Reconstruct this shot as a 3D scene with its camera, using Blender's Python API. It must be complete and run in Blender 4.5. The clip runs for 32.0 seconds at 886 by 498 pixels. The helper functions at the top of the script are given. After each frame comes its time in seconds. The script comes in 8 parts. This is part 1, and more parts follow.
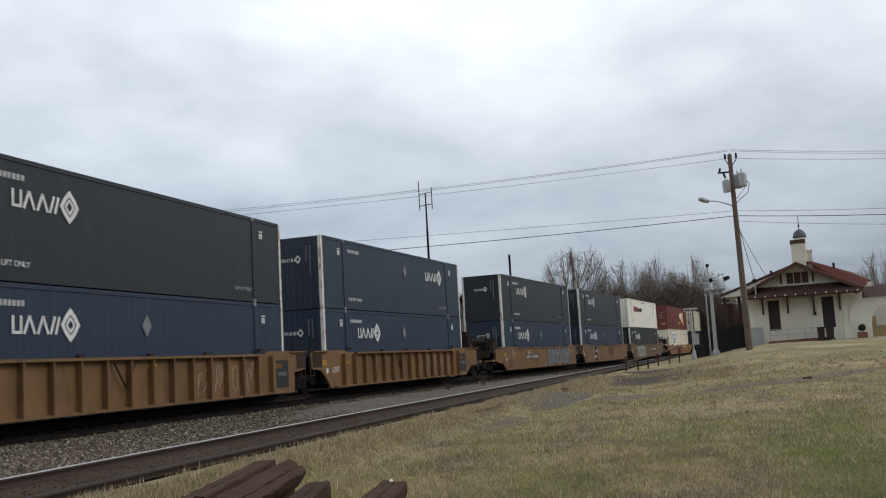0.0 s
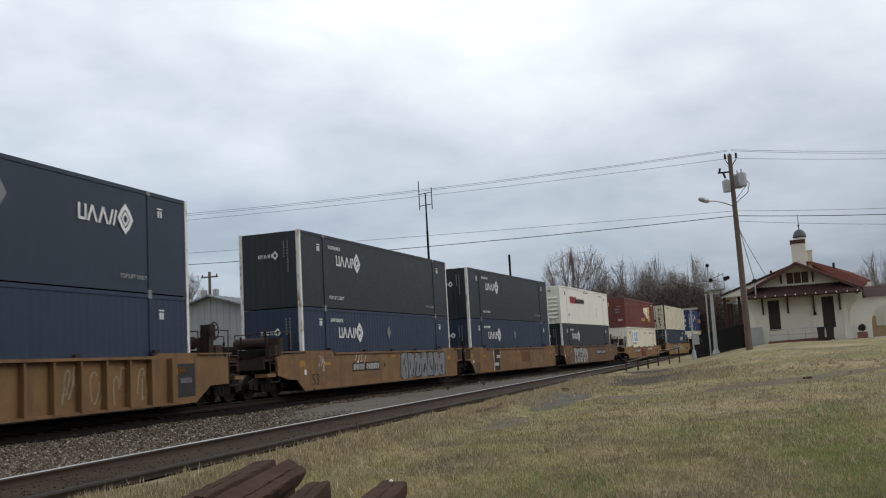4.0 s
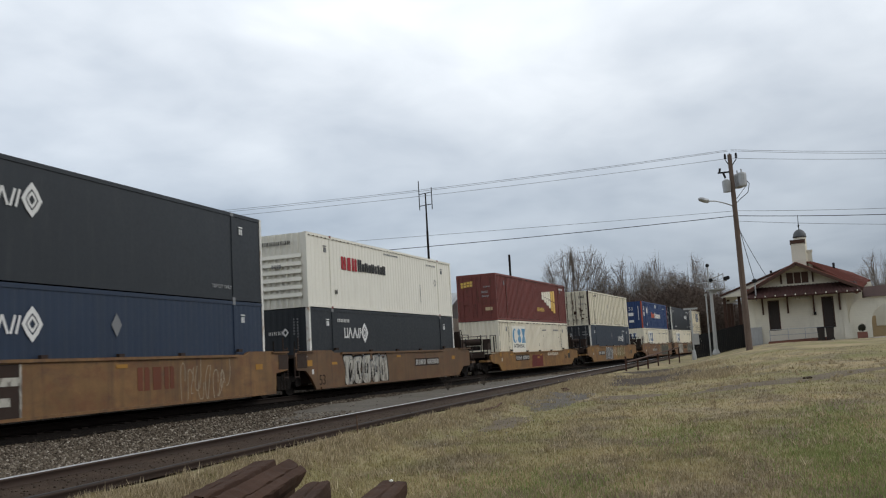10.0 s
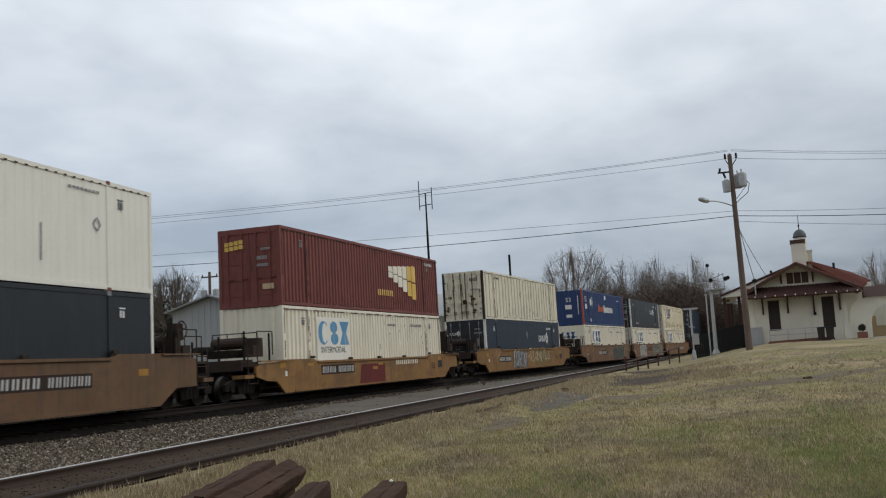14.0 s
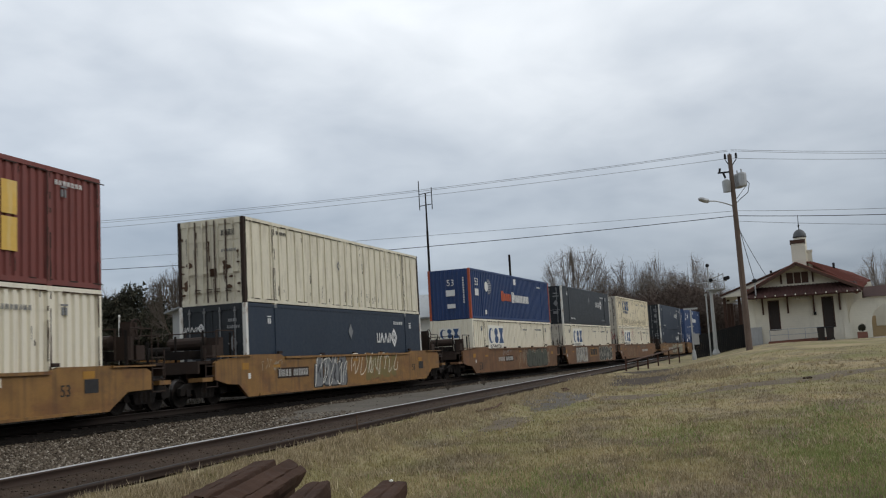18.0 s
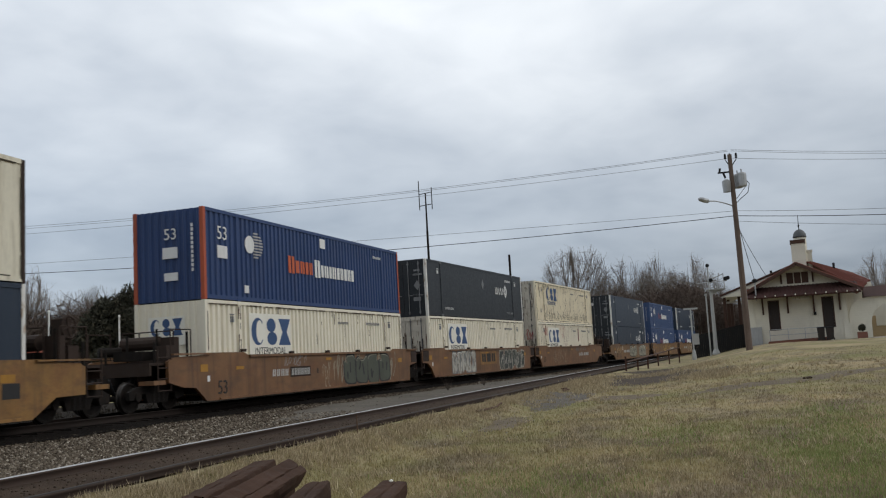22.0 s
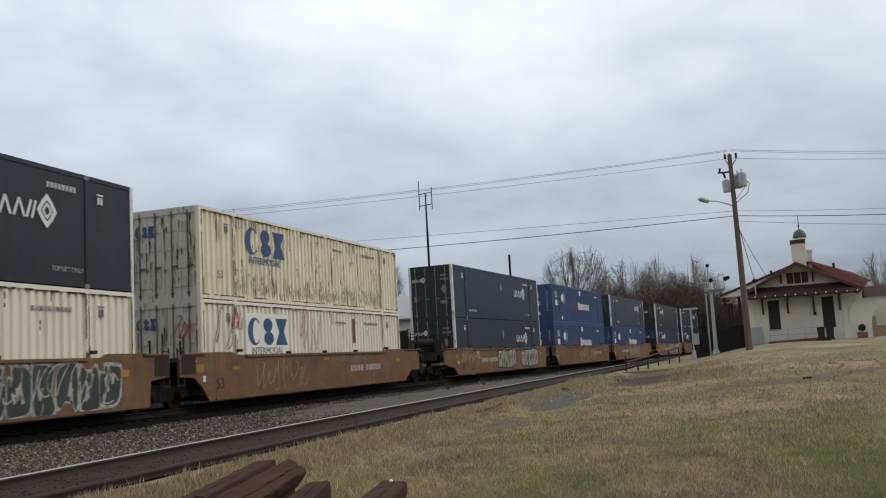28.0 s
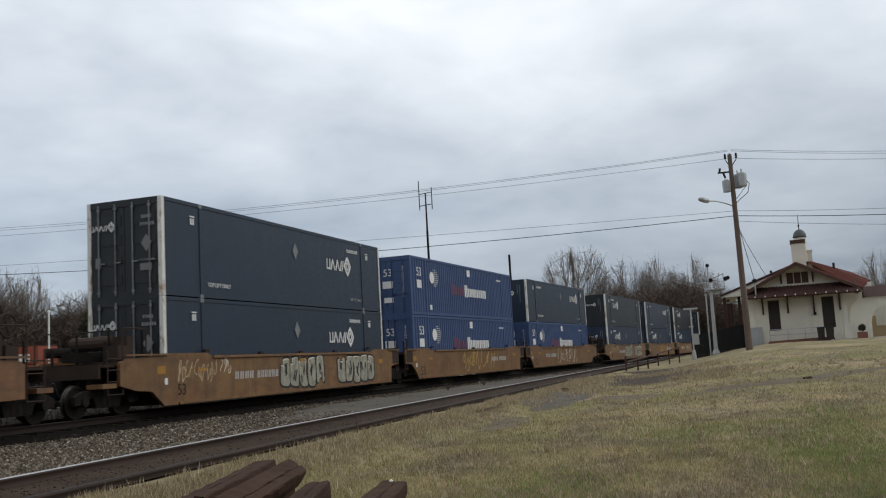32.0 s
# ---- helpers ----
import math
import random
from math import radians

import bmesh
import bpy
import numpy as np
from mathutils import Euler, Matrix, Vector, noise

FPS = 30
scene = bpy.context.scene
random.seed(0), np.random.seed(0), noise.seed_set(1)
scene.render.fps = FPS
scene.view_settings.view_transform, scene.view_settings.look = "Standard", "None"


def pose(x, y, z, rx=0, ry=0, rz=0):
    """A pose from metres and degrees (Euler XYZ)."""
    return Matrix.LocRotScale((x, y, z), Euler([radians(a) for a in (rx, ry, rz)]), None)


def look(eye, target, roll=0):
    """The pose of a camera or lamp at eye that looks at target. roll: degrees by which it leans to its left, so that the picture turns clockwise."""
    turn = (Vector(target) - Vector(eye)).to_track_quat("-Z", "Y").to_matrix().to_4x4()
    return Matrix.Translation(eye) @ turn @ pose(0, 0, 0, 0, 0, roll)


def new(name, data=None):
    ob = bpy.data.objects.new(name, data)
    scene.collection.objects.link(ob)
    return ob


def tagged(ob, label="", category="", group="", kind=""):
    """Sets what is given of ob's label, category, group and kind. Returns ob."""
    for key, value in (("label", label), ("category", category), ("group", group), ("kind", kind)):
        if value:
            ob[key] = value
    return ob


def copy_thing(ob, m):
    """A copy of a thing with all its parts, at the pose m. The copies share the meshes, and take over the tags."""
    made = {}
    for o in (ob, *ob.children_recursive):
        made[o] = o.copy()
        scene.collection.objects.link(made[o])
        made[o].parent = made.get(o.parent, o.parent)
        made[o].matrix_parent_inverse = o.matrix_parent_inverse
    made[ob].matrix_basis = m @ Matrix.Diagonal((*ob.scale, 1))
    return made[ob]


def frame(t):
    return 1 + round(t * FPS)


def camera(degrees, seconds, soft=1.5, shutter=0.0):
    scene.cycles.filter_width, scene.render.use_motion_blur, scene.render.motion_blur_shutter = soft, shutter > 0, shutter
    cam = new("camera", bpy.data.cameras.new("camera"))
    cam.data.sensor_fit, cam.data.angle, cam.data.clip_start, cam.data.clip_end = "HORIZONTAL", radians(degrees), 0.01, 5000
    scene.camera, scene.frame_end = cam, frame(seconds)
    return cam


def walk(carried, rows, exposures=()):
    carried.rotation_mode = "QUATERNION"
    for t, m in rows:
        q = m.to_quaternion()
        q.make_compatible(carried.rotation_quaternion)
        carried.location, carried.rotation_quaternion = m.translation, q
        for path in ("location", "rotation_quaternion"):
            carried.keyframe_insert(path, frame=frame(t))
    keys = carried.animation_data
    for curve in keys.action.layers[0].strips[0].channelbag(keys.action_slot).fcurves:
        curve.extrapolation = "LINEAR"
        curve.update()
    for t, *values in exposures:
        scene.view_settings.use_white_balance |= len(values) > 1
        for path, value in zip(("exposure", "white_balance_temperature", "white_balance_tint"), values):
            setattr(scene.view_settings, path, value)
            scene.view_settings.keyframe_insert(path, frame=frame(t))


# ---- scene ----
# camera: stands still beside the line, tilted up and leaning a little
cam = camera(50.4, 32.0, soft=1.15, shutter=0.3)
EYE = Vector((0.0, 0.0, 0.981))
YAW, PITCH = radians(14.01), radians(6.74)
AIM = EYE + 20 * Vector((math.cos(YAW) * math.cos(PITCH), math.sin(YAW) * math.cos(PITCH), math.sin(PITCH)))
walk(cam, [(0.0, look(EYE, AIM, -3.2)), (32.0, look(EYE, AIM, -3.2))],
     exposures=[(0.0, 0.04), (9.0, 0.04), (13.0, -0.09), (23.0, -0.1), (27.0, -0.04), (32.0, -0.06)])


# world: a closed grey cloud deck, brighter overhead and bluer towards the horizon
def make_world():
    w = bpy.data.worlds.new("overcast")
    scene.world = w
    w.use_nodes = True
    nt = w.node_tree
    nt.nodes.clear()
    N, K = nt.nodes.new, nt.links.new
    out, bg = N("ShaderNodeOutputWorld"), N("ShaderNodeBackground")
    sky = N("ShaderNodeTexSky")
    sky.sky_type, sky.sun_disc = "NISHITA", False
    sky.sun_elevation, sky.sun_rotation = radians(33), radians(200)
    co = N("ShaderNodeTexCoord")
    sep = N("ShaderNodeSeparateXYZ")
    K(co.outputs["Generated"], sep.inputs[0])
    # clouds stretched flat towards the horizon
    den = N("ShaderNodeMath")
    den.operation = "ADD"
    den.inputs[1].default_value = 0.22
    ab = N("ShaderNodeMath")
    ab.operation = "ABSOLUTE"
    K(sep.outputs[2], ab.inputs[0])
    K(ab.outputs[0], den.inputs[0])
    div = N("ShaderNodeVectorMath")
    div.operation = "DIVIDE"
    comb = N("ShaderNodeCombineXYZ")
    for i in range(3):
        K(den.outputs[0], comb.inputs[i])
    K(co.outputs["Generated"], div.inputs[0])
    K(comb.outputs[0], div.inputs[1])
    n1, n2 = N("ShaderNodeTexNoise"), N("ShaderNodeTexNoise")
    for n, sc, de in ((n1, 1.15, 4.0), (n2, 3.6, 5.0)):
        n.inputs["Scale"].default_value, n.inputs["Detail"].default_value = sc, de
        n.inputs["Roughness"].default_value, n.inputs["Distortion"].default_value = 0.5, 0.25
        K(div.outputs[0], n.inputs["Vector"])
    mx = N("ShaderNodeMix")
    mx.inputs[0].default_value = 0.34
    K(n1.outputs["Fac"], mx.inputs[2])
    K(n2.outputs["Fac"], mx.inputs[3])
    ramp = N("ShaderNodeValToRGB")
    ramp.color_ramp.elements[0].position, ramp.color_ramp.elements[0].color = 0.36, (0.60, 0.645, 0.70, 1)
    ramp.color_ramp.elements[1].position, ramp.color_ramp.elements[1].color = 0.66, (1.0, 1.02, 1.03, 1)
    K(mx.outputs[0], ramp.inputs[0])
    # height gradient
    gr = N("ShaderNodeValToRGB")
    e = gr.color_ramp.elements
    e[0].position, e[0].color = 0.0, (0.365, 0.406, 0.472, 1)
    e[1].position, e[1].color = 0.45, (1.06, 1.07, 1.08, 1)
    for at, c in ((0.15, (0.515, 0.556, 0.615)), (0.27, (0.775, 0.80, 0.835))):
        e.new(at).color = (*c, 1)
    K(sep.outputs[2], gr.inputs[0])
    mul = N("ShaderNodeMix")
    mul.data_type, mul.blend_type = "RGBA", "MULTIPLY"
    mul.inputs[0].default_value = 1.0
    K(ramp.outputs[0], mul.inputs[6])
    K(gr.outputs[0], mul.inputs[7])
    scl = N("ShaderNodeMix")
    scl.data_type, scl.blend_type = "RGBA", "ADD"
    scl.inputs[0].default_value = 0.012
    K(mul.outputs[2], scl.inputs[6])
    K(sky.outputs[0], scl.inputs[7])
    # the cloud deck thins towards the left of the line
    side = N("ShaderNodeMapRange")
    side.inputs[1].default_value, side.inputs[2].default_value, side.inputs[3].default_value, side.inputs[4].default_value = -0.6, 0.9, 1.02, 1.10
    K(sep.outputs[1], side.inputs[0])
    low = N("ShaderNodeMapRange")
    low.inputs[1].default_value, low.inputs[2].default_value, low.inputs[3].default_value, low.inputs[4].default_value = 0.06, 0.32, 0.72, 1.06
    K(sep.outputs[2], low.inputs[0])
    K(low.outputs[0], side.inputs[3])
    far = N("ShaderNodeMapRange")
    far.inputs[1].default_value, far.inputs[2].default_value, far.inputs[3].default_value, far.inputs[4].default_value = 0.06, 0.32, 1.32, 1.08
    K(sep.outputs[2], far.inputs[0])
    K(far.outputs[0], side.inputs[4])
    hue = N("ShaderNodeMix")
    hue.data_type, hue.blend_type = "RGBA", "MULTIPLY"
    hue.inputs[0].default_value = 1.0
    # and is heavier behind the way the line runs
    back = N("ShaderNodeMapRange")
    back.inputs[1].default_value, back.inputs[2].default_value, back.inputs[3].default_value, back.inputs[4].default_value = -1.0, 0.6, 0.7, 1.0
    K(sep.outputs[0], back.inputs[0])
    both = N("ShaderNodeMath")
    both.operation = "MULTIPLY"
    K(side.outputs[0], both.inputs[0])
    K(back.outputs[0], both.inputs[1])
    K(scl.outputs[2], hue.inputs[6])
    K(both.outputs[0], hue.inputs[7])
    K(hue.outputs[2], bg.inputs[0])
    bg.inputs[1].default_value = 1.02
    K(bg.outputs[0], out.inputs[0])


make_world()
sun = new("sun", bpy.data.lights.new("sun", "SUN"))
sun.data.energy, sun.data.angle, sun.data.color = 0.62, radians(25), (1.0, 0.97, 0.93)
sun.matrix_world = look((6, -50, 34), (0, 0, 0))


# ---------- materials ----------
def nodes(name):
    m = bpy.data.materials.new(name)
    m.use_nodes = True
    nt = m.node_tree
    return m, nt, nt.nodes["Principled BSDF"]


def ramp_node(nt, src, stops):
    r = nt.nodes.new("ShaderNodeValToRGB")
    e = r.color_ramp.elements
    e[0].position, e[0].color = stops[0][0], (*stops[0][1], 1)
    e[1].position, e[1].color = stops[-1][0], (*stops[-1][1], 1)
    for p, c in stops[1:-1]:
        e.new(p).color = (*c, 1)
    nt.links.new(src, r.inputs[0])
    return r.outputs[0]


def noise_node(nt, scale, detail=4.0, rough=0.55, stretch=(1, 1, 1), shift=True):
    co, mp, n = (nt.nodes.new(k) for k in ("ShaderNodeTexCoord", "ShaderNodeMapping", "ShaderNodeTexNoise"))
    nt.links.new(co.outputs["Object"], mp.inputs[0])
    mp.inputs["Scale"].default_value = stretch
    if shift:
        inf, mu = nt.nodes.new("ShaderNodeObjectInfo"), nt.nodes.new("ShaderNodeMath")
        mu.operation = "MULTIPLY"
        mu.inputs[1].default_value = 37.0
        nt.links.new(inf.outputs["Random"], mu.inputs[0])
        nt.links.new(mu.outputs[0], mp.inputs["Location"])
    nt.links.new(mp.outputs[0], n.inputs["Vector"])
    n.inputs["Scale"].default_value, n.inputs["Detail"].default_value, n.inputs["Roughness"].default_value = scale, detail, rough
    return n.outputs["Fac"]


def mix_col(nt, fac, a, b, blend="MIX"):
    m = nt.nodes.new("ShaderNodeMix")
    m.data_type, m.blend_type = "RGBA", blend
    for i, v in ((0, fac), (6, a), (7, b)):
        if isinstance(v, (int, float)):
            m.inputs[i].default_value = v
        elif isinstance(v, tuple):
            m.inputs[i].default_value = (*v, 1)
        else:
            nt.links.new(v, m.inputs[i])
    return m.outputs[2]


def bump(nt, bsdf, src, strength, dist=0.01):
    b = nt.nodes.new("ShaderNodeBump")
    b.inputs["Strength"].default_value, b.inputs["Distance"].default_value = strength, dist
    nt.links.new(src, b.inputs["Height"])
    nt.links.new(b.outputs[0], bsdf.inputs["Normal"])


def surface(name, col, rough=0.6, metal=0.0, vary=0.25, grain=9.0, dirt=None, dirt_amt=0.5, streak=(1, 1, 0.14), dirt_scale=3.0,
            edges=(0.5, 0.72), bump_amt=0.15, spec=0.35):
    """Paint, wood, stone: a base colour that wanders at two scales, with stains of another colour over it."""
    m, nt, b = nodes(name)
    lo, hi = tuple(c * (1 - vary) for c in col), tuple(min(1, c * (1 + vary)) for c in col)
    big = noise_node(nt, 0.7, 3)
    fine = noise_node(nt, grain, 6, 0.6)
    base = mix_col(nt, 0.45, ramp_node(nt, big, [(0.3, lo), (0.7, hi)]), ramp_node(nt, fine, [(0.3, lo), (0.7, hi)]))
    if dirt:
        st = noise_node(nt, dirt_scale, 5, 0.65, streak)
        f = ramp_node(nt, st, [(edges[0], (0, 0, 0)), (edges[1], (dirt_amt,) * 3)])
        base = mix_col(nt, f, base, dirt)
    nt.links.new(base, b.inputs["Base Color"])
    rr = ramp_node(nt, fine, [(0.25, (max(0.05, rough - 0.1),) * 3), (0.75, (min(1, rough + 0.12),) * 3)])
    nt.links.new(rr, b.inputs["Roughness"])
    b.inputs["Metallic"].default_value, b.inputs["Specular IOR Level"].default_value = metal, spec
    if bump_amt:
        bump(nt, b, fine, bump_amt, 0.006)
    return m


RUST = (0.11, 0.05, 0.028)
M = {}
M["umax_black"] = surface("charcoal paint", (0.016, 0.020, 0.025), 0.46, vary=0.15, dirt=(0.045, 0.047, 0.047), dirt_amt=0.35, spec=0.4)
M["umax_navy"] = surface("navy paint", (0.016, 0.030, 0.060), 0.46, vary=0.15, dirt=(0.04, 0.05, 0.065), dirt_amt=0.35, spec=0.4)
M["umax_slate"] = surface("slate blue paint", (0.017, 0.029, 0.050), 0.46, vary=0.15, dirt=(0.04, 0.047, 0.055), dirt_amt=0.35, spec=0.4)
M["cream"] = surface("cream paint", (0.82, 0.765, 0.625), 0.55, vary=0.05, dirt=(0.40, 0.33, 0.23), dirt_amt=0.4, streak=(1.6, 1, 0.1), edges=(0.52, 0.75))
M["cream_worn"] = surface("worn cream paint", (0.81, 0.73, 0.55), 0.6, vary=0.1, dirt=(0.12, 0.065, 0.035), dirt_amt=0.9, streak=(5.5, 1, 0.22), edges=(0.585, 0.66))
M["white_box"] = surface("white paint", (0.81, 0.785, 0.69), 0.5, vary=0.05, dirt=(0.55, 0.51, 0.42), dirt_amt=0.2)
M["old_white"] = surface("yellowed white paint", (0.73, 0.68, 0.54), 0.6, vary=0.1, dirt=(0.30, 0.25, 0.17), dirt_amt=0.55, streak=(1.4, 1, 0.2))
M["brick_red"] = surface("oxide red paint", (0.19, 0.055, 0.045), 0.55, vary=0.12, dirt=(0.09, 0.035, 0.03), dirt_amt=0.5)
M["royal"] = surface("royal blue paint", (0.026, 0.056, 0.155), 0.5, vary=0.12, dirt=(0.06, 0.07, 0.13), dirt_amt=0.4)
M["royal_pale"] = surface("faded blue paint", (0.048, 0.085, 0.19), 0.55, vary=0.12, dirt=(0.09, 0.10, 0.17), dirt_amt=0.4)
M["white_trim"] = surface("white steel paint", (0.72, 0.71, 0.66), 0.5, vary=0.06, dirt=(0.30, 0.17, 0.07), dirt_amt=0.8, streak=(1, 1, 0.4), dirt_scale=5, edges=(0.53, 0.64))
M["orange_trim"] = surface("orange steel paint", (0.42, 0.085, 0.035), 0.5, vary=0.12, dirt=RUST, dirt_amt=0.5)
M["mark_white"] = surface("white lettering", (0.74, 0.74, 0.72), 0.6, vary=0.05, dirt=(0.4, 0.4, 0.4), dirt_amt=0.3, bump_amt=0)
M["mark_grey"] = surface("grey decal", (0.20, 0.205, 0.21), 0.6, vary=0.1, bump_amt=0)
M["mark_blue"] = surface("blue lettering", (0.042, 0.085, 0.19), 0.6, vary=0.1, bump_amt=0)
M["mark_sky"] = surface("light blue lettering", (0.10, 0.28, 0.46), 0.6, vary=0.15, dirt=(0.6, 0.57, 0.47), dirt_amt=0.6, bump_amt=0)
M["mark_red"] = surface("red lettering", (0.36, 0.02, 0.03), 0.6, vary=0.1, bump_amt=0)
M["mark_black"] = surface("black lettering", (0.025, 0.024, 0.024), 0.6, vary=0.1, bump_amt=0)
M["mark_orange"] = surface("orange lettering", (0.55, 0.12, 0.05), 0.6, vary=0.1, bump_amt=0)
M["mark_gold"] = surface("gold decal", (0.72, 0.46, 0.10), 0.6, vary=0.1, dirt=(0.75, 0.68, 0.45), dirt_amt=0.5, bump_amt=0)
M["mark_yellow"] = surface("yellow reflector", (0.38, 0.19, 0.03), 0.5, vary=0.15, dirt=RUST, dirt_amt=0.4, bump_amt=0)
M["ochre_ribbed"] = surface("brown ochre car paint", (0.185, 0.102, 0.042), 0.65, vary=0.25, dirt=(0.09, 0.05, 0.03), dirt_amt=0.75, streak=(1, 1, 0.3), dirt_scale=2.2, bump_amt=0.3)
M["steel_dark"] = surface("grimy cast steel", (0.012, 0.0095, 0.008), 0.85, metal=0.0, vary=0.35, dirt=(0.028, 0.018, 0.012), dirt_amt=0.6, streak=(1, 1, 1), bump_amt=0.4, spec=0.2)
M["steel_brown"] = surface("rusted steelwork", (0.034, 0.020, 0.014), 0.8, vary=0.35, dirt=(0.04, 0.028, 0.02), dirt_amt=0.7, streak=(1, 1, 0.6), bump_amt=0.3)
M["wheel_tread"] = surface("polished wheel steel", (0.05, 0.045, 0.042), 0.42, metal=0.8, vary=0.1)
M["rail_side"] = surface("rail rust", (0.060, 0.040, 0.030), 0.8, vary=0.3, grain=20, bump_amt=0.3)
M["rail_head"] = surface("polished rail head", (0.46, 0.455, 0.45), 0.36, metal=0.9, vary=0.1)
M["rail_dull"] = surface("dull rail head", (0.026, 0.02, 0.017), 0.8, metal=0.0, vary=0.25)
M["stucco"] = surface("cream stucco", (0.68, 0.66, 0.58), 0.9, vary=0.06, grain=25, dirt=(0.40, 0.38, 0.33), dirt_amt=0.4, streak=(1, 1, 0.3), dirt_scale=1.2, bump_amt=0.3, spec=0.2)
M["tile_roof"] = surface("red clay tile", (0.16, 0.052, 0.038), 0.8, vary=0.3, grain=6, dirt=(0.10, 0.042, 0.033), dirt_amt=0.6, streak=(1, 1, 1), bump_amt=0.4)
M["brown_wood"] = surface("dark brown stained wood", (0.070, 0.036, 0.026), 0.75, vary=0.25, grain=12)
M["door_dark"] = surface("dark brown door paint", (0.030, 0.022, 0.020), 0.6, vary=0.2)
M["soffit"] = surface("pale soffit boards", (0.52, 0.50, 0.46), 0.8, vary=0.08)
M["brickwork"] = surface("dull red brick", (0.17, 0.075, 0.055), 0.85, vary=0.3, grain=30, bump_amt=0.4)
M["galv"] = surface("galvanised steel", (0.40, 0.41, 0.42), 0.5, metal=0.5, vary=0.15, dirt=(0.22, 0.21, 0.2), dirt_amt=0.5)
M["grey_paint"] = surface("silver grey mast paint", (0.42, 0.43, 0.43), 0.55, vary=0.1, dirt=(0.25, 0.22, 0.18), dirt_amt=0.4)
M["black_paint"] = surface("black fence paint", (0.010, 0.010, 0.011), 0.7, vary=0.3)
M["pole_wood"] = surface("weathered brown pole", (0.135, 0.098, 0.079), 0.85, vary=0.25, grain=12, dirt=(0.10, 0.068, 0.052), dirt_amt=0.7, streak=(1, 1, 0.06), dirt_scale=9, bump_amt=0.5)
M["wire"] = surface("black cable", (0.03, 0.03, 0.032), 0.7, vary=0.1, bump_amt=0)
M["wire_pale"] = surface("grey aluminium cable", (0.16, 0.165, 0.18), 0.6, vary=0.1, bump_amt=0)
M["bark"] = surface("grey brown bark", (0.105, 0.086, 0.070), 0.9, vary=0.3, bump_amt=0.3)
M["bark_pale"] = surface("pale grey bark", (0.155, 0.136, 0.116), 0.9, vary=0.3, bump_amt=0.3)
M["twig_pale"] = surface("pale grey brown twigs", (0.215, 0.182, 0.155), 0.9, vary=0.25, bump_amt=0)
M["metal_wall"] = surface("pale grey metal cladding", (0.36, 0.375, 0.38), 0.6, vary=0.06, dirt=(0.28, 0.28, 0.27), dirt_amt=0.4)
M["metal_roof"] = surface("grey metal roofing", (0.25, 0.265, 0.28), 0.55, vary=0.08)
M["rust_plate"] = surface("rusty iron", (0.10, 0.058, 0.036), 0.85, vary=0.35, bump_amt=0.4)


def island_mat(name, stops, rough=0.9, zone=None, hint=0.8, brown=None):
    """Loose pieces joined in one mesh: a colour of its own for each, drifting with a broad patch noise."""
    m, nt, b = nodes(name)
    g = nt.nodes.new("ShaderNodeNewGeometry")
    src = g.outputs["Random Per Island"]
    col = ramp_node(nt, src, stops)
    if zone:
        z = noise_node(nt, zone[0], 3, 0.5, shift=False)
        col = mix_col(nt, ramp_node(nt, z, [(0.42, (0, 0, 0)), (0.62, (hint,) * 3)]), col, mix_col(nt, 0.6, col, zone[1]))
    if brown:
        z = noise_node(nt, 0.21, 4, 0.55, shift=False)
        col = mix_col(nt, ramp_node(nt, z, [(0.5, (0, 0, 0)), (0.64, (0.7,) * 3)]), col, brown)
    nt.links.new(col, b.inputs["Base Color"])
    b.inputs["Roughness"].default_value, b.inputs["Specular IOR Level"].default_value = rough, 0.2
    return m


def lawn_colour(nt):
    """Winter turf by place: straw, olive, bare brown and grey-brown in drifting patches."""
    a, b, c = noise_node(nt, 0.22, 4, 0.55, shift=False), noise_node(nt, 0.55, 5, 0.6, (1, 1.5, 1), shift=False), noise_node(nt, 1.6, 5, 0.65, shift=False)
    col = ramp_node(nt, a, [(0.36, (0.375, 0.30, 0.175)), (0.5, (0.29, 0.245, 0.128)), (0.64, (0.22, 0.205, 0.094))])
    col = mix_col(nt, ramp_node(nt, b, [(0.46, (0, 0, 0)), (0.62, (0.8,) * 3)]), col, (0.20, 0.16, 0.11))
    return mix_col(nt, ramp_node(nt, c, [(0.5, (0, 0, 0)), (0.7, (0.6,) * 3)]), col, (0.42, 0.35, 0.22))


def turf(name, spread, blade):
    m, nt, b = nodes(name)
    col = lawn_colour(nt)
    if blade:
        f = nt.nodes.new("ShaderNodeNewGeometry").outputs["Random Per Island"]
        col = mix_col(nt, 1.0, col, ramp_node(nt, f, [(0.0, (spread[0],) * 3), (1.0, (spread[1],) * 3)]), "MULTIPLY")
    else:
        f = noise_node(nt, 16.0, 6, 0.7, shift=False)
        col = mix_col(nt, 1.0, col, ramp_node(nt, f, [(0.25, (spread[0],) * 3), (0.75, (spread[1],) * 3)]), "MULTIPLY")
        bump(nt, b, f, 0.6, 0.02)
    nt.links.new(col, b.inputs["Base Color"])
    b.inputs["Roughness"].default_value, b.inputs["Specular IOR Level"].default_value = 0.95, 0.1
    return m


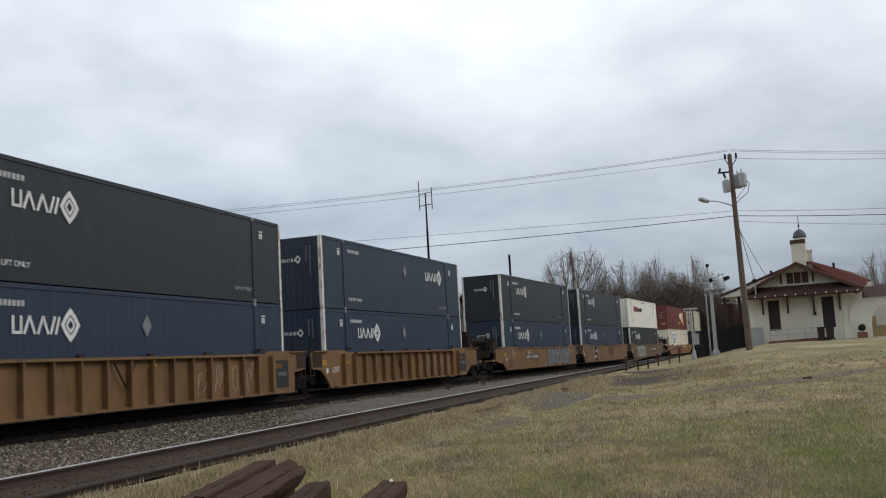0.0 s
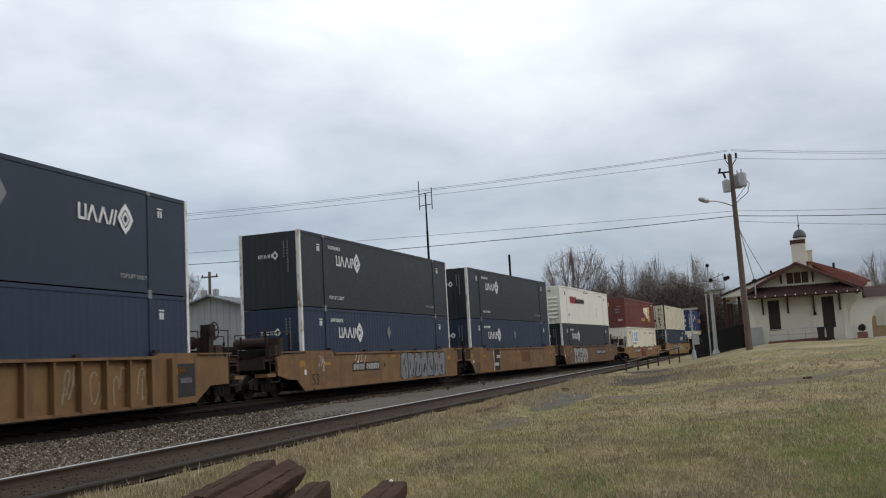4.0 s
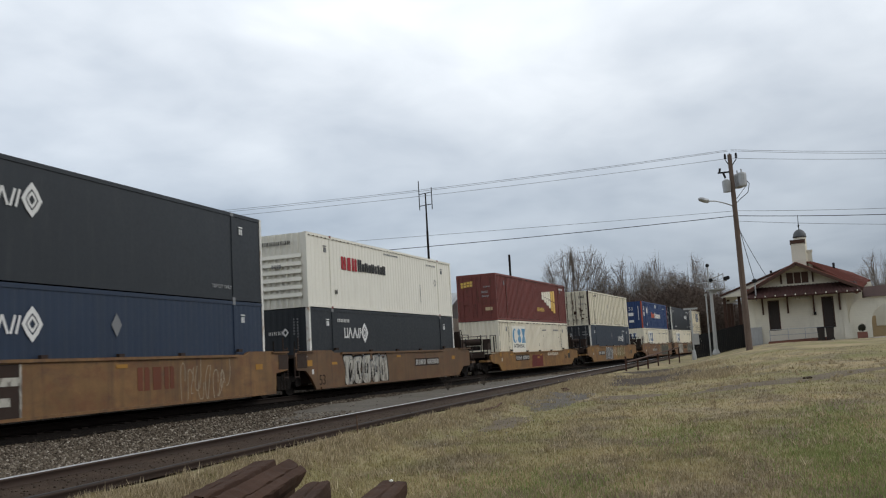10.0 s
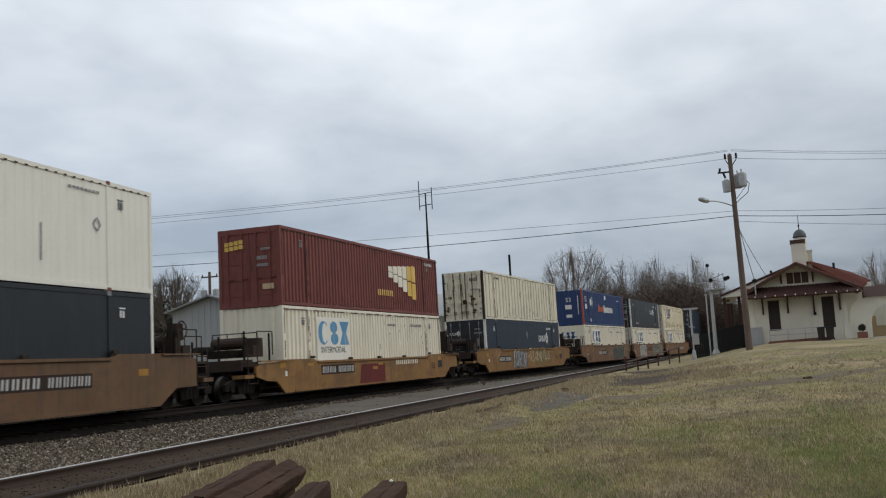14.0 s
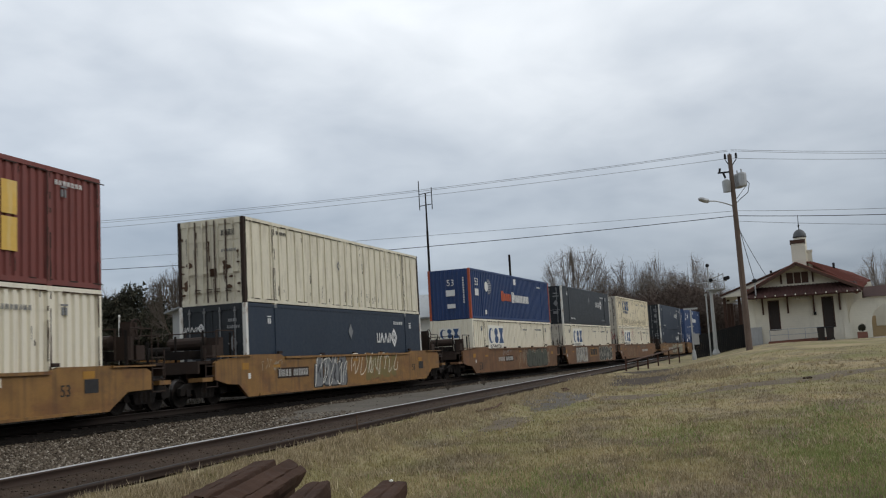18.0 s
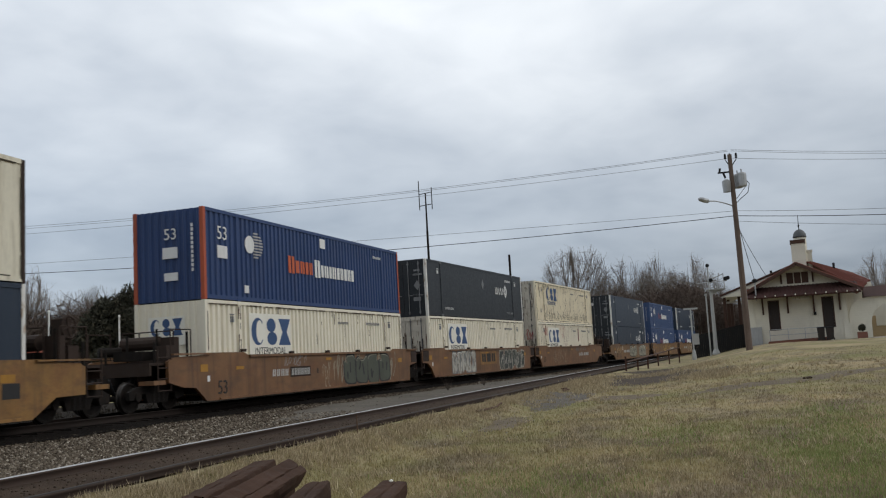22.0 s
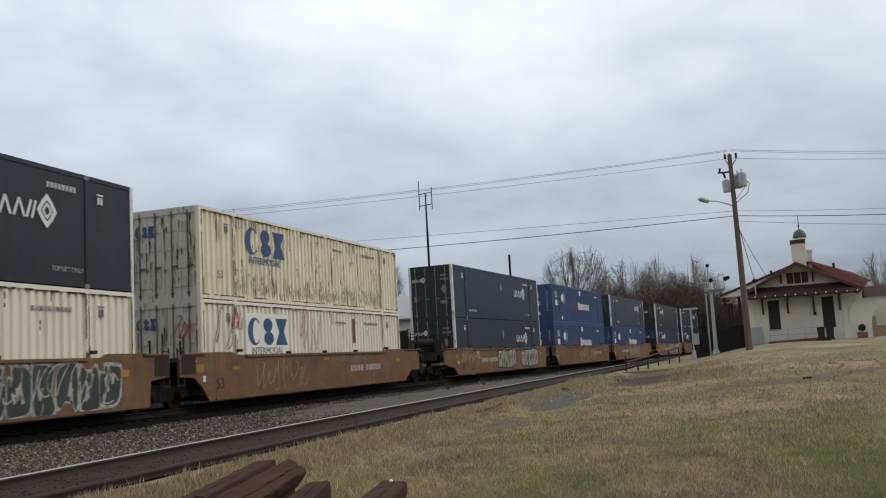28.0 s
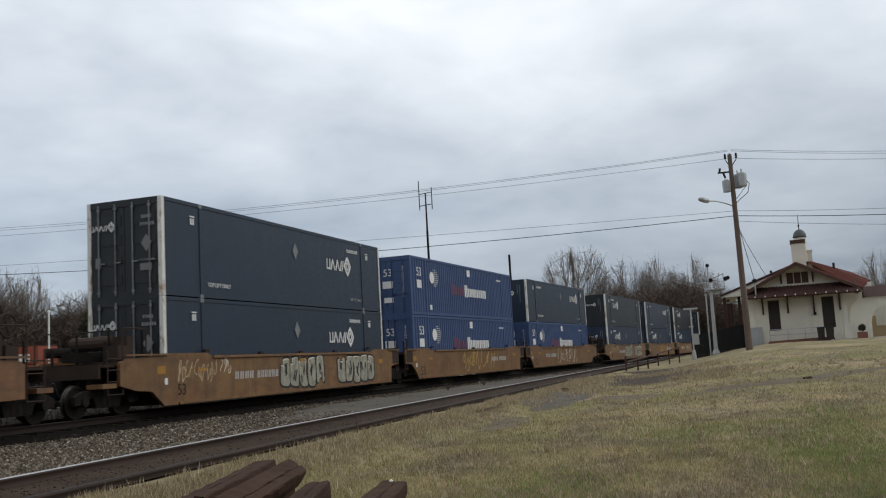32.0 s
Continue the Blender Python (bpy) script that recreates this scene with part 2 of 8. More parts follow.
M["grass_blade"] = turf("winter grass blades", (1.02, 1.36), True)
M["straw"] = island_mat("dry straw grass", [(0.0, (0.25, 0.20, 0.12)), (0.5, (0.40, 0.325, 0.205)), (1.0, (0.54, 0.45, 0.30))])
M["stones"] = island_mat("crushed stone", [(0.0, (0.036, 0.027, 0.019)), (0.4, (0.094, 0.073, 0.052)), (0.78, (0.15, 0.121, 0.089)), (0.94, (0.25, 0.215, 0.168)), (1.0, (0.40, 0.355, 0.29))])
M["brush"] = island_mat("leafless brushwood", [(0.0, (0.075, 0.056, 0.046)), (0.5, (0.125, 0.094, 0.077)), (1.0, (0.19, 0.148, 0.122))])
M["cedar"] = island_mat("dark evergreen sprays", [(0.0, (0.026, 0.028, 0.02)), (0.6, (0.05, 0.05, 0.036)), (1.0, (0.085, 0.078, 0.055))])


def ground_mat(name, a, b_, c, patch=0.33, fine=14.0, spread=(0.4, 0.62), bump_amt=0.6, dist=0.02, spec=0.1):
    m, nt, b = nodes(name)
    big, mid, sm = noise_node(nt, patch, 3, 0.5, shift=False), noise_node(nt, 1.7, 5, 0.6, shift=False), noise_node(nt, fine, 6, 0.7, shift=False)
    base = mix_col(nt, ramp_node(nt, big, [(spread[0], (0, 0, 0)), (spread[1], (0.75,) * 3)]), a, b_)
    base = mix_col(nt, ramp_node(nt, mid, [(0.42, (0, 0, 0)), (0.68, (0.7,) * 3)]), base, c)
    base = mix_col(nt, 0.55, base, ramp_node(nt, sm, [(0.25, (0.35,) * 3), (0.75, (1.0,) * 3)]), "MULTIPLY")
    nt.links.new(base, b.inputs["Base Color"])
    b.inputs["Roughness"].default_value, b.inputs["Specular IOR Level"].default_value = 0.95, spec
    bump(nt, b, sm, bump_amt, dist)
    return m


M["lawn"] = turf("winter lawn", (0.68, 1.1), False)
M["gravel"] = ground_mat("grey ballast", (0.115, 0.09, 0.066), (0.086, 0.067, 0.05), (0.14, 0.112, 0.085), 0.5, 22.0, bump_amt=1.0, dist=0.04)
M["dirt_dark"] = ground_mat("oily track dirt", (0.062, 0.041, 0.028), (0.078, 0.053, 0.037), (0.042, 0.029, 0.021), 0.8, 18.0)
M["mud"] = ground_mat("worn asphalt and mud", (0.18, 0.145, 0.108), (0.14, 0.112, 0.083), (0.23, 0.185, 0.13), 0.6, 12.0, bump_amt=0.3)
M["asphalt"] = ground_mat("old pale asphalt", (0.16, 0.143, 0.12), (0.122, 0.108, 0.09), (0.185, 0.163, 0.137), 0.5, 20.0, bump_amt=0.3)
M["dirt_stone"] = island_mat("dirty small stones", [(0.0, (0.045, 0.032, 0.023)), (0.6, (0.062, 0.046, 0.034)), (0.95, (0.085, 0.067, 0.05)), (1.0, (0.14, 0.12, 0.1))])
M["tie_old"] = surface("old creosoted timber", (0.054, 0.029, 0.019), 0.88, vary=0.4, grain=9, dirt=(0.08, 0.048, 0.034), dirt_amt=0.75, streak=(0.1, 1.5, 1.5), dirt_scale=16, bump_amt=0.9, spec=0.12)
M["galv_dark"] = surface("weathered lead", (0.10, 0.105, 0.11), 0.55, metal=0.3, vary=0.2)
M["tile_dark"] = surface("dark brown tile", (0.075, 0.045, 0.04), 0.8, vary=0.3)
M["tan_stucco"] = surface("tan plaster", (0.55, 0.42, 0.26), 0.9, vary=0.12)
M["orange_red"] = surface("faded orange-red paint", (0.26, 0.065, 0.04), 0.65, vary=0.2, dirt=RUST, dirt_amt=0.5)
M["spray_grey"] = surface("silver spray paint", (0.17, 0.175, 0.18), 0.6, vary=0.2, dirt=(0.3, 0.3, 0.29), dirt_amt=0.6, streak=(1, 1, 0.6), dirt_scale=4, bump_amt=0)
# near-black ground colour standing in for the shade seen under the cars
M["shade_ground"] = ground_mat("ground coloured as shade", (0.032, 0.027, 0.022), (0.042, 0.035, 0.028), (0.025, 0.021, 0.018), 0.5, 14.0, spec=0.03)
M["green_blade"] = island_mat("green grass blades", [(0.0, (0.18, 0.23, 0.075)), (0.5, (0.25, 0.30, 0.105)), (1.0, (0.36, 0.35, 0.165))])
M["mud_dark"] = ground_mat("dark worn asphalt", (0.085, 0.066, 0.051), (0.07, 0.054, 0.042), (0.13, 0.104, 0.08), 0.6, 12.0, bump_amt=0.3)
M["weed_dark"] = island_mat("dead dark weeds", [(0.0, (0.020, 0.017, 0.013)), (0.6, (0.04, 0.033, 0.024)), (1.0, (0.075, 0.06, 0.042))])
M["path_stone"] = island_mat("small pale pebbles", [(0.0, (0.14, 0.12, 0.10)), (1.0, (0.34, 0.31, 0.27))])
M["rod_dark"] = surface("grimy galvanised rod", (0.13, 0.135, 0.14), 0.5, metal=0.4, vary=0.2, dirt=(0.06, 0.05, 0.045), dirt_amt=0.6)


def sill_paint(name, col, seed_scale, rust_amt):
    """Car paint in three coats: sun-bleached ochre, orange rust blooms, dark brown grime running down."""
    m, nt, b = nodes(name)
    fine = noise_node(nt, 26.0, 6, 0.65)
    base = ramp_node(nt, noise_node(nt, 0.9, 4, 0.6), [(0.3, tuple(c * 0.72 for c in col)), (0.7, tuple(c * 1.22 for c in col))])
    bloom = noise_node(nt, seed_scale, 7, 0.7, (0.55, 1, 1))
    base = mix_col(nt, ramp_node(nt, bloom, [(0.48, (0, 0, 0)), (0.66, (rust_amt,) * 3)]), base, (0.17, 0.066, 0.025))
    run = noise_node(nt, 5.0, 5, 0.6, (1.0, 1, 0.07))
    base = mix_col(nt, ramp_node(nt, run, [(0.5, (0, 0, 0)), (0.72, (0.62,) * 3)]), base, (0.062, 0.036, 0.023))
    grime_shade = noise_node(nt, 1.6, 6, 0.7, (0.5, 1, 1.4))
    base = mix_col(nt, ramp_node(nt, grime_shade, [(0.52, (0, 0, 0)), (0.7, (0.55,) * 3)]), base, (0.075, 0.045, 0.03))
    base = mix_col(nt, 0.4, base, ramp_node(nt, fine, [(0.3, (0.55,) * 3), (0.7, (1.0,) * 3)]), "MULTIPLY")
    nt.links.new(base, b.inputs["Base Color"])
    b.inputs["Roughness"].default_value, b.inputs["Specular IOR Level"].default_value = 0.55, 0.5
    bump(nt, b, fine, 0.3, 0.006)
    return m


M["ochre"] = sill_paint("weathered ochre car paint", (0.218, 0.115, 0.04), 2.3, 0.75)
M["ochre_brown"] = sill_paint("browned ochre car paint", (0.15, 0.081, 0.034), 2.0, 0.55)
M["ochre_yellow"] = sill_paint("yellow ochre car paint", (0.285, 0.146, 0.038), 1.7, 0.65)
M["ochre_red"] = sill_paint("rusty brown car paint", (0.205, 0.1, 0.041), 2.6, 0.6)
M["mark_pale"] = surface("greyed white lettering", (0.36, 0.365, 0.37), 0.6, vary=0.1, bump_amt=0)
M["mark_dullred"] = surface("faded red lettering", (0.15, 0.06, 0.11), 0.6, vary=0.15, bump_amt=0)
# dark ballast, with the shade beneath the cars mixed into its colour
M["grime_shade"] = ground_mat("dark ballast with train shade", (0.013, 0.0105, 0.009), (0.018, 0.015, 0.0125), (0.010, 0.008, 0.007), 0.5, 24.0, bump_amt=1.0, dist=0.04, spec=0.05)
M["tile_skirt"] = surface("dark red roof sheeting", (0.062, 0.028, 0.024), 0.8, vary=0.3, grain=6, dirt=(0.05, 0.027, 0.024), dirt_amt=0.6, streak=(1, 1, 1), bump_amt=0.4)
M["spray_teal"] = surface("grey green spray paint", (0.082, 0.088, 0.066), 0.6, vary=0.25, dirt=(0.05, 0.06, 0.055), dirt_amt=0.5, streak=(1, 1, 0.6), bump_amt=0)
M["spray_pale"] = surface("pale spray paint", (0.36, 0.35, 0.27), 0.6, vary=0.25, dirt=(0.16, 0.14, 0.10), dirt_amt=0.7, streak=(1, 1, 0.6), dirt_scale=5, edges=(0.45, 0.62), bump_amt=0)
M["door_grey"] = surface("weathered grey white paint", (0.56, 0.52, 0.44), 0.6, vary=0.1, dirt=(0.14, 0.085, 0.055), dirt_amt=0.75, streak=(1, 3.5, 0.35), edges=(0.55, 0.66))


def painted_brick(name, col):
    """Painted brickwork: courses that show as fine relief under the paint."""
    m, nt, b = nodes(name)
    co, mp, br = (nt.nodes.new(k) for k in ("ShaderNodeTexCoord", "ShaderNodeMapping", "ShaderNodeTexBrick"))
    mp.inputs["Rotation"].default_value = (radians(90), 0, 0)
    nt.links.new(co.outputs["Object"], mp.inputs[0])
    nt.links.new(mp.outputs[0], br.inputs["Vector"])
    br.inputs["Scale"].default_value, br.inputs["Mortar Size"].default_value = 1.0, 0.016
    br.inputs["Brick Width"].default_value, br.inputs["Row Height"].default_value = 0.42, 0.16
    for i, c in ((1, (1, 1, 1, 1)), (2, (0.93, 0.93, 0.93, 1)), (3, (0.74, 0.73, 0.70, 1))):
        br.inputs[i].default_value = c
    base = ramp_node(nt, noise_node(nt, 0.8, 4), [(0.3, tuple(c * 0.92 for c in col)), (0.7, tuple(min(0.85, c * 1.06) for c in col))])
    base = mix_col(nt, 0.14, base, br.outputs["Color"], "MULTIPLY")
    st_ = noise_node(nt, 1.3, 5, 0.65, (1, 1, 0.3))
    base = mix_col(nt, ramp_node(nt, st_, [(0.52, (0, 0, 0)), (0.74, (0.4,) * 3)]), base, (0.40, 0.38, 0.33))
    nt.links.new(base, b.inputs["Base Color"])
    b.inputs["Roughness"].default_value, b.inputs["Specular IOR Level"].default_value = 0.9, 0.2
    bump(nt, b, br.outputs["Color"], 0.12, 0.006)
    return m


M["stucco"] = painted_brick("cream painted masonry", (0.72, 0.69, 0.59))
M["rust_dark"] = surface("dark flaking rust", (0.045, 0.024, 0.014), 0.85, vary=0.35, bump_amt=0.3, spec=0.15)
M["mark_number"] = surface("greyed stencil paint", (0.5, 0.49, 0.46), 0.6, vary=0.1, bump_amt=0)
M["mark_faded"] = surface("thin worn spray paint", (0.34, 0.29, 0.21), 0.65, vary=0.3, bump_amt=0)
M["mark_rust"] = surface("rust red stencil paint", (0.15, 0.045, 0.022), 0.65, vary=0.2, bump_amt=0)
M["spray_cream"] = surface("chalky cream spray paint", (0.44, 0.42, 0.36), 0.6, vary=0.2, dirt=(0.12, 0.10, 0.085), dirt_amt=0.8, streak=(1, 1, 0.5), dirt_scale=6, edges=(0.48, 0.6), bump_amt=0)
M["spray_olive"] = surface("olive spray paint", (0.19, 0.15, 0.055), 0.6, vary=0.25, dirt=(0.24, 0.14, 0.05), dirt_amt=0.6, streak=(1, 1, 0.6), bump_amt=0)
M["spray_dark"] = surface("dark grey green spray paint", (0.045, 0.052, 0.045), 0.6, vary=0.3, dirt=(0.09, 0.10, 0.085), dirt_amt=0.6, streak=(1, 1, 0.6), bump_amt=0)
# main track timber and rail sides, blackened to carry the shade under the train
M["tie_shaded"] = surface("sleeper timber with train shade", (0.016, 0.012, 0.010), 0.85, vary=0.3, grain=14, bump_amt=0.5, spec=0.1)
M["rail_shaded"] = surface("rail steel with train shade", (0.022, 0.016, 0.013), 0.8, vary=0.3, grain=20, bump_amt=0.3, spec=0.15)
M["rod_rusty"] = surface("rusty brown rod", (0.09, 0.062, 0.045), 0.7, vary=0.35, bump_amt=0.2)
M["rod_grey"] = surface("dull galvanised rod", (0.24, 0.245, 0.25), 0.5, metal=0.3, vary=0.2, dirt=(0.09, 0.08, 0.07), dirt_amt=0.6)
M["dark_red"] = surface("dark red patch paint", (0.13, 0.016, 0.013), 0.6, vary=0.2, dirt=(0.06, 0.02, 0.015), dirt_amt=0.6)
# ---------- mesh helpers ----------
def box(bm, x0, x1, y0, y1, z0, z1):
    v = [bm.verts.new((x, y, z)) for x in (x0, x1) for y in (y0, y1) for z in (z0, z1)]
    for f in ((0, 1, 3, 2), (4, 6, 7, 5), (0, 4, 5, 1), (2, 3, 7, 6), (0, 2, 6, 4), (1, 5, 7, 3)):
        bm.faces.new([v[i] for i in f])
    return v


def prism(bm, pts, a0, a1, axis="y"):
    """A polygon, in the two other axes, drawn out along an axis."""
    def at(p, a):
        return {"y": (p[0], a, p[1]), "x": (a, p[0], p[1]), "z": (p[0], p[1], a)}[axis]
    lo, hi = [bm.verts.new(at(p, a0)) for p in pts], [bm.verts.new(at(p, a1)) for p in pts]
    bm.faces.new(lo)
    bm.faces.new(hi[::-1])
    n = len(pts)
    for i in range(n):
        bm.faces.new((lo[i], hi[i], hi[(i + 1) % n], lo[(i + 1) % n]))


def tube(bm, a, b, r0, r1=None, n=8):
    a, b = Vector(a), Vector(b)
    r1 = r0 if r1 is None else r1
    q = (b - a).to_track_quat("Z", "Y")
    ra, rb = [], []
    for i in range(n):
        w = Vector((math.cos(2 * math.pi * i / n), math.sin(2 * math.pi * i / n), 0))
        ra.append(bm.verts.new(a + q @ (w * r0)))
        rb.append(bm.verts.new(b + q @ (w * r1)))
    for i in range(n):
        bm.faces.new((ra[i], ra[(i + 1) % n], rb[(i + 1) % n], rb[i]))
    bm.faces.new(ra[::-1])
    bm.faces.new(rb)


def sweep(bm, pts, r, n=6):
    """One tube along a line of points."""
    pts = [Vector(p) for p in pts]
    rings = []
    for i, p in enumerate(pts):
        d = pts[min(i + 1, len(pts) - 1)] - pts[max(i - 1, 0)]
        q = d.to_track_quat("Z", "Y")
        rings.append([bm.verts.new(p + q @ Vector((r * math.cos(2 * math.pi * k / n), r * math.sin(2 * math.pi * k / n), 0))) for k in range(n)])
    for a, b in zip(rings, rings[1:]):
        for k in range(n):
            bm.faces.new((a[k], a[(k + 1) % n], b[(k + 1) % n], b[k]))
    bm.faces.new(rings[0][::-1])
    bm.faces.new(rings[-1])


def lathe(bm, prof, centre=(0, 0, 0), n=16, axis="z"):
    """A profile of (radius, height) turned round an axis."""
    c = Vector(centre)
    rings = []
    for r, h in prof:
        ring = []
        for i in range(n):
            a = 2 * math.pi * i / n
            p = (r * math.cos(a), r * math.sin(a), h)
            if axis == "y":
                p = (p[0], p[2], p[1])
            elif axis == "x":
                p = (p[2], p[0], p[1])
            ring.append(bm.verts.new(c + Vector(p)))
        rings.append(ring)
    for a, b in zip(rings, rings[1:]):
        for i in range(n):
            bm.faces.new((a[i], a[(i + 1) % n], b[(i + 1) % n], b[i]))
    bm.faces.new(rings[0][::-1])
    bm.faces.new(rings[-1])


def mesh_of(name, bm, mat, bevel=0.0, smooth=False):
    if bevel:
        es = [e for e in bm.edges if len(e.link_faces) == 2 and e.calc_face_angle(0) > 0.6]
        bmesh.ops.bevel(bm, geom=es, offset=bevel, segments=1, affect="EDGES", clamp_overlap=True)
    bmesh.ops.recalc_face_normals(bm, faces=bm.faces)
    me = bpy.data.meshes.new(name)
    bm.to_mesh(me)
    bm.free()
    me.materials.append(mat)
    if smooth:
        me.polygons.foreach_set("use_smooth", [True] * len(me.polygons))
    return me


def part(name, bm, mat, parent, label="", bevel=0.0, smooth=False):
    ob = new(name, mesh_of(name, bm, mat, bevel, smooth))
    ob.parent = parent
    if name.endswith(("_bars", "_tag", "_shapes", "_mark", "_fill", "_emblem", "_blocks", "_initials", "wordmark", "roundel", "_relief")):
        ob["kind"] = "stuff"
    return tagged(ob, label)


def share(name, me, parent, m=None):
    ob = new(name, me)
    ob.parent = parent
    if m is not None:
        ob.matrix_basis = m
    return ob


def thing(name, label, category, group="", kind="", at=None):
    ob = tagged(new(name), label, category, group, kind)
    if at is not None:
        ob.matrix_basis = at
    return ob


def B():
    return bmesh.new()


def raw_mesh(name, verts, faces, mat):
    me = bpy.data.meshes.new(name)
    v = np.asarray(verts, dtype=np.float32)
    f = np.asarray(faces, dtype=np.int32)
    k = f.shape[1]
    me.vertices.add(len(v))
    me.vertices.foreach_set("co", v.ravel())
    me.loops.add(f.size)
    me.loops.foreach_set("vertex_index", f.ravel())
    me.polygons.add(len(f))
    me.polygons.foreach_set("loop_start", np.arange(0, f.size, k, dtype=np.int32))
    me.update(calc_edges=True)
    me.validate()
    me.materials.append(mat)
    return me


# ---------- the line of the two tracks ----------
BEND = -0.001245
MAIN, SIDING = 16.31, 6.46


def g_main(x):
    """Sideways shift of the main track: straight, an easy bend, straight again."""
    x = np.clip(np.asarray(x, dtype=float), 0, None)
    return np.where(x < 58, BEND * x * x, BEND * 58 * 58 + 2 * BEND * 58 * (x - 58))


def g_side(x):
    x = np.clip(np.asarray(x, dtype=float), 0, None)
    return np.where(x < 20, BEND * x * x, BEND * 400 + 2 * BEND * 20 * (x - 20))


def step01(t):
    t = np.clip(t, 0, 1)
    return t * t * (3 - 2 * t)


def gz(x, y):
    """Height of the ground."""
    x, y = np.asarray(x, dtype=float), np.asarray(y, dtype=float)
    s, m = y - g_side(x), y - g_main(x)
    right = np.interp(x, [-20, 8, 14, 20, 30, 40, 50, 60, 70, 95, 160], [-0.6, -0.56, -0.46, -0.32, -0.02, 0.30, 0.66, 0.88, 0.88, 0.85, 0.7])
    left = np.interp(x, [-20, 8, 20, 50, 75], [-0.5, -0.46, -0.34, -0.16, -0.1])
    w = step01((4.2 - s) / 7.5)
    bank = left * (1 - w) + right * w
    bank = bank + 0.03 * np.sin(x * 0.9 + y * 0.6) * np.cos(y * 1.1 - x * 0.3)
    # straw shoulder risen against the near rail
    lift = step01((s - 4.35) / 1.1)
    bank = bank + np.clip(-0.075 - bank, 0, None) * lift
    bed = -0.36 + 0.235 * step01((8.3 - s) / 1.2) + 0.14 * np.exp(-((m - MAIN) / 2.2) ** 2)
    bed = np.where(m > MAIN + 3, -0.36, bed)
    return np.where(s < 5.5, bank, bed * step01((s - 5.5) / 0.2) + bank * (1 - step01((s - 5.5) / 0.2)))


def grid_mesh(name, xs, lo, hi, ny, mat, lift=0.0):
    """A sheet lying on the ground between two lines lo(x) and hi(x)."""
    xs = np.asarray(xs, dtype=float)
    v = np.linspace(0, 1, ny)
    X = np.repeat(xs[:, None], ny, 1)
    Y = lo(xs)[:, None] * (1 - v) + hi(xs)[:, None] * v
    Z = gz(X, Y) + lift
    i = np.arange(len(xs) * ny).reshape(len(xs), ny)
    f = np.stack([i[:-1, :-1], i[1:, :-1], i[1:, 1:], i[:-1, 1:]], -1).reshape(-1, 4)
    me = raw_mesh(name, np.stack([X, Y, Z], -1).reshape(-1, 3), f, mat)
    me.polygons.foreach_set("use_smooth", [True] * len(me.polygons))
    return me


def spaced(*stretches):
    return np.unique(np.concatenate([np.arange(a, b, s) for a, b, s in stretches]))


# the ground: one sheet out to the horizon
xs = spaced((-1500, -100, 200), (-100, 0, 10), (0, 90, 0.75), (90, 200, 10), (200, 3000, 280))
ys = spaced((-1500, -60, 180), (-60, -20, 5), (-20, 3.5, 0.5), (3.5, 7.6, 0.12), (7.6, 24, 0.5), (24, 120, 8), (120, 1600, 185))
GX, GY = np.meshgrid(xs, ys, indexing="ij")
idx = np.arange(GX.size).reshape(GX.shape)
me = raw_mesh("ground", np.stack([GX, GY, gz(GX, GY)], -1).reshape(-1, 3),
              np.stack([idx[:-1, :-1], idx[1:, :-1], idx[1:, 1:], idx[:-1, 1:]], -1).reshape(-1, 4), M["lawn"])
me.polygons.foreach_set("use_smooth", [True] * len(me.polygons))
tagged(new("ground", me), "patchy straw-coloured winter lawn with greener spots", "ground", kind="structure")

bed_x = spaced((-200, 0, 10), (0, 60, 0.75), (60, 300, 6))
tagged(new("ballast_bed", grid_mesh("ballast_bed", bed_x, lambda x: 7.85 + g_side(x), lambda x: 19.6 + g_main(x), 40, M["gravel"], 0.02)),
       "grey crushed stone ballast between the two tracks", "ballast", kind="structure")
# added dark strip, so the gap below the sills looks shaded
tagged(new("cinder_strip", grid_mesh("cinder_strip", bed_x, lambda x: 17.9 + g_main(x), lambda x: 33.0 + g_main(x), 20, M["shade_ground"], 0.05)),
       "ground beyond the main track, coloured dark in place of shade", "ground", kind="structure")
# blackened sheet along the main track: dark ballast plus the train's painted shade
tagged(new("oily_ballast", grid_mesh("oily_ballast", bed_x, lambda x: 13.95 + g_main(x) + 0.12 * np.sin(x * 0.9) + 0.08 * np.sin(x * 2.3), lambda x: 18.5 + g_main(x), 26, M["grime_shade"], 0.062)),
       "dark ballast under the main track, the train's shade put into its colour", "ballast", kind="structure")
tagged(new("siding_bed", grid_mesh("siding_bed", bed_x, lambda x: 5.52 + g_side(x) + 0.04 * np.sin(x * 1.3) + 0.03 * np.sin(x * 3.1), lambda x: 8.15 + g_side(x), 24, M["dirt_dark"], 0.022)),
       "dark oily dirt bed under the near track", "track bed", kind="structure")


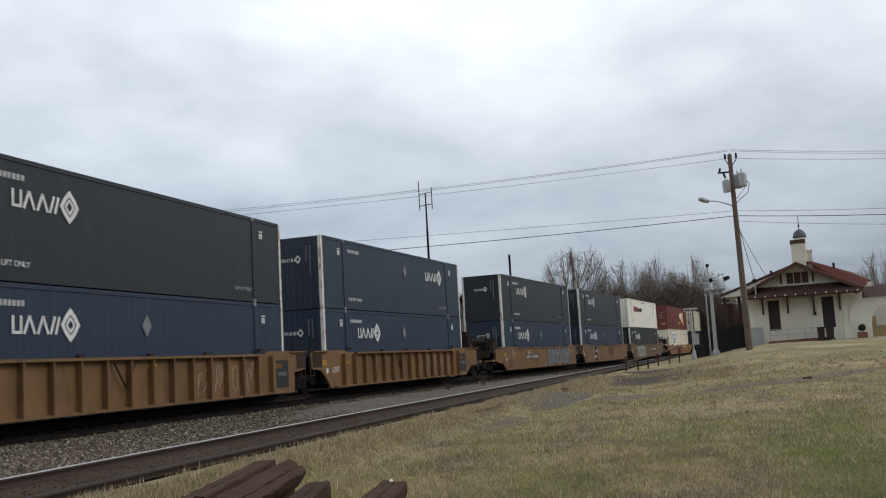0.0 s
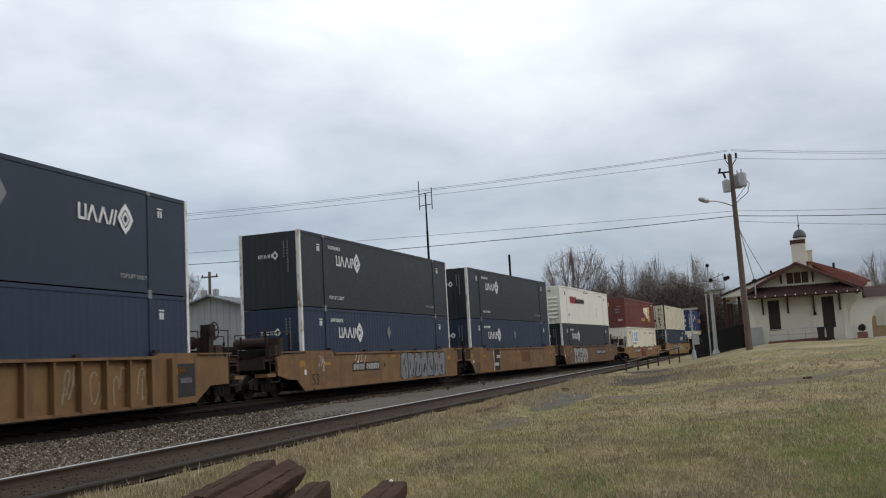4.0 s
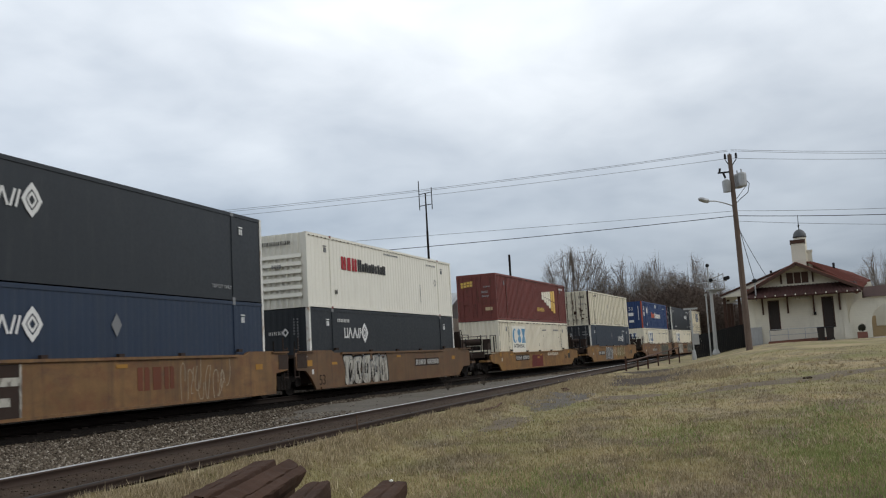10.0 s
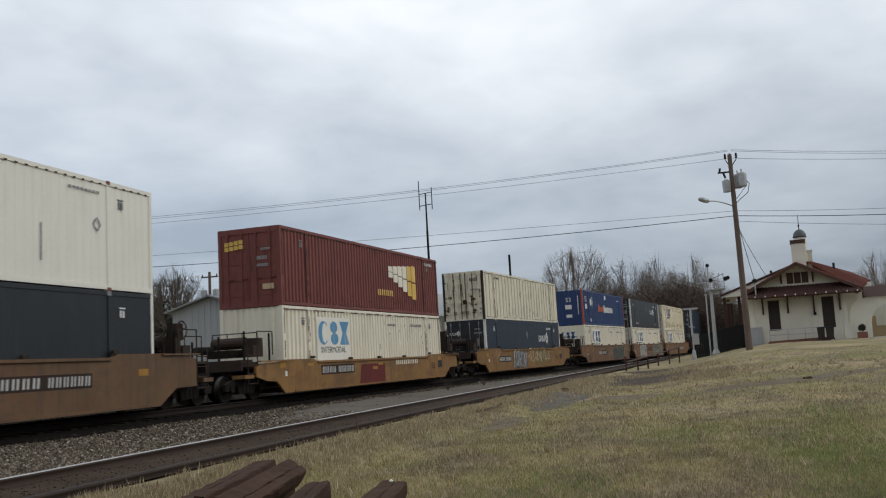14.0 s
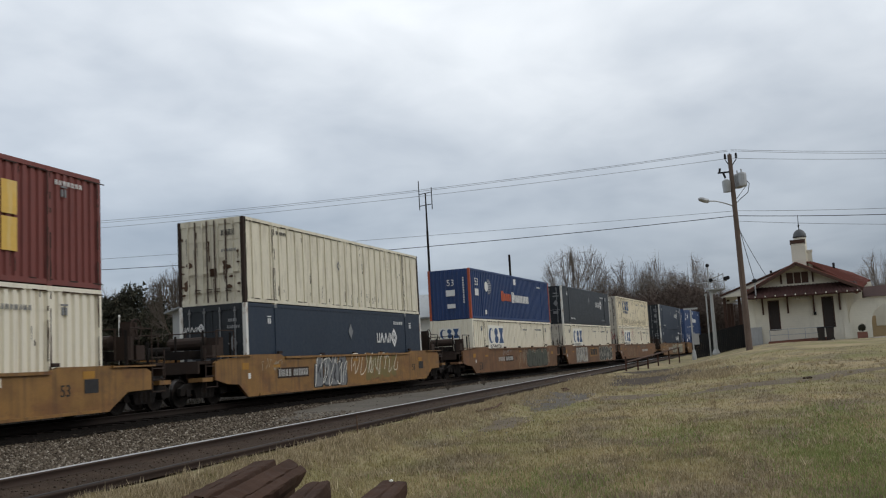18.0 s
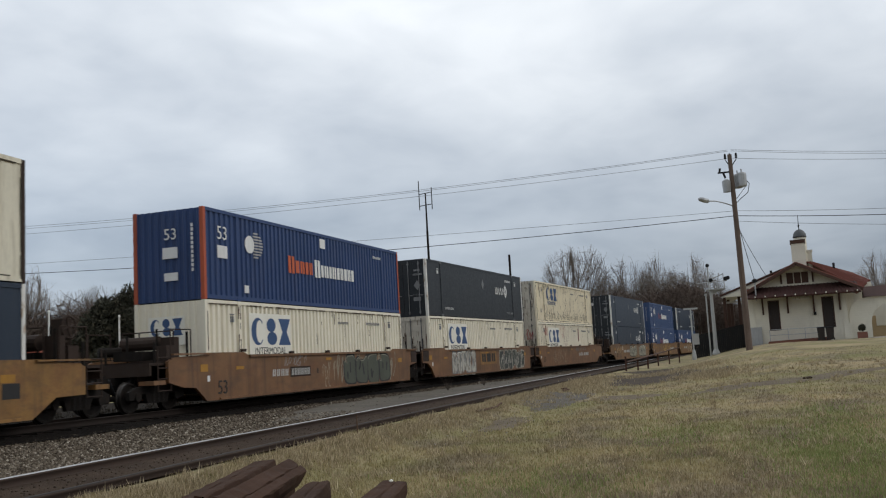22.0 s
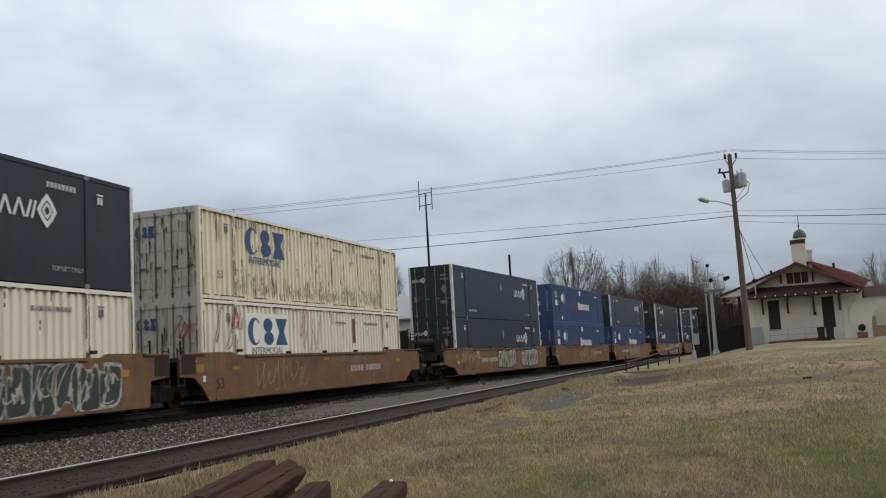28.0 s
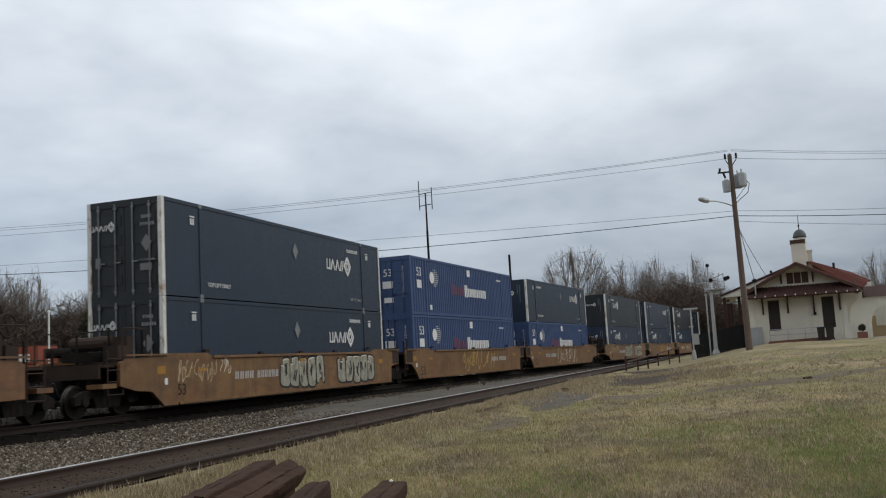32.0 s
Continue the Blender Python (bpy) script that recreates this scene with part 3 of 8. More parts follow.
def patch(name, cx, cy, rx, ry, turn, mat, label, lift, seed, slots=40):
    """A worn patch with a ragged edge lying on the ground."""
    rnd = random.Random(seed)
    a = np.linspace(0, 2 * math.pi, slots, endpoint=False)
    ph = [rnd.uniform(0, 6.3) for _ in range(4)]
    k = 1 + 0.16 * np.sin(2 * a + ph[0]) + 0.12 * np.sin(3 * a + ph[1]) + 0.09 * np.sin(5 * a + ph[2]) + 0.07 * np.sin(9 * a + ph[3])
    pts = [(0.0, 0.0)]
    rings = (0.25, 0.5, 0.75, 1.0)
    for r in rings:
        for ai, ki in zip(a, k):
            pts.append((r * ki * rx * math.cos(ai), r * ki * ry * math.sin(ai)))
    c, s = math.cos(radians(turn)), math.sin(radians(turn))
    P = np.array([(cx + c * x - s * y, cy + s * x + c * y) for x, y in pts])
    Z = gz(P[:, 0], P[:, 1]) + lift
    Z[-slots:] -= lift + 0.01
    f = []
    for i in range(slots):
        j = (i + 1) % slots
        f.append((0, 1 + i, 1 + j, 1 + j))
        for q in range(len(rings) - 1):
            o, n = 1 + q * slots, 1 + (q + 1) * slots
            f.append((o + i, n + i, n + j, o + j))
    bm = B()
    vs = [bm.verts.new((x, y, z)) for (x, y), z in zip(P, Z)]
    for q in f:
        q = list(dict.fromkeys(q))
        bm.faces.new([vs[i] for i in q])
    ob = new(name, mesh_of(name, bm, mat, smooth=True))
    return tagged(ob, label, "ground patch", kind="structure")


# ---------- rails and sleepers ----------
RAIL = [(-0.07, -0.17), (0.07, -0.17), (0.07, -0.155), (0.012, -0.135), (0.010, -0.045), (0.035, -0.03), (0.035, -0.006), (0.028, 0.0),
        (-0.028, 0.0), (-0.035, -0.006), (-0.035, -0.03), (-0.010, -0.045), (-0.012, -0.135), (-0.07, -0.155)]


def rail_mesh(name, centre, shift, off, mat_side, mat_head):
    xs = spaced((-200, 0, 10), (0, 100, 1.0), (100, 320, 8))
    n = len(RAIL)
    vs = np.array([(x, centre + off + float(shift(x)) + p, z) for x in xs for p, z in RAIL])
    i = np.arange(len(xs) * n).reshape(len(xs), n)
    f = np.stack([i[:-1], i[1:], np.roll(i, -1, 1)[1:], np.roll(i, -1, 1)[:-1]], -1).reshape(-1, 4)
    me = raw_mesh(name, vs, f, mat_side)
    me.materials.append(mat_head)
    top = np.tile(np.array([1 if k in (6, 7, 8) else 0 for k in range(n)], dtype=np.int32), len(xs) - 1)
    me.polygons.foreach_set("material_index", top)
    return me


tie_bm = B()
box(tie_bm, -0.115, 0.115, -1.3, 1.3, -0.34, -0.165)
TIE = mesh_of("sleeper", tie_bm, M["tie_shaded"], bevel=0.012)


def track(name, label, centre, shift, heads, first, last, side):
    root = thing(name, label, "railway track", kind="structure")
    for off, head in zip((0.752, -0.752), heads):
        share("rail", rail_mesh("rail", centre, shift, off, M[side], M[head]), root)
    rnd = random.Random(5)
    x = first
    while x < last:  # each sleeper its own piece
        a = math.degrees(math.atan((float(shift(x + 0.5)) - float(shift(x - 0.5)))))
        share("sleeper", TIE, root, pose(x, centre + float(shift(x)) + rnd.uniform(-0.05, 0.05), rnd.uniform(-0.02, 0.006), 0, 0, a + rnd.uniform(-1.5, 1.5)))
        x += 0.52
    return root


# main line takes the dark colours that hold the train's shade
track("main_track", "main line track, its rails and sleepers coloured dark for the train's shade", MAIN, g_main, ("rail_dull", "rail_dull"), 14, 80, "rail_shaded")
track("siding_track", "near track with rails sunk in dark dirt", SIDING, g_side, ("rail_head", "rail_dull"), 6, 5, "rail_side")
# ---------- the train ----------
LEN, WID, HGT = 16.154, 2.59, 2.905
POST = 1.98


def wave_panel(bm, x0, x1, y_out, y_in, z0, z1, pitch, depth):
    """A corrugated steel panel with thickness, running along x."""
    if depth < 0.004:
        box(bm, x0, x1, min(y_out, y_in), max(y_out, y_in), z0, z1)
        return
    n = max(1, round((x1 - x0) / pitch))
    p = (x1 - x0) / n
    s = 1 if y_in > y_out else -1
    pts = []
    for i in range(n):
        a = x0 + i * p
        pts += [(a, y_out), (a + 0.44 * p, y_out), (a + 0.56 * p, y_out + s * depth), (a + 0.88 * p, y_out + s * depth)]
    pts += [(x1, y_out), (x1, y_in), (x0, y_in)]
    prism(bm, pts, z0, z1, "z")


def wave_end(bm, x_out, x_in, y0, y1, z0, z1, n, depth):
    p = (y1 - y0) / n
    s = 1 if x_in > x_out else -1
    pts = []
    for i in range(n):
        a = y0 + i * p
        pts += [(x_out, a), (x_out, a + 0.36 * p), (x_out + s * depth, a + 0.5 * p), (x_out + s * depth, a + 0.86 * p)]
    pts += [(x_out, y1), (x_in, y1), (x_in, y0)]
    prism(bm, pts, z0, z1, "z")


def plate(parent, name, mat, x0, x1, z0, z1, y=-WID / 2, thick=0.006, label=""):
    bm = B()
    box(bm, x0, x1, y - thick, y + 0.002, z0, z1)
    return part(name, bm, M[mat], parent, label)


def blocks(parent, name, mat, x0, x1, z0, z1, n, y=-WID / 2, gap=0.3, slant=0.0, label=""):
    """A run of plain bars, two slim uprights for each character, that stands for writing."""
    bm = B()
    w = (x1 - x0) / (n - gap)
    for i in range(n):
        a = x0 + i * w
        b = a + w * (1 - gap)
        t = 0.34 * (b - a)
        box(bm, a, a + t, y - 0.006, y + 0.002, z0, z1)
        box(bm, b - t, b, y - 0.006, y + 0.002, z0, z1)
    if slant:
        for v in bm.verts:
            v.co.x += slant * (v.co.z - z0)
    return part(name, bm, M[mat], parent, label)


def word_shapes(parent, mat, x0, x1, z0, z1, n, y=-WID / 2, lead=0.0, gap=0.16, seed=1, flat=0.0):
    """A brand's word as plain upright shapes of uneven width, the first one larger by lead; flat rounds them off at the top."""
    rnd = random.Random(seed)
    ws = [rnd.uniform(0.75, 1.15) for _ in range(n)]
    if lead:
        ws[0] = 1.35
    k = (x1 - x0) / (sum(ws) + gap * (n - 1))
    bm = B()
    x = x0
    for i, w in enumerate(ws):
        b = x + w * k
        top, low = (z1 + lead, z0 - 0.25 * lead) if i == 0 else (z1 - flat * (i % 2), z0)
        t, h = 0.42 * w * k, top - low
        f = (y - 0.006, y + 0.002)
        c = 0.12 * w * k
        if i % 2 == 0:
            prism(bm, [(x + c, low), (x + t, low), (x + t, top), (x, top), (x, low + c)], *f)
            prism(bm, [(b - t, low), (b, low), (b, top - c), (b - c, top), (b - t, top)], *f)
        else:
            prism(bm, [(x + 1.2 * c, low), (b - 1.2 * c, low), (b - c, low + 0.3 * h), (b - c, top), (x + c, top), (x + c, low + 0.3 * h)], *f)
        x = b + gap * k
    return part("wordmark", bm, M[mat], parent)


def diamond(parent, mat, x, z, r, y=-WID / 2, ring=0.0, name="emblem", label=""):
    bm = B()
    if ring:
        pts, inn = [], []
        for i in range(8):
            a = math.pi / 4 * i
            k = 1.0 if i % 2 == 0 else 0.78
            pts.append((x + 0.82 * r * k * math.cos(a), z + r * k * math.sin(a)))
            inn.append((x + 0.82 * ring * r * k * math.cos(a), z + ring * r * k * math.sin(a)))
        vo, vi = ([bm.verts.new((p[0], y - 0.006, p[1])) for p in q] for q in (pts, inn))
        for i in range(8):
            j = (i + 1) % 8
            bm.faces.new((vo[i], vo[j], vi[j], vi[i]))
    else:
        prism(bm, [(x - 0.7 * r, z), (x, z - r), (x + 0.7 * r, z), (x, z + r)], y - 0.006, y + 0.002)
    return part(name, bm, M[mat], parent, label)


def disc(parent, mat, x, z, r, y=-WID / 2, name="roundel", bars=False):
    bm = B()
    if bars:
        n = 9
        for i in range(n):
            h = -r + (i + 0.5) * 2 * r / n
            w = math.sqrt(r * r - h * h)
            box(bm, x - 0.2 * w, x + 1.25 * w, y - 0.005, y + 0.002, z + h - 0.55 * r / n, z + h + 0.55 * r / n)
    else:
        prism(bm, [(x + r * math.cos(a), z + r * math.sin(a)) for a in np.linspace(0, 2 * math.pi, 20, endpoint=False)], y - 0.006, y + 0.002)
    return part(name, bm, M[mat], parent)


def lettering(name, text, mat, size, parent, m):
    """Words in the built-in font, as a thin mesh."""
    cu = bpy.data.curves.new(name, "FONT")
    cu.body, cu.size, cu.extrude, cu.align_x = text, size, 0.004, "LEFT"
    tmp = new(name + "_text", cu)
    dg = bpy.context.evaluated_depsgraph_get()
    me = bpy.data.meshes.new_from_object(tmp.evaluated_get(dg))
    bpy.data.objects.remove(tmp)
    me.materials.clear()
    me.materials.append(M[mat])
    ob = new(name, me)
    ob.parent = parent
    ob.matrix_basis = m
    return ob


def scribble(parent, name, mat, x0, x1, z0, z1, y, seed, n=9, w=0.035, label="", loops=True):
    """Loose sprayed strokes, no letters."""
    rnd = random.Random(seed)
    n, w = int(n * 1.5), w * 0.6
    bm = B()
    for k in range(n):
        cx = x0 + (x1 - x0) * (k + rnd.uniform(0.1, 0.9)) / n
        cz = rnd.uniform(z0 + 0.3 * (z1 - z0), z1 - 0.3 * (z1 - z0))
        ax, az = rnd.uniform(0.35, 0.75) * (x1 - x0) / n, rnd.uniform(0.3, 0.5) * (z1 - z0)
        a0, a1 = rnd.uniform(0, 6.3), rnd.uniform(2.5, 6.0) if loops else rnd.uniform(1.5, 3.5)
        pts = []
        for i in range(15):
            t = a0 + a1 * i / 14
            pts.append((min(x1, max(x0, cx + ax * math.cos(t) + 0.3 * ax * math.sin(2.3 * t + k))), min(z1, max(z0, cz + az * math.sin(t * 1.15)))))
        for p, q in zip(pts, pts[1:]):
            d = Vector((q[0] - p[0], q[1] - p[1]))
            if d.length < 1e-3:
                continue
            o = Vector((-d.y, d.x)).normalized() * w / 2
            vs = [bm.verts.new((a.x, y, a.y)) for a in (Vector(p) - o, Vector(q) - o, Vector(q) + o, Vector(p) + o)]
            bm.faces.new(vs)
    return part(name, bm, M[mat], parent, label)


def tag_fill(parent, name, mat, x0, x1, z0, z1, y, seed, lumps=5, label="", edge="mark_black", shine=None):
    """Fat sprayed bubbles: each a bulging uneven shape with a dark outline, cut by short dark strokes, some with a bright rim."""
    rnd = random.Random(seed)
    w = (x1 - x0) / lumps
    outer, inner, cuts, rims = B(), B(), B(), B()
    for i in range(lumps):
        cx, cz = x0 + w * (i + 0.5), (z0 + z1) / 2 + rnd.uniform(-0.03, 0.03)
        rx, rz = w * rnd.uniform(0.44, 0.52), (z1 - z0) / 2 * rnd.uniform(0.82, 1.0)
        k, ph, dent = rnd.uniform(-0.25, 0.25), rnd.uniform(0, 6.3), rnd.choice((0.0, 1.57, 3.14, 4.71, 0.6, 2.4))
        pts = []
        for a in np.linspace(0, 2 * math.pi, 26, endpoint=False):
            c, q = math.cos(a), math.sin(a)
            bite = 1 - 0.42 * math.exp(-((a - dent + math.pi) % (2 * math.pi) - math.pi) ** 2 / 0.09) + 0.05 * math.sin(3 * a + ph)
            px, pz = rx * bite * math.copysign(abs(c) ** 0.5, c), rz * bite * math.copysign(abs(q) ** 0.4, q)
            pts.append((cx + px + k * pz * 0.4, min(z1, max(z0, cz + pz))))
        e = 0.075
        dy = 0.0006 * (i % 2)
        big = [(cx + (px - cx) * (1 + e / rx), cz + (pz - cz) * (1 + e / rz)) for px, pz in pts]
        outer.faces.new([outer.verts.new((px, y - 0.001 - dy, pz)) for px, pz in big])
        inner.faces.new([inner.verts.new((px, y - 0.003 - dy, pz)) for px, pz in pts])
        for j in range(rnd.randint(2, 3)):
            a, ux = rnd.uniform(-0.5, 0.5), cx + rnd.uniform(-0.5, 0.45) * rx
            uz, ln, t = cz + rnd.uniform(-0.5, 0.4) * rz, rz * rnd.uniform(0.4, 0.9), min(0.07, 0.16 * rx)
            q = [(-t, -ln / 2), (t * 0.6, -ln / 2), (t, ln / 2), (-t * 0.6, ln / 2)]
            cuts.faces.new([cuts.verts.new((ux + px * math.cos(a) - pz * math.sin(a), y - 0.006, uz + px * math.sin(a) + pz * math.cos(a))) for px, pz in q])
        if shine:
            for p, q in zip(pts[2:12], pts[3:13]):
                d = 0.03
                rims.faces.new([rims.verts.new((u, y - 0.007, v)) for u, v in (p, q, (q[0], q[1] - d), (p[0] + d, p[1] - d))])
    ob = part(name, inner, M[mat], parent, label)
    part("spray_outline_mark", outer, M[edge], parent)
    part("spray_cut_mark", cuts, M[edge], parent)
    if shine:
        part("spray_rim_mark", rims, M[shine], parent)
    else:
        rims.free()
    return ob


def doors(root, body, trim, rods, logo, worn=False, x=0.0, s=-1):
    """Two door leaves with lock rods, at the end that looks along s."""
    y1 = WID / 2 - 0.12
    for a, b in ((-y1, -0.01), (0.01, y1)):
        bm = B()
        box(bm, x - s * 0.09, x - s * 0.03, a, b, 0.2, HGT - 0.2)
        leaf = part("door", bm, M[body], root, bevel=0.008)
        for i in range(4):
            z = 0.42 + i * 0.58
            bm = B()
            box(bm, x - s * 0.032, x - s * 0.012, a + 0.09, b - 0.09, z, z + 0.30)
            part("door_panel", bm, M[body], leaf)
        for k in (0.25, 0.75):
            yy = a + (b - a) * k
            bm = B()
            tube(bm, (x + s * 0.012, yy, 0.1), (x + s * 0.012, yy, HGT - 0.1), 0.022, n=6)
            box(bm, x - s * 0.01, x + s * 0.03, yy - 0.045, yy + 0.045, 0.18, 0.25)
            box(bm, x - s * 0.01, x + s * 0.03, yy - 0.045, yy + 0.045, HGT - 0.27, HGT - 0.2)
            box(bm, x - s * 0.01, x + s * 0.045, yy - 0.20, yy + 0.02, 1.05, 1.085)
            part("lock_rod", bm, M[rods], leaf)
    for z in (0.0, HGT - 0.2):
        bm = B()
        box(bm, x - s * 0.12, x, -y1, y1, z, z + 0.2)
        part("door_sill" if z == 0 else "door_header", bm, M[body], root, bevel=0.01)


def on_end(ob, x=0.0):
    """Turns a mark made for the long side so that it lies on the end."""
    ob.matrix_basis = Matrix.Translation((x, 0, 0)) @ Matrix.Rotation(radians(-90), 4, "Z") @ Matrix.Translation((0, WID / 2, 0))
    return ob


def container(body, trim, near="front", pitch=0.29, depth=0.034, label="", rods="galv", post="same", marks=None, leaf=None):
    """A 53-foot box: corrugated sides, posts at the corners and at the 40-foot points, ends, roof, rails and castings."""
    root = thing("shipping_container", label, "container", "stacked containers on the train")
    h = WID / 2
    pm = body if post == "same" else post
    for s in (-1, 1):
        y = s * (h - 0.022)
        for a, b in ((0.14, POST - 0.05), (POST + 0.05, LEN - POST - 0.05), (LEN - POST + 0.05, LEN - 0.12)):
            bm = B()
            wave_panel(bm, a, b, y, y - s * 0.1, 0.16, HGT - 0.11, pitch, depth)
            part("side_panel", bm, M[body], root)
        for z0, z1, nm in ((0.035, 0.16, "bottom_rail"), (HGT - 0.11, HGT, "top_rail")):
            bm = B()
            box(bm, 0.14, LEN - 0.12, min(s * h, s * (h - 0.1)), max(s * h, s * (h - 0.1)), z0, z1)
            part(nm, bm, M[body], root, bevel=0.01)
        for x in (POST, LEN - POST):
            bm = B()
            box(bm, x - 0.05, x + 0.05, min(s * (h + 0.002), s * (h - 0.09)), max(s * (h + 0.002), s * (h - 0.09)), 0.003, HGT - 0.003)
            part("stacking_post", bm, M[body], root, bevel=0.01)
            for z in (0.0, HGT - 0.12):
                bm = B()
                box(bm, x - 0.085, x + 0.085, min(s * (h + 0.008), s * (h - 0.1)), max(s * (h + 0.008), s * (h - 0.1)), z, z + 0.12)
                part("corner_casting", bm, M["mark_grey" if body.startswith("umax") else body], root, bevel=0.01)
        for x, w in ((0.0, 0.14), (LEN - 0.12, 0.12)):
            bm = B()
            y0, y1 = sorted((s * h, s * (h - 0.13)))
            box(bm, x, x + w, y0, y1, 0.004, HGT - 0.004)
            part("corner_post", bm, M[trim], root, bevel=0.012)
    bm = B()
    wave_end(bm, LEN - 0.03, LEN - 0.09, -h + 0.13, h - 0.13, 0.02, HGT - 0.02, 9, 0.034)
    part("end_panel", bm, M[body], root)
    if near == "front":
        bm = B()
        wave_end(bm, 0.03, 0.09, -h + 0.13, h - 0.13, 0.02, HGT - 0.02, 9, 0.006 if body.startswith("umax") else 0.045)
        part("end_panel", bm, M[body], root)
    else:
        doors(root, leaf or body, trim, rods, None)
    bm = B()
    box(bm, 0.1, LEN - 0.1, -h + 0.06, h - 0.06, HGT - 0.06, HGT - 0.012)
    part("roof_panel", bm, M[body], root)
    bm = B()
    box(bm, 0.1, LEN - 0.1, -h + 0.1, h - 0.1, 0.05, 0.15)
    part("floor_panel", bm, M["steel_dark"], root)
    if marks:
        marks(root)
    return root


def small_marks(root, mat="mark_white", y=-WID / 2 - 0.001):
    for x in (1.42, LEN - 1.55):
        bm = B()
        box(bm, x, x + 0.24, y - 0.005, y + 0.02, 2.45, 2.49)
        box(bm, x + 0.02, x + 0.09, y - 0.005, y + 0.02, 2.22, 2.41)
        box(bm, x + 0.14, x + 0.21, y - 0.005, y + 0.02, 2.22, 2.41)
        part("length_mark", bm, M[mat], root)


def word_and_ring(root, x, z, k=1.0, y=-WID / 2 + 0.002, mat="mark_white"):
    """The owner's mark as plain strokes: four open shapes and a double ring of diamonds."""
    bm = B()
    t, h = 0.075 * k, 0.44 * k

    def stroke(a, b):
        d = Vector((b[0] - a[0], b[1] - a[1]))
        o = Vector((-d.y, d.x)).normalized() * t / 2
        prism(bm, [tuple(Vector(a) - o), tuple(Vector(b) - o), tuple(Vector(b) + o), tuple(Vector(a) + o)], y - 0.006, y + 0.002)
    # an open box, two chevrons and a pair of leaning bars
    u = [x + k * v for v in (0, 0.26, 0.36, 0.54, 0.72, 0.82, 1.0, 1.18, 1.26, 1.42, 1.58)]
    for p, q in (((u[0], z), (u[0], z + h)), ((u[1], z), (u[1], z + h)), ((u[0], z + t / 2), (u[1], z + t / 2)), ((u[2], z), (u[3], z + h)), ((u[3], z + h), (u[4], z)),
                 ((u[5], z), (u[6], z + h)), ((u[6], z + h), (u[7], z)), ((u[8], z), (u[9], z + h)), ((u[9] + 0.02, z), (u[10], z + h))):
        stroke(p, q)
    w = part("wordmark", bm, M[mat], root)
    return w, diamond(root, mat, x + 1.98 * k, z + h / 2 + 0.02, 0.44 * k, y, 0.62), diamond(root, mat, x + 1.98 * k, z + h / 2 + 0.02, 0.22 * k, y, 0.55)


def marks_dark(logo_x, placard=None, near="front", low_text=True, num_x=2.4):
    def f(root):
        y = -WID / 2 + 0.003
        small_marks(root)
        if logo_x is not None:
            word_and_ring(root, logo_x, 1.56 if near == "doors" else 1.75, 0.96)
        blocks(root, "serial_mark", "mark_white", num_x, num_x + 1.05, 2.38, 2.52, 8, y, gap=0.4)
        if low_text:
            side_word(root, "TOP LIFT ONLY", 2.32, 0.38, 0.19, "mark_white", y)
            side_word(root, "TOP LIFT ONLY", 12.85, 0.38, 0.17, "mark_pale", y)
        if placard:
            diamond(root, "mark_grey", placard, 2.02, 0.31, y, name="placard")
        # the same marks, smaller, on the end
        if near == "front":
            bm = B()
            for i, w in enumerate((0.09, 0.13, 0.13, 0.12)):
                a = -0.45 + (0, 0.14, 0.31, 0.47)[i]
                box(bm, a, a + 0.03, y - 0.006, y, 1.92, 2.06)
                box(bm, a + w - 0.03, a + w, y - 0.006, y, 1.92, 2.06)
            on_end(part("wordmark", bm, M["mark_white"], root))
            on_end(diamond(root, "mark_white", 0.27, 2.0, 0.17, y, 0.5))
            bm = B()
            for k, c in ((0.62, 6), (0.78, 11)):
                for i in range(c):
                    box(bm, k, k + 0.055, y - 0.006, y, 2.45 - i * 0.11, 2.52 - i * 0.11)
            on_end(part("serial_mark", bm, M["mark_grey"], root))
        else:
            for ob in word_and_ring(root, -1.16, 2.04, 0.37, y - 0.012):
                on_end(ob)
            on_end(blocks(root, "serial_mark", "mark_pale", 0.62, 0.95, 2.3, 2.4, 4, y - 0.012, gap=0.4))
            on_end(blocks(root, "serial_mark", "mark_pale", 0.58, 1.05, 2.08, 2.18, 6, y - 0.012, gap=0.4))
            on_end(blocks(root, "note_mark", "mark_grey", 0.55, 1.0, 1.06, 1.12, 6, y - 0.012, gap=0.4))
            on_end(plate(root, "notice", "mark_grey", 0.55, 0.95, 0.78, 0.98, y, 0.014))
            on_end(plate(root, "notice", "mark_grey", -1.0, -0.82, 0.95, 1.25, y, 0.014))
            on_end(diamond(root, "mark_grey", 0.78, 1.58, 0.26, y - 0.012, name="placard"))
    return f


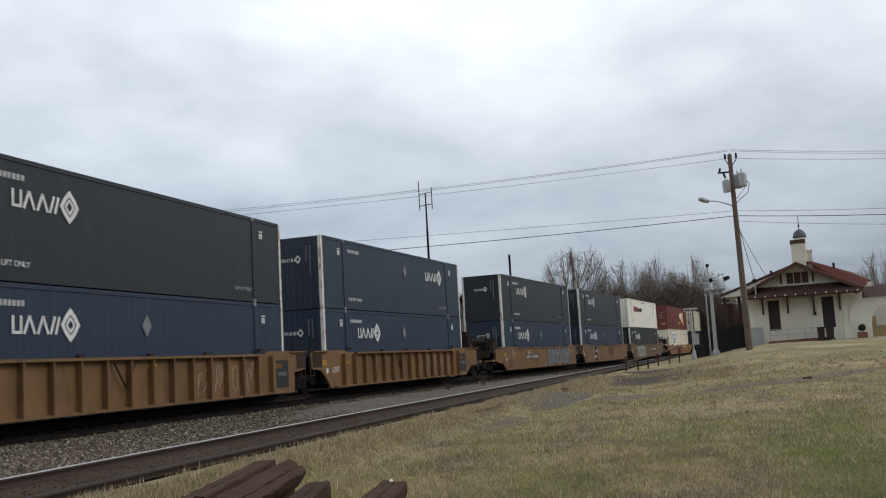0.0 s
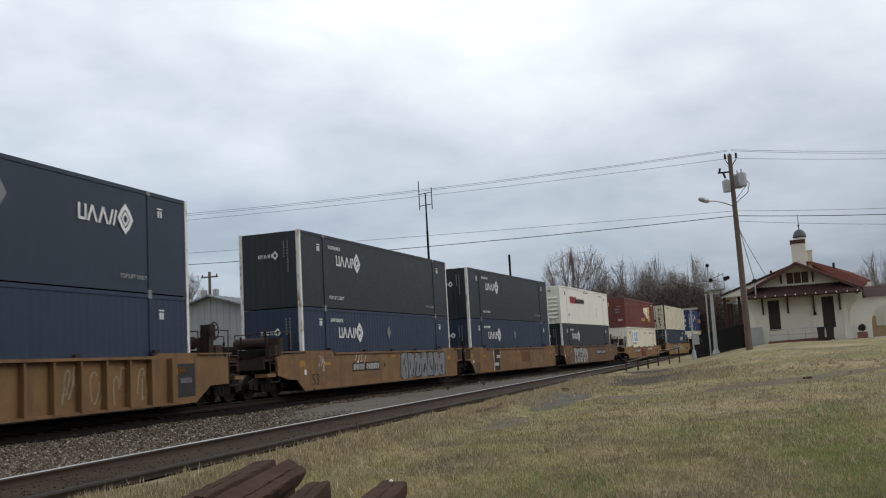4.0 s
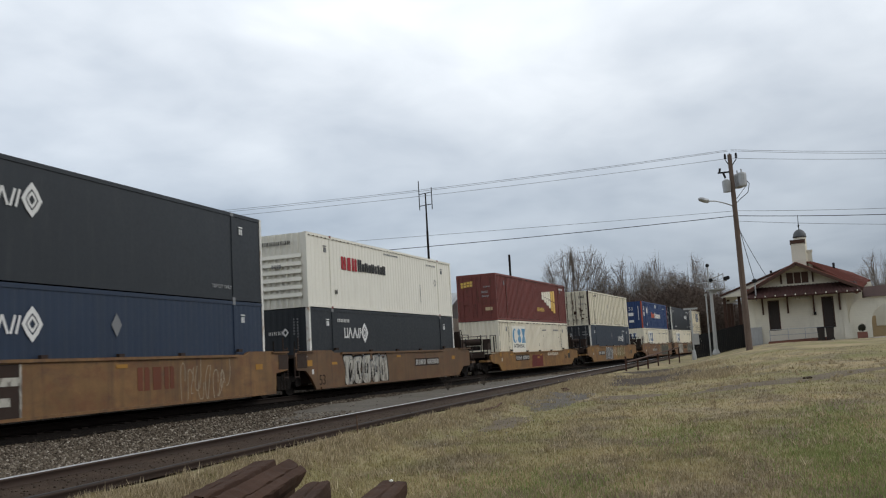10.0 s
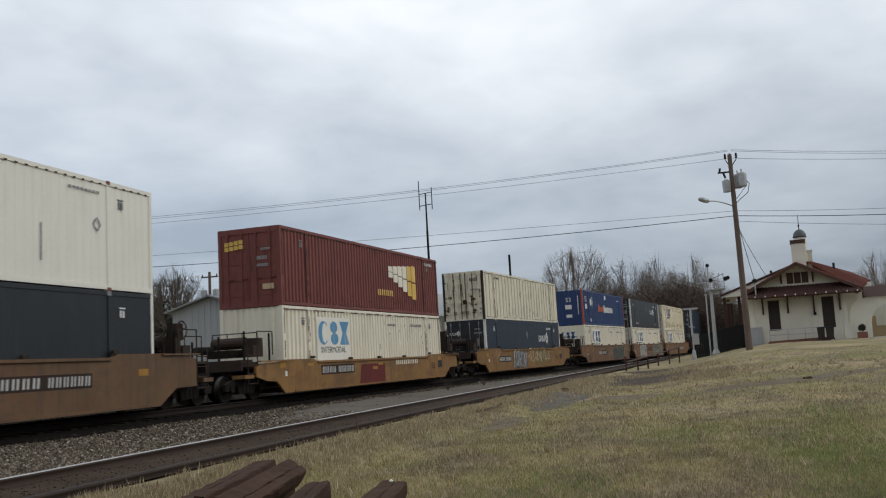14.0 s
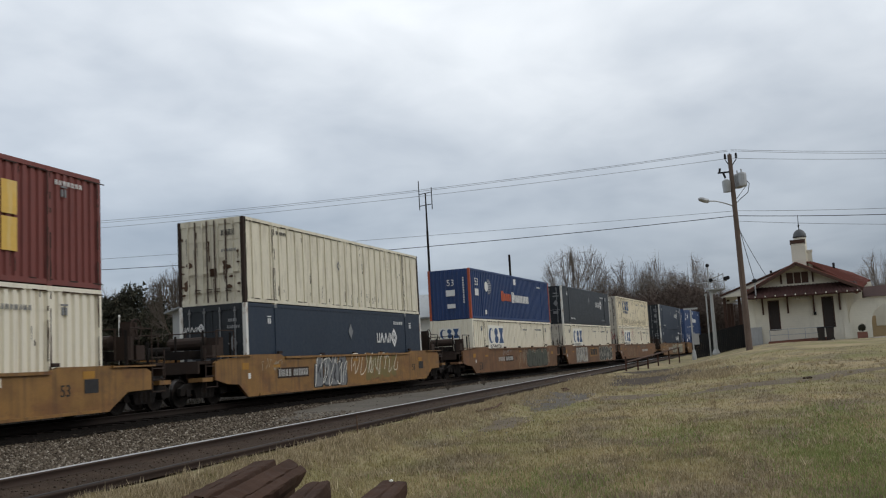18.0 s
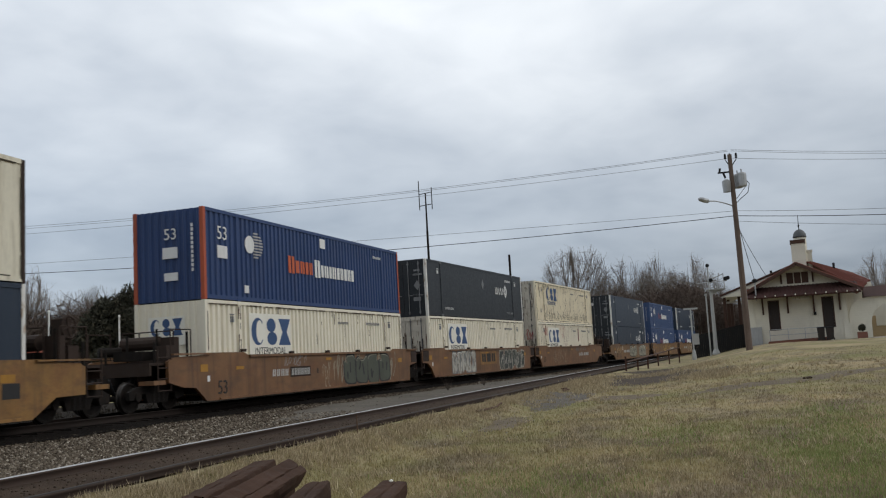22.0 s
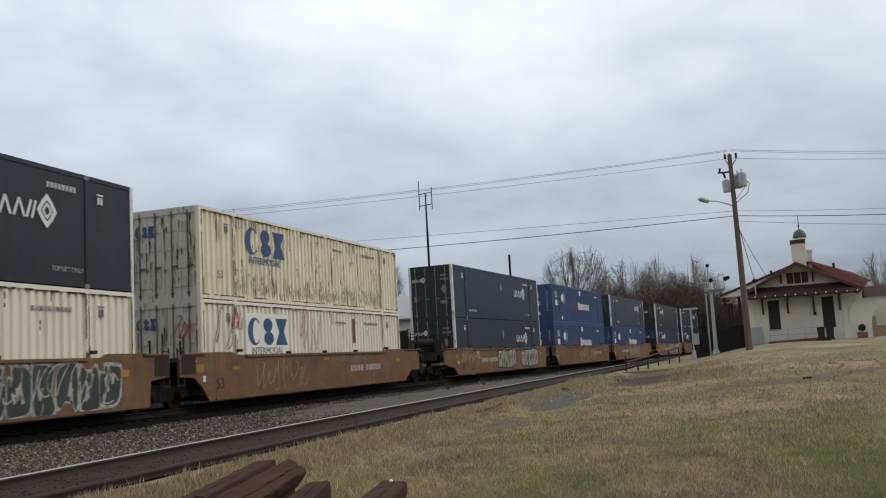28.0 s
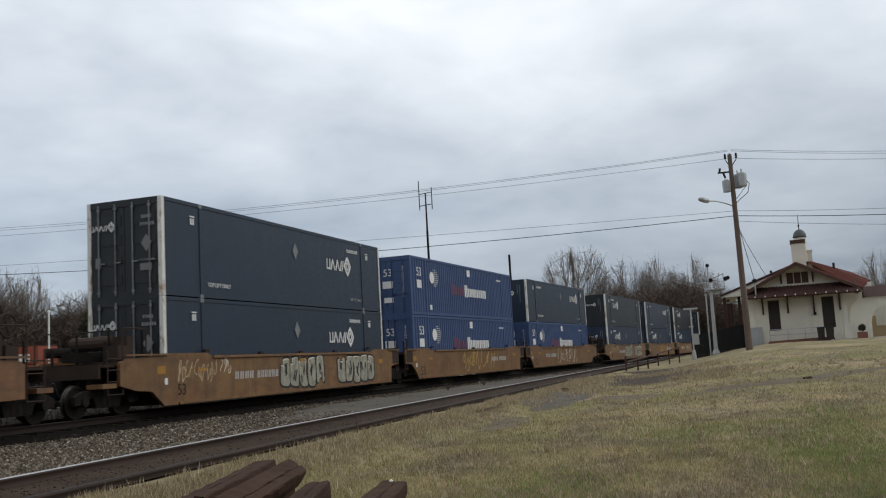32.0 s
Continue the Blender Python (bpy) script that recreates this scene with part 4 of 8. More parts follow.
def big_letters(root, mat, x0, x1, z0, z1, n, y=-WID / 2 + 0.002):
    """The railway's mark as plain shapes: a thick crescent, two discs one on the other, and an hourglass."""
    bm = B()
    w, h = (x1 - x0) / n, z1 - z0

    def oval(cx, cz, rx, rz):
        bm.faces.new([bm.verts.new((cx + rx * math.cos(a), y - 0.006, cz + rz * math.sin(a))) for a in np.linspace(0, 2 * math.pi, 20, endpoint=False)])
    for i in range(n):
        a, b = x0 + i * w, x0 + (i + 0.94) * w
        cx, r = (a + b) / 2, (b - a) / 2
        if i % 3 == 0:
            arc = np.linspace(0.75, 2 * math.pi - 0.75, 22)
            out = [bm.verts.new((cx + r * math.cos(u), y - 0.006, z0 + h / 2 + h / 2 * math.sin(u))) for u in arc]
            inn = [bm.verts.new((cx + 0.24 * r + 0.52 * r * math.cos(u), y - 0.006, z0 + h / 2 + 0.42 * h * math.sin(u))) for u in arc]
            for k in range(21):
                bm.faces.new((out[k], out[k + 1], inn[k + 1], inn[k]))
        elif i % 3 == 1:
            oval(cx - 0.06 * r, z0 + 0.74 * h, 0.72 * r, 0.26 * h)
            oval(cx + 0.06 * r, z0 + 0.25 * h, 0.78 * r, 0.25 * h)
        else:
            prism(bm, [(a, z0), (b, z0), (cx + 0.36 * r, z0 + 0.5 * h), (b - 0.03 * r, z1), (a + 0.03 * r, z1), (cx - 0.36 * r, z0 + 0.5 * h)], y - 0.006, y)
    return part("big_mark", bm, M[mat], root)


def weather(root, seed, chips, pitch=0.28, mat="rust_dark", seams=True):
    """Chipped paint along the corrugation crests, mostly low down, and grimy seams at rails and posts."""
    rnd = random.Random(seed)
    y = -WID / 2 + 0.0185
    v, f = [], []

    def bit(x0, x1, z0, z1, yy):
        o = len(v)
        k = rnd.uniform(-0.3, 0.3) * (x1 - x0)
        v.extend([(x0, yy, z0), (x1, yy, z0), (x1 + k, yy, z1), (x0 + k * 0.5, yy, z1)])
        f.append((o, o + 1, o + 2, o + 3))
    a0, a1 = POST + 0.05, LEN - POST - 0.05
    n = round((a1 - a0) / pitch)
    p = (a1 - a0) / n
    for _ in range(chips):
        x = a0 + p * (rnd.randrange(n) + rnd.choice((0.0, 0.04, 0.40, 0.43)))
        u = rnd.random()
        z = rnd.uniform(0.17, 0.42) if u < 0.68 else rnd.uniform(0.5, 2.0) if u < 0.86 else rnd.uniform(2.2, 2.6)
        w, h = rnd.uniform(0.03, 0.065), rnd.uniform(0.1, 0.45)
        for _ in range(3):
            zz = z + rnd.uniform(0, h)
            bit(x + rnd.uniform(0, 0.012), x + w * rnd.uniform(0.5, 1.0), zz, min(2.78, zz + h * rnd.uniform(0.3, 0.7)), y)
    if seams:
        x = 0.2
        while x < LEN - 0.3:
            w = rnd.uniform(0.1, 0.5)
            if rnd.random() < 0.8:
                bit(x, x + w, HGT - 0.14, HGT - rnd.uniform(0.095, 0.11), -WID / 2 - 0.002)
            if rnd.random() < 0.7:
                bit(x, x + w, rnd.uniform(0.13, 0.15), 0.172, -WID / 2 - 0.002)
            x += w + rnd.uniform(0, 0.1)
        for c in (0.13, POST - 0.055, POST + 0.04, LEN - POST - 0.055, LEN - POST + 0.04, LEN - 0.13):
            z = 0.1
            while z < HGT - 0.15:
                h = rnd.uniform(0.08, 0.35)
                if rnd.random() < 0.85:
                    bit(c - rnd.uniform(0.008, 0.03), c + rnd.uniform(0.012, 0.035), z, z + h, -WID / 2 - 0.004)
                z += h
    tagged(share("rust_wear", raw_mesh("rust_wear", v, f, M[mat]), root), "dark rust chips and grimy seams", kind="stuff")


def side_word(root, text, x, z, size, mat, y=-WID / 2 - 0.001):
    return lettering("lettering", text, mat, size, root, Matrix.Translation((x, y, z)) @ Matrix.Rotation(radians(90), 4, "X"))


def marks_cream(initials=True, colour="mark_blue", graffiti=False, x=2.69, end="front", patch_x=None, decal=True, worn=40):
    def f(root):
        y = -WID / 2 + 0.003
        small_marks(root, "mark_grey")
        if initials:
            if decal:
                plate(root, "decal", "white_box", x - 0.12, x + 2.7, 0.6, 2.55, y, 0.003)
            zl = 1.48 if decal else 1.63
            big_letters(root, colour, x, x + 2.75, zl, zl + 0.92, 3, y - 0.004)
            side_word(root, "INTERMODAL", x + 0.2, zl - 0.31, 0.345, "mark_black" if decal else "mark_blue", y - 0.004)
        weather(root, int(worn) + len(colour), worn)
        if not decal:
            side_word(root, "53", 0.95, 0.7, 0.36, "mark_grey", y - 0.006)
        blocks(root, "serial_mark", "mark_grey", LEN - 4.0, LEN - 2.6, 2.3, 2.42, 10, y, gap=0.4)
        blocks(root, "serial_mark", "mark_grey", 9.4, 10.3, 2.3, 2.4, 8, y, gap=0.4)
        if patch_x:
            plate(root, "rust_patch", "brick_red", patch_x, patch_x + 0.25, 1.55, 2.55, y)
        if graffiti:
            scribble(root, "spray_tag", "rust_plate", 0.6, 1.75, 1.1, 2.72, y - 0.006, 3, 2, 0.05, "brown sprayed curl")
            scribble(root, "spray_tag", "mark_red", 1.5, 2.35, 2.0, 2.72, y - 0.007, 14, 3, 0.06, "red sprayed scrawl")
            scribble(root, "spray_tag", "mark_red", 5.9, 6.9, 1.8, 2.72, y - 0.006, 8, 2, 0.05)
            scribble(root, "spray_tag", "brick_red", 6.5, 8.2, 1.0, 2.7, y - 0.007, 19, 3, 0.04)
            on_end(scribble(root, "spray_tag", "mark_red", 0.35, 0.95, 1.75, 2.45, y - 0.05, 23, 3, 0.05))
        if end == "front":
            if colour == "mark_blue":
                on_end(plate(root, "decal", "white_box", -0.78, 0.56, 1.55, 2.45, y, 0.003))
                on_end(big_letters(root, colour, -0.7, 0.5, 1.85, 2.38, 3, y - 0.004))
        else:
            on_end(big_letters(root, colour, -1.05, -0.3, 2.05, 2.4, 3, y - 0.01))
            rust_runs(root, worn + 3, 10 + worn // 10)
    return f


def marks_old(root):
    y = -WID / 2 + 0.003
    weather(root, 61, 30, 0.62, "weed_dark")
    pb = B()
    box(pb, -0.018, 0.018, -0.022, 0.03, 0.16, HGT - 0.11)
    pme = mesh_of("side_post", pb, M["old_white"], bevel=0.008)
    x = 0.55
    while x < LEN - 0.4:
        share("side_post", pme, root, Matrix.Translation((x, -WID / 2 + 0.01, 0)))
        x += 0.61
    diamond(root, "mark_grey", 7.2, 1.75, 0.2, y, 0.5, name="placard_frame")
    blocks(root, "serial_mark", "mark_black", 2.2, 2.9, 2.5, 2.62, 6, y, gap=0.4)
    on_end(blocks(root, "serial_mark", "mark_black", 0.45, 0.95, 2.3, 2.5, 4, y - 0.03, gap=0.35))
    on_end(blocks(root, "serial_mark", "mark_grey", 0.45, 1.0, 1.75, 1.85, 6, y - 0.03, gap=0.35))
    on_end(plate(root, "vent_plate", "rust_dark", -0.02, 0.22, 0.95, 1.22, y, 0.03))
    rust_runs(root, 4, 16)
    # rusted hinge plates and rod brackets
    rnd = random.Random(12)
    for z in (0.35, 0.62, 1.1, 1.35, 1.7, 2.25):
        for e in (-1.15, 1.02):
            if rnd.random() < 0.75:
                on_end(plate(root, "hinge", "rust_plate", e, e + rnd.uniform(0.07, 0.13), z, z + rnd.uniform(0.04, 0.08), y, 0.016))
    for x, z, w, h in ((0.5, 1.15, 0.34, 0.2), (0.42, 1.32, 0.22, 0.16), (0.55, 0.5, 0.3, 0.16), (-1.0, 1.28, 0.3, 0.22), (-1.1, 0.5, 0.26, 0.4), (0.66, 0.86, 0.3, 0.1)):
        bm = B()
        pts = [(x + w * (0.5 + 0.5 * math.cos(a) * rnd.uniform(0.6, 1.1)), z + h * (0.5 + 0.5 * math.sin(a) * rnd.uniform(0.6, 1.1))) for a in np.linspace(0, 6.2, 13)]
        bm.faces.new([bm.verts.new((px, y - 0.004, pz)) for px, pz in pts])
        on_end(part("rust_mark", bm, M["rust_plate"], root))
    for yy in (-0.62, -0.18, 0.12, 0.58):
        bm = B()
        tube(bm, (-0.03, yy, 0.08), (-0.03, yy, HGT - 0.06), 0.026, n=6)
        for z in (0.42, 0.5):
            box(bm, -0.06, -0.02, yy - 0.16, yy + 0.05, z, z + 0.03)
        part("lock_rod", bm, M["rod_rusty"], root)


def rust_runs(root, seed, n, y=-WID / 2 + 0.003):
    """Ragged rust runs down the end, wide at the top and thinning out."""
    rnd = random.Random(seed)
    for k in range(n):
        c = rnd.choice((-1.12, -0.98, -0.62, -0.5, -0.08, 0.06, 0.5, 0.62, 0.95, 1.08)) + rnd.uniform(-0.05, 0.05)
        top, ln, w = rnd.uniform(0.7, 2.7), rnd.uniform(0.15, 0.8), rnd.uniform(0.012, 0.04)
        bm = B()
        m = 7
        lf = [(c - w * (1 - 0.75 * i / m) * rnd.uniform(0.6, 1.1), top - min(ln, top - 0.12) * i / m) for i in range(m + 1)]
        rt = [(c + w * (1 - 0.75 * i / m) * rnd.uniform(0.6, 1.1), top - min(ln, top - 0.12) * i / m) for i in range(m + 1)]
        vl, vr = ([bm.verts.new((p[0], y - 0.004, p[1])) for p in q] for q in (lf, rt))
        for i in range(m):
            bm.faces.new((vl[i], vr[i], vr[i + 1], vl[i + 1]))
        on_end(part("rust_run", bm, M["rust_plate"], root))


def marks_xpo(root):
    y = -WID / 2 + 0.002
    word_shapes(root, "mark_red", 2.95, 4.42, 1.64, 2.18, 3, y, seed=4)
    word_shapes(root, "mark_black", 4.52, 7.4, 1.68, 2.08, 9, y, lead=0.1, seed=5, flat=0.06)
    blocks(root, "serial_mark", "mark_grey", 7.3, 8.9, 2.6, 2.68, 12, y, gap=0.4)
    blocks(root, "serial_mark", "mark_grey", 12.6, 13.8, 2.5, 2.58, 8, y, gap=0.4)
    blocks(root, "note_mark", "mark_black", 2.32, 2.5, 0.6, 0.78, 1, y)
    small_marks(root, "mark_grey")
    # flat dark scallops where each rib runs out under the top rail
    x, v, f = 0.2, [], []
    while x < LEN - 0.3:
        o = len(v)
        v.extend([(x, -WID / 2 - 0.003, HGT - 0.13), (x + 0.1, -WID / 2 - 0.003, HGT - 0.13), (x + 0.1, -WID / 2 - 0.003, HGT - 0.085), (x, -WID / 2 - 0.003, HGT - 0.085)])
        f.append((o, o + 1, o + 2, o + 3))
        x += 0.34
    tagged(share("slot_wear", raw_mesh("slot_wear", v, f, M["rust_dark"]), root), kind="stuff")
    for x in (POST, LEN - POST):
        for z in (-0.02, HGT - 0.1):
            plate(root, "casting_face", "brick_red", x - 0.08, x + 0.08, z + 0.02, z + 0.11, -WID / 2 - 0.009)
    diamond(root, "mark_grey", 13.7, 1.7, 0.2, y, 0.7)
    for x in (11.6,):
        plate(root, "seam_strip", "mark_grey", x, x + 0.03, 0.6, 1.5, y)
    slat = B()
    prism(slat, [(-WID / 2 - 0.022, 0.0), (-WID / 2 - 0.022, 0.03), (-WID / 2 + 0.02, 0.16), (-WID / 2 + 0.02, 0.0)], -1.05, 1.05, "x")
    slat_me = mesh_of("vent_slat", slat, M["white_box"])
    for i in range(6):
        o = share("vent_slat", slat_me, root)
        on_end(o)
        o.matrix_basis = Matrix.Translation((0, 0, 0.42 + i * 0.3)) @ o.matrix_basis
    on_end(diamond(root, "mark_pale", -0.85, 1.72, 0.28, y - 0.06, name="placard"))
    on_end(blocks(root, "note_mark", "mark_grey", -0.2, 0.2, 1.55, 1.7, 4, y - 0.06))
    on_end(blocks(root, "word_mark", "mark_black", -0.6, 0.6, 2.45, 2.6, 8, y - 0.02))


def marks_red(root):
    y = -WID / 2 + 0.002
    weather(root, 62, 30, 0.27, "steel_brown")
    small_marks(root, "mark_grey")
    bm, bm2 = B(), B()
    # leaning sail with a grid of panes, pale at one side and gold at the other
    for i in range(6):
        for j in range(2):
            lo0, hi0 = 1.62 - 0.19 * i + 0.05 * max(0, i - 4), 2.16 + 0.05 * i
            z0, z1 = lo0 + (hi0 - lo0) * 0.5 * j, lo0 + (hi0 - lo0) * (0.5 * j + 0.46)
            box(bm if i > 3 else bm2, 9.8 + 0.56 * i, 9.8 + 0.56 * i + 0.5, y - 0.006, y, z0, z1)
    part("sail_emblem", bm, M["mark_gold"], root)
    part("sail_emblem", bm2, M["cream"], root)
    blocks(root, "word_mark", "mark_gold", 8.55, 10.2, 0.76, 1.02, 4, y)
    blocks(root, "serial_mark", "mark_white", 14.4, 15.4, 2.5, 2.62, 7, y, gap=0.4)
    on_end(blocks(root, "serial_mark", "mark_pale", 0.35, 0.8, 1.45, 1.56, 5, y - 0.03))
    on_end(blocks(root, "serial_mark", "mark_pale", 0.35, 0.75, 1.7, 1.84, 4, y - 0.03))
    on_end(plate(root, "notice", "tan_stucco", 0.55, 1.0, 0.62, 0.82, y, 0.03))
    rust_runs(root, 7, 14)
    on_end(blocks(root, "note_mark", "mark_pale", 0.5, 0.9, 2.05, 2.13, 5, y - 0.03))
    bm = B()
    for i in range(4):
        for j in range(2):
            box(bm, -1.0 + i * 0.2, -0.83 + i * 0.2, y - 0.034, y - 0.026, 2.1 + 0.18 * j + 0.02 * i, 2.25 + 0.18 * j + 0.02 * i)
    on_end(part("sail_emblem", bm, M["mark_gold"], root))


def marks_blue(pale=False):
    def f(root):
        y = -WID / 2 + 0.002
        for x in (0.75,):
            lettering("length_number", "53", "mark_white", 0.62, root, Matrix.Translation((x, y - 0.008, 1.95)) @ Matrix.Rotation(radians(90), 4, "X"))
            plate(root, "notice", "mark_white", x + 0.02, x + 0.6, 1.35, 1.75, y, 0.008)
        disc(root, "mark_pale", 3.05, 1.95, 0.46, y, bars=True)
        disc(root, "mark_white", 2.75, 1.95, 0.3, y)
        word_shapes(root, "mark_dullred" if pale else "mark_orange", 5.43, 7.33, 1.22, 1.68, 5, y, lead=0.14, seed=6)
        word_shapes(root, "mark_white", 7.52, 11.12, 1.19, 1.66, 10, y, lead=0.17, seed=7)
        plate(root, "notice", "mark_white", 8.02, 8.47, 2.33, 2.7, y, 0.008)
        blocks(root, "serial_mark", "mark_white", 13.2, 14.05, 2.35, 2.46, 7, y, gap=0.4)
        plate(root, "door_tag", "mark_white", 2.35, 2.62, 0.3, 0.55, y, 0.008)
        lettering("length_number", "53", "mark_white", 0.5, root, Matrix.Translation((-0.012, 0.15, 1.95)) @ Matrix.Rotation(radians(-90), 4, "Z") @ Matrix.Rotation(radians(90), 4, "X"))
        on_end(plate(root, "notice", "mark_white", -0.2, 0.35, 1.35, 1.7, y, 0.012))
        on_end(plate(root, "notice", "mark_white", -0.15, 0.35, 0.65, 0.9, y, 0.012))
        bm = B()
        for i in range(11):
            box(bm, 0.85, 0.93, y - 0.012, y, 0.9 + i * 0.14, 1.0 + i * 0.14)
        on_end(part("serial_mark", bm, M["mark_white"], root))
    return f


# ---------- well cars ----------
def truck_mesh_parts():
    """Side frame, bolster and wheelset of a four-wheel bogie, centred on its pivot."""
    frames = []
    for s in (-1, 1):
        bm = B()
        prism(bm, [(-1.25, 0.36), (-1.05, 0.36), (-0.95, 0.50), (-0.55, 0.52), (-0.45, 0.25), (0.45, 0.25), (0.55, 0.52), (0.95, 0.50), (1.05, 0.36), (1.25, 0.36),
                   (1.25, 0.58), (0.95, 0.70), (0.4, 0.74), (-0.4, 0.74), (-0.95, 0.70), (-1.25, 0.58)], s * 1.02 - 0.06, s * 1.02 + 0.06)
        for w in (-0.89, 0.89):
            lathe(bm, [(0.13, -0.1), (0.13, 0.1)], (w, s * 1.02, 0.44), 10, "y")
        for w in (-0.22, 0.0, 0.22):
            tube(bm, (w, s * 1.03, 0.29), (w, s * 1.03, 0.56), 0.085, n=8)
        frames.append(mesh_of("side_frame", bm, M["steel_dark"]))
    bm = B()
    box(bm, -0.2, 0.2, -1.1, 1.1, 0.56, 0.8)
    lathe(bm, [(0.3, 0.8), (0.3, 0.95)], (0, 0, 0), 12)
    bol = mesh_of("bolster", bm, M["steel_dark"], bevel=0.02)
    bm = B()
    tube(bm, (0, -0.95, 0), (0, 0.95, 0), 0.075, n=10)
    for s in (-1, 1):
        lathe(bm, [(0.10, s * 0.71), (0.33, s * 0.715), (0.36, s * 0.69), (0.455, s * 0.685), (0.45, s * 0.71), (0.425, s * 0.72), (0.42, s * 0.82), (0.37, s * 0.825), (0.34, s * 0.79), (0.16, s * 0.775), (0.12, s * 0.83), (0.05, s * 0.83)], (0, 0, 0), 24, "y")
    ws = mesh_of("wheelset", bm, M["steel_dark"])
    ws.materials.append(M["wheel_tread"])
    for p in ws.polygons:
        r = math.hypot(p.center.x, p.center.z)
        if r > 0.40 and abs(p.center.y) > 0.7:
            p.material_index = 1
    return frames, bol, ws


TRUCK = truck_mesh_parts()


def add_truck(root, x):
    t = share("bogie", TRUCK[1], root, pose(x, 0, 0))
    for fm in TRUCK[0]:
        share("side_frame", fm, t)
    for w in (-0.89, 0.89):
        share("wheelset", TRUCK[2], t, pose(w, 0, 0.42))


SILL_Y = 1.47


def sill_outline(near, far, drop):
    """Side view of the sill: (x, z) points. An end is 'coupler' (outer end) or 'joint' (shared bogie, which stands under the near end of the next car)."""
    ends = {("coupler", 0): ([(-0.25, 0.16), (-0.82, 0.58), (-1.46, 0.62), (-2.16, 0.78)], [(-2.16, 1.38), (-1.85, 1.49), (-0.3, 1.55), (-0.25, 1.61), (1.9, 1.61), (2.15, 1.52)]),
            ("coupler", 1): ([(0.0, 0.16), (-0.82, 0.62), (-1.9, 0.64)], [(-1.9, 1.41), (-1.7, 1.5), (-0.3, 1.55), (-0.25, 1.61), (1.9, 1.61), (2.15, 1.52)]),
            ("joint", 0): ([(0.1, 0.16), (-0.3, 0.6), (-0.7, 0.88), (-1.4, 0.92)], [(-1.4, 1.42), (-1.28, 1.55), (-0.3, 1.57), (-0.25, 1.62), (1.4, 1.62), (1.65, 1.52)]),
            ("joint", 1): ([(-0.38, 0.16), (-0.44, 0.86), (-1.34, 0.95)], [(-1.38, 1.42), (-1.28, 1.55), (-0.3, 1.57), (-0.25, 1.62), (1.4, 1.62), (1.65, 1.52)])}
    b0, t0 = ends[near, 0]
    b1, t1 = ends[far, 1]
    t0, t1 = ([(x, z - drop) for x, z in t] for t in (t0, t1))
    return b0 + t0 + [(LEN - x, z) for x, z in t1[::-1]] + [(LEN - x, z) for x, z in b1[::-1]]


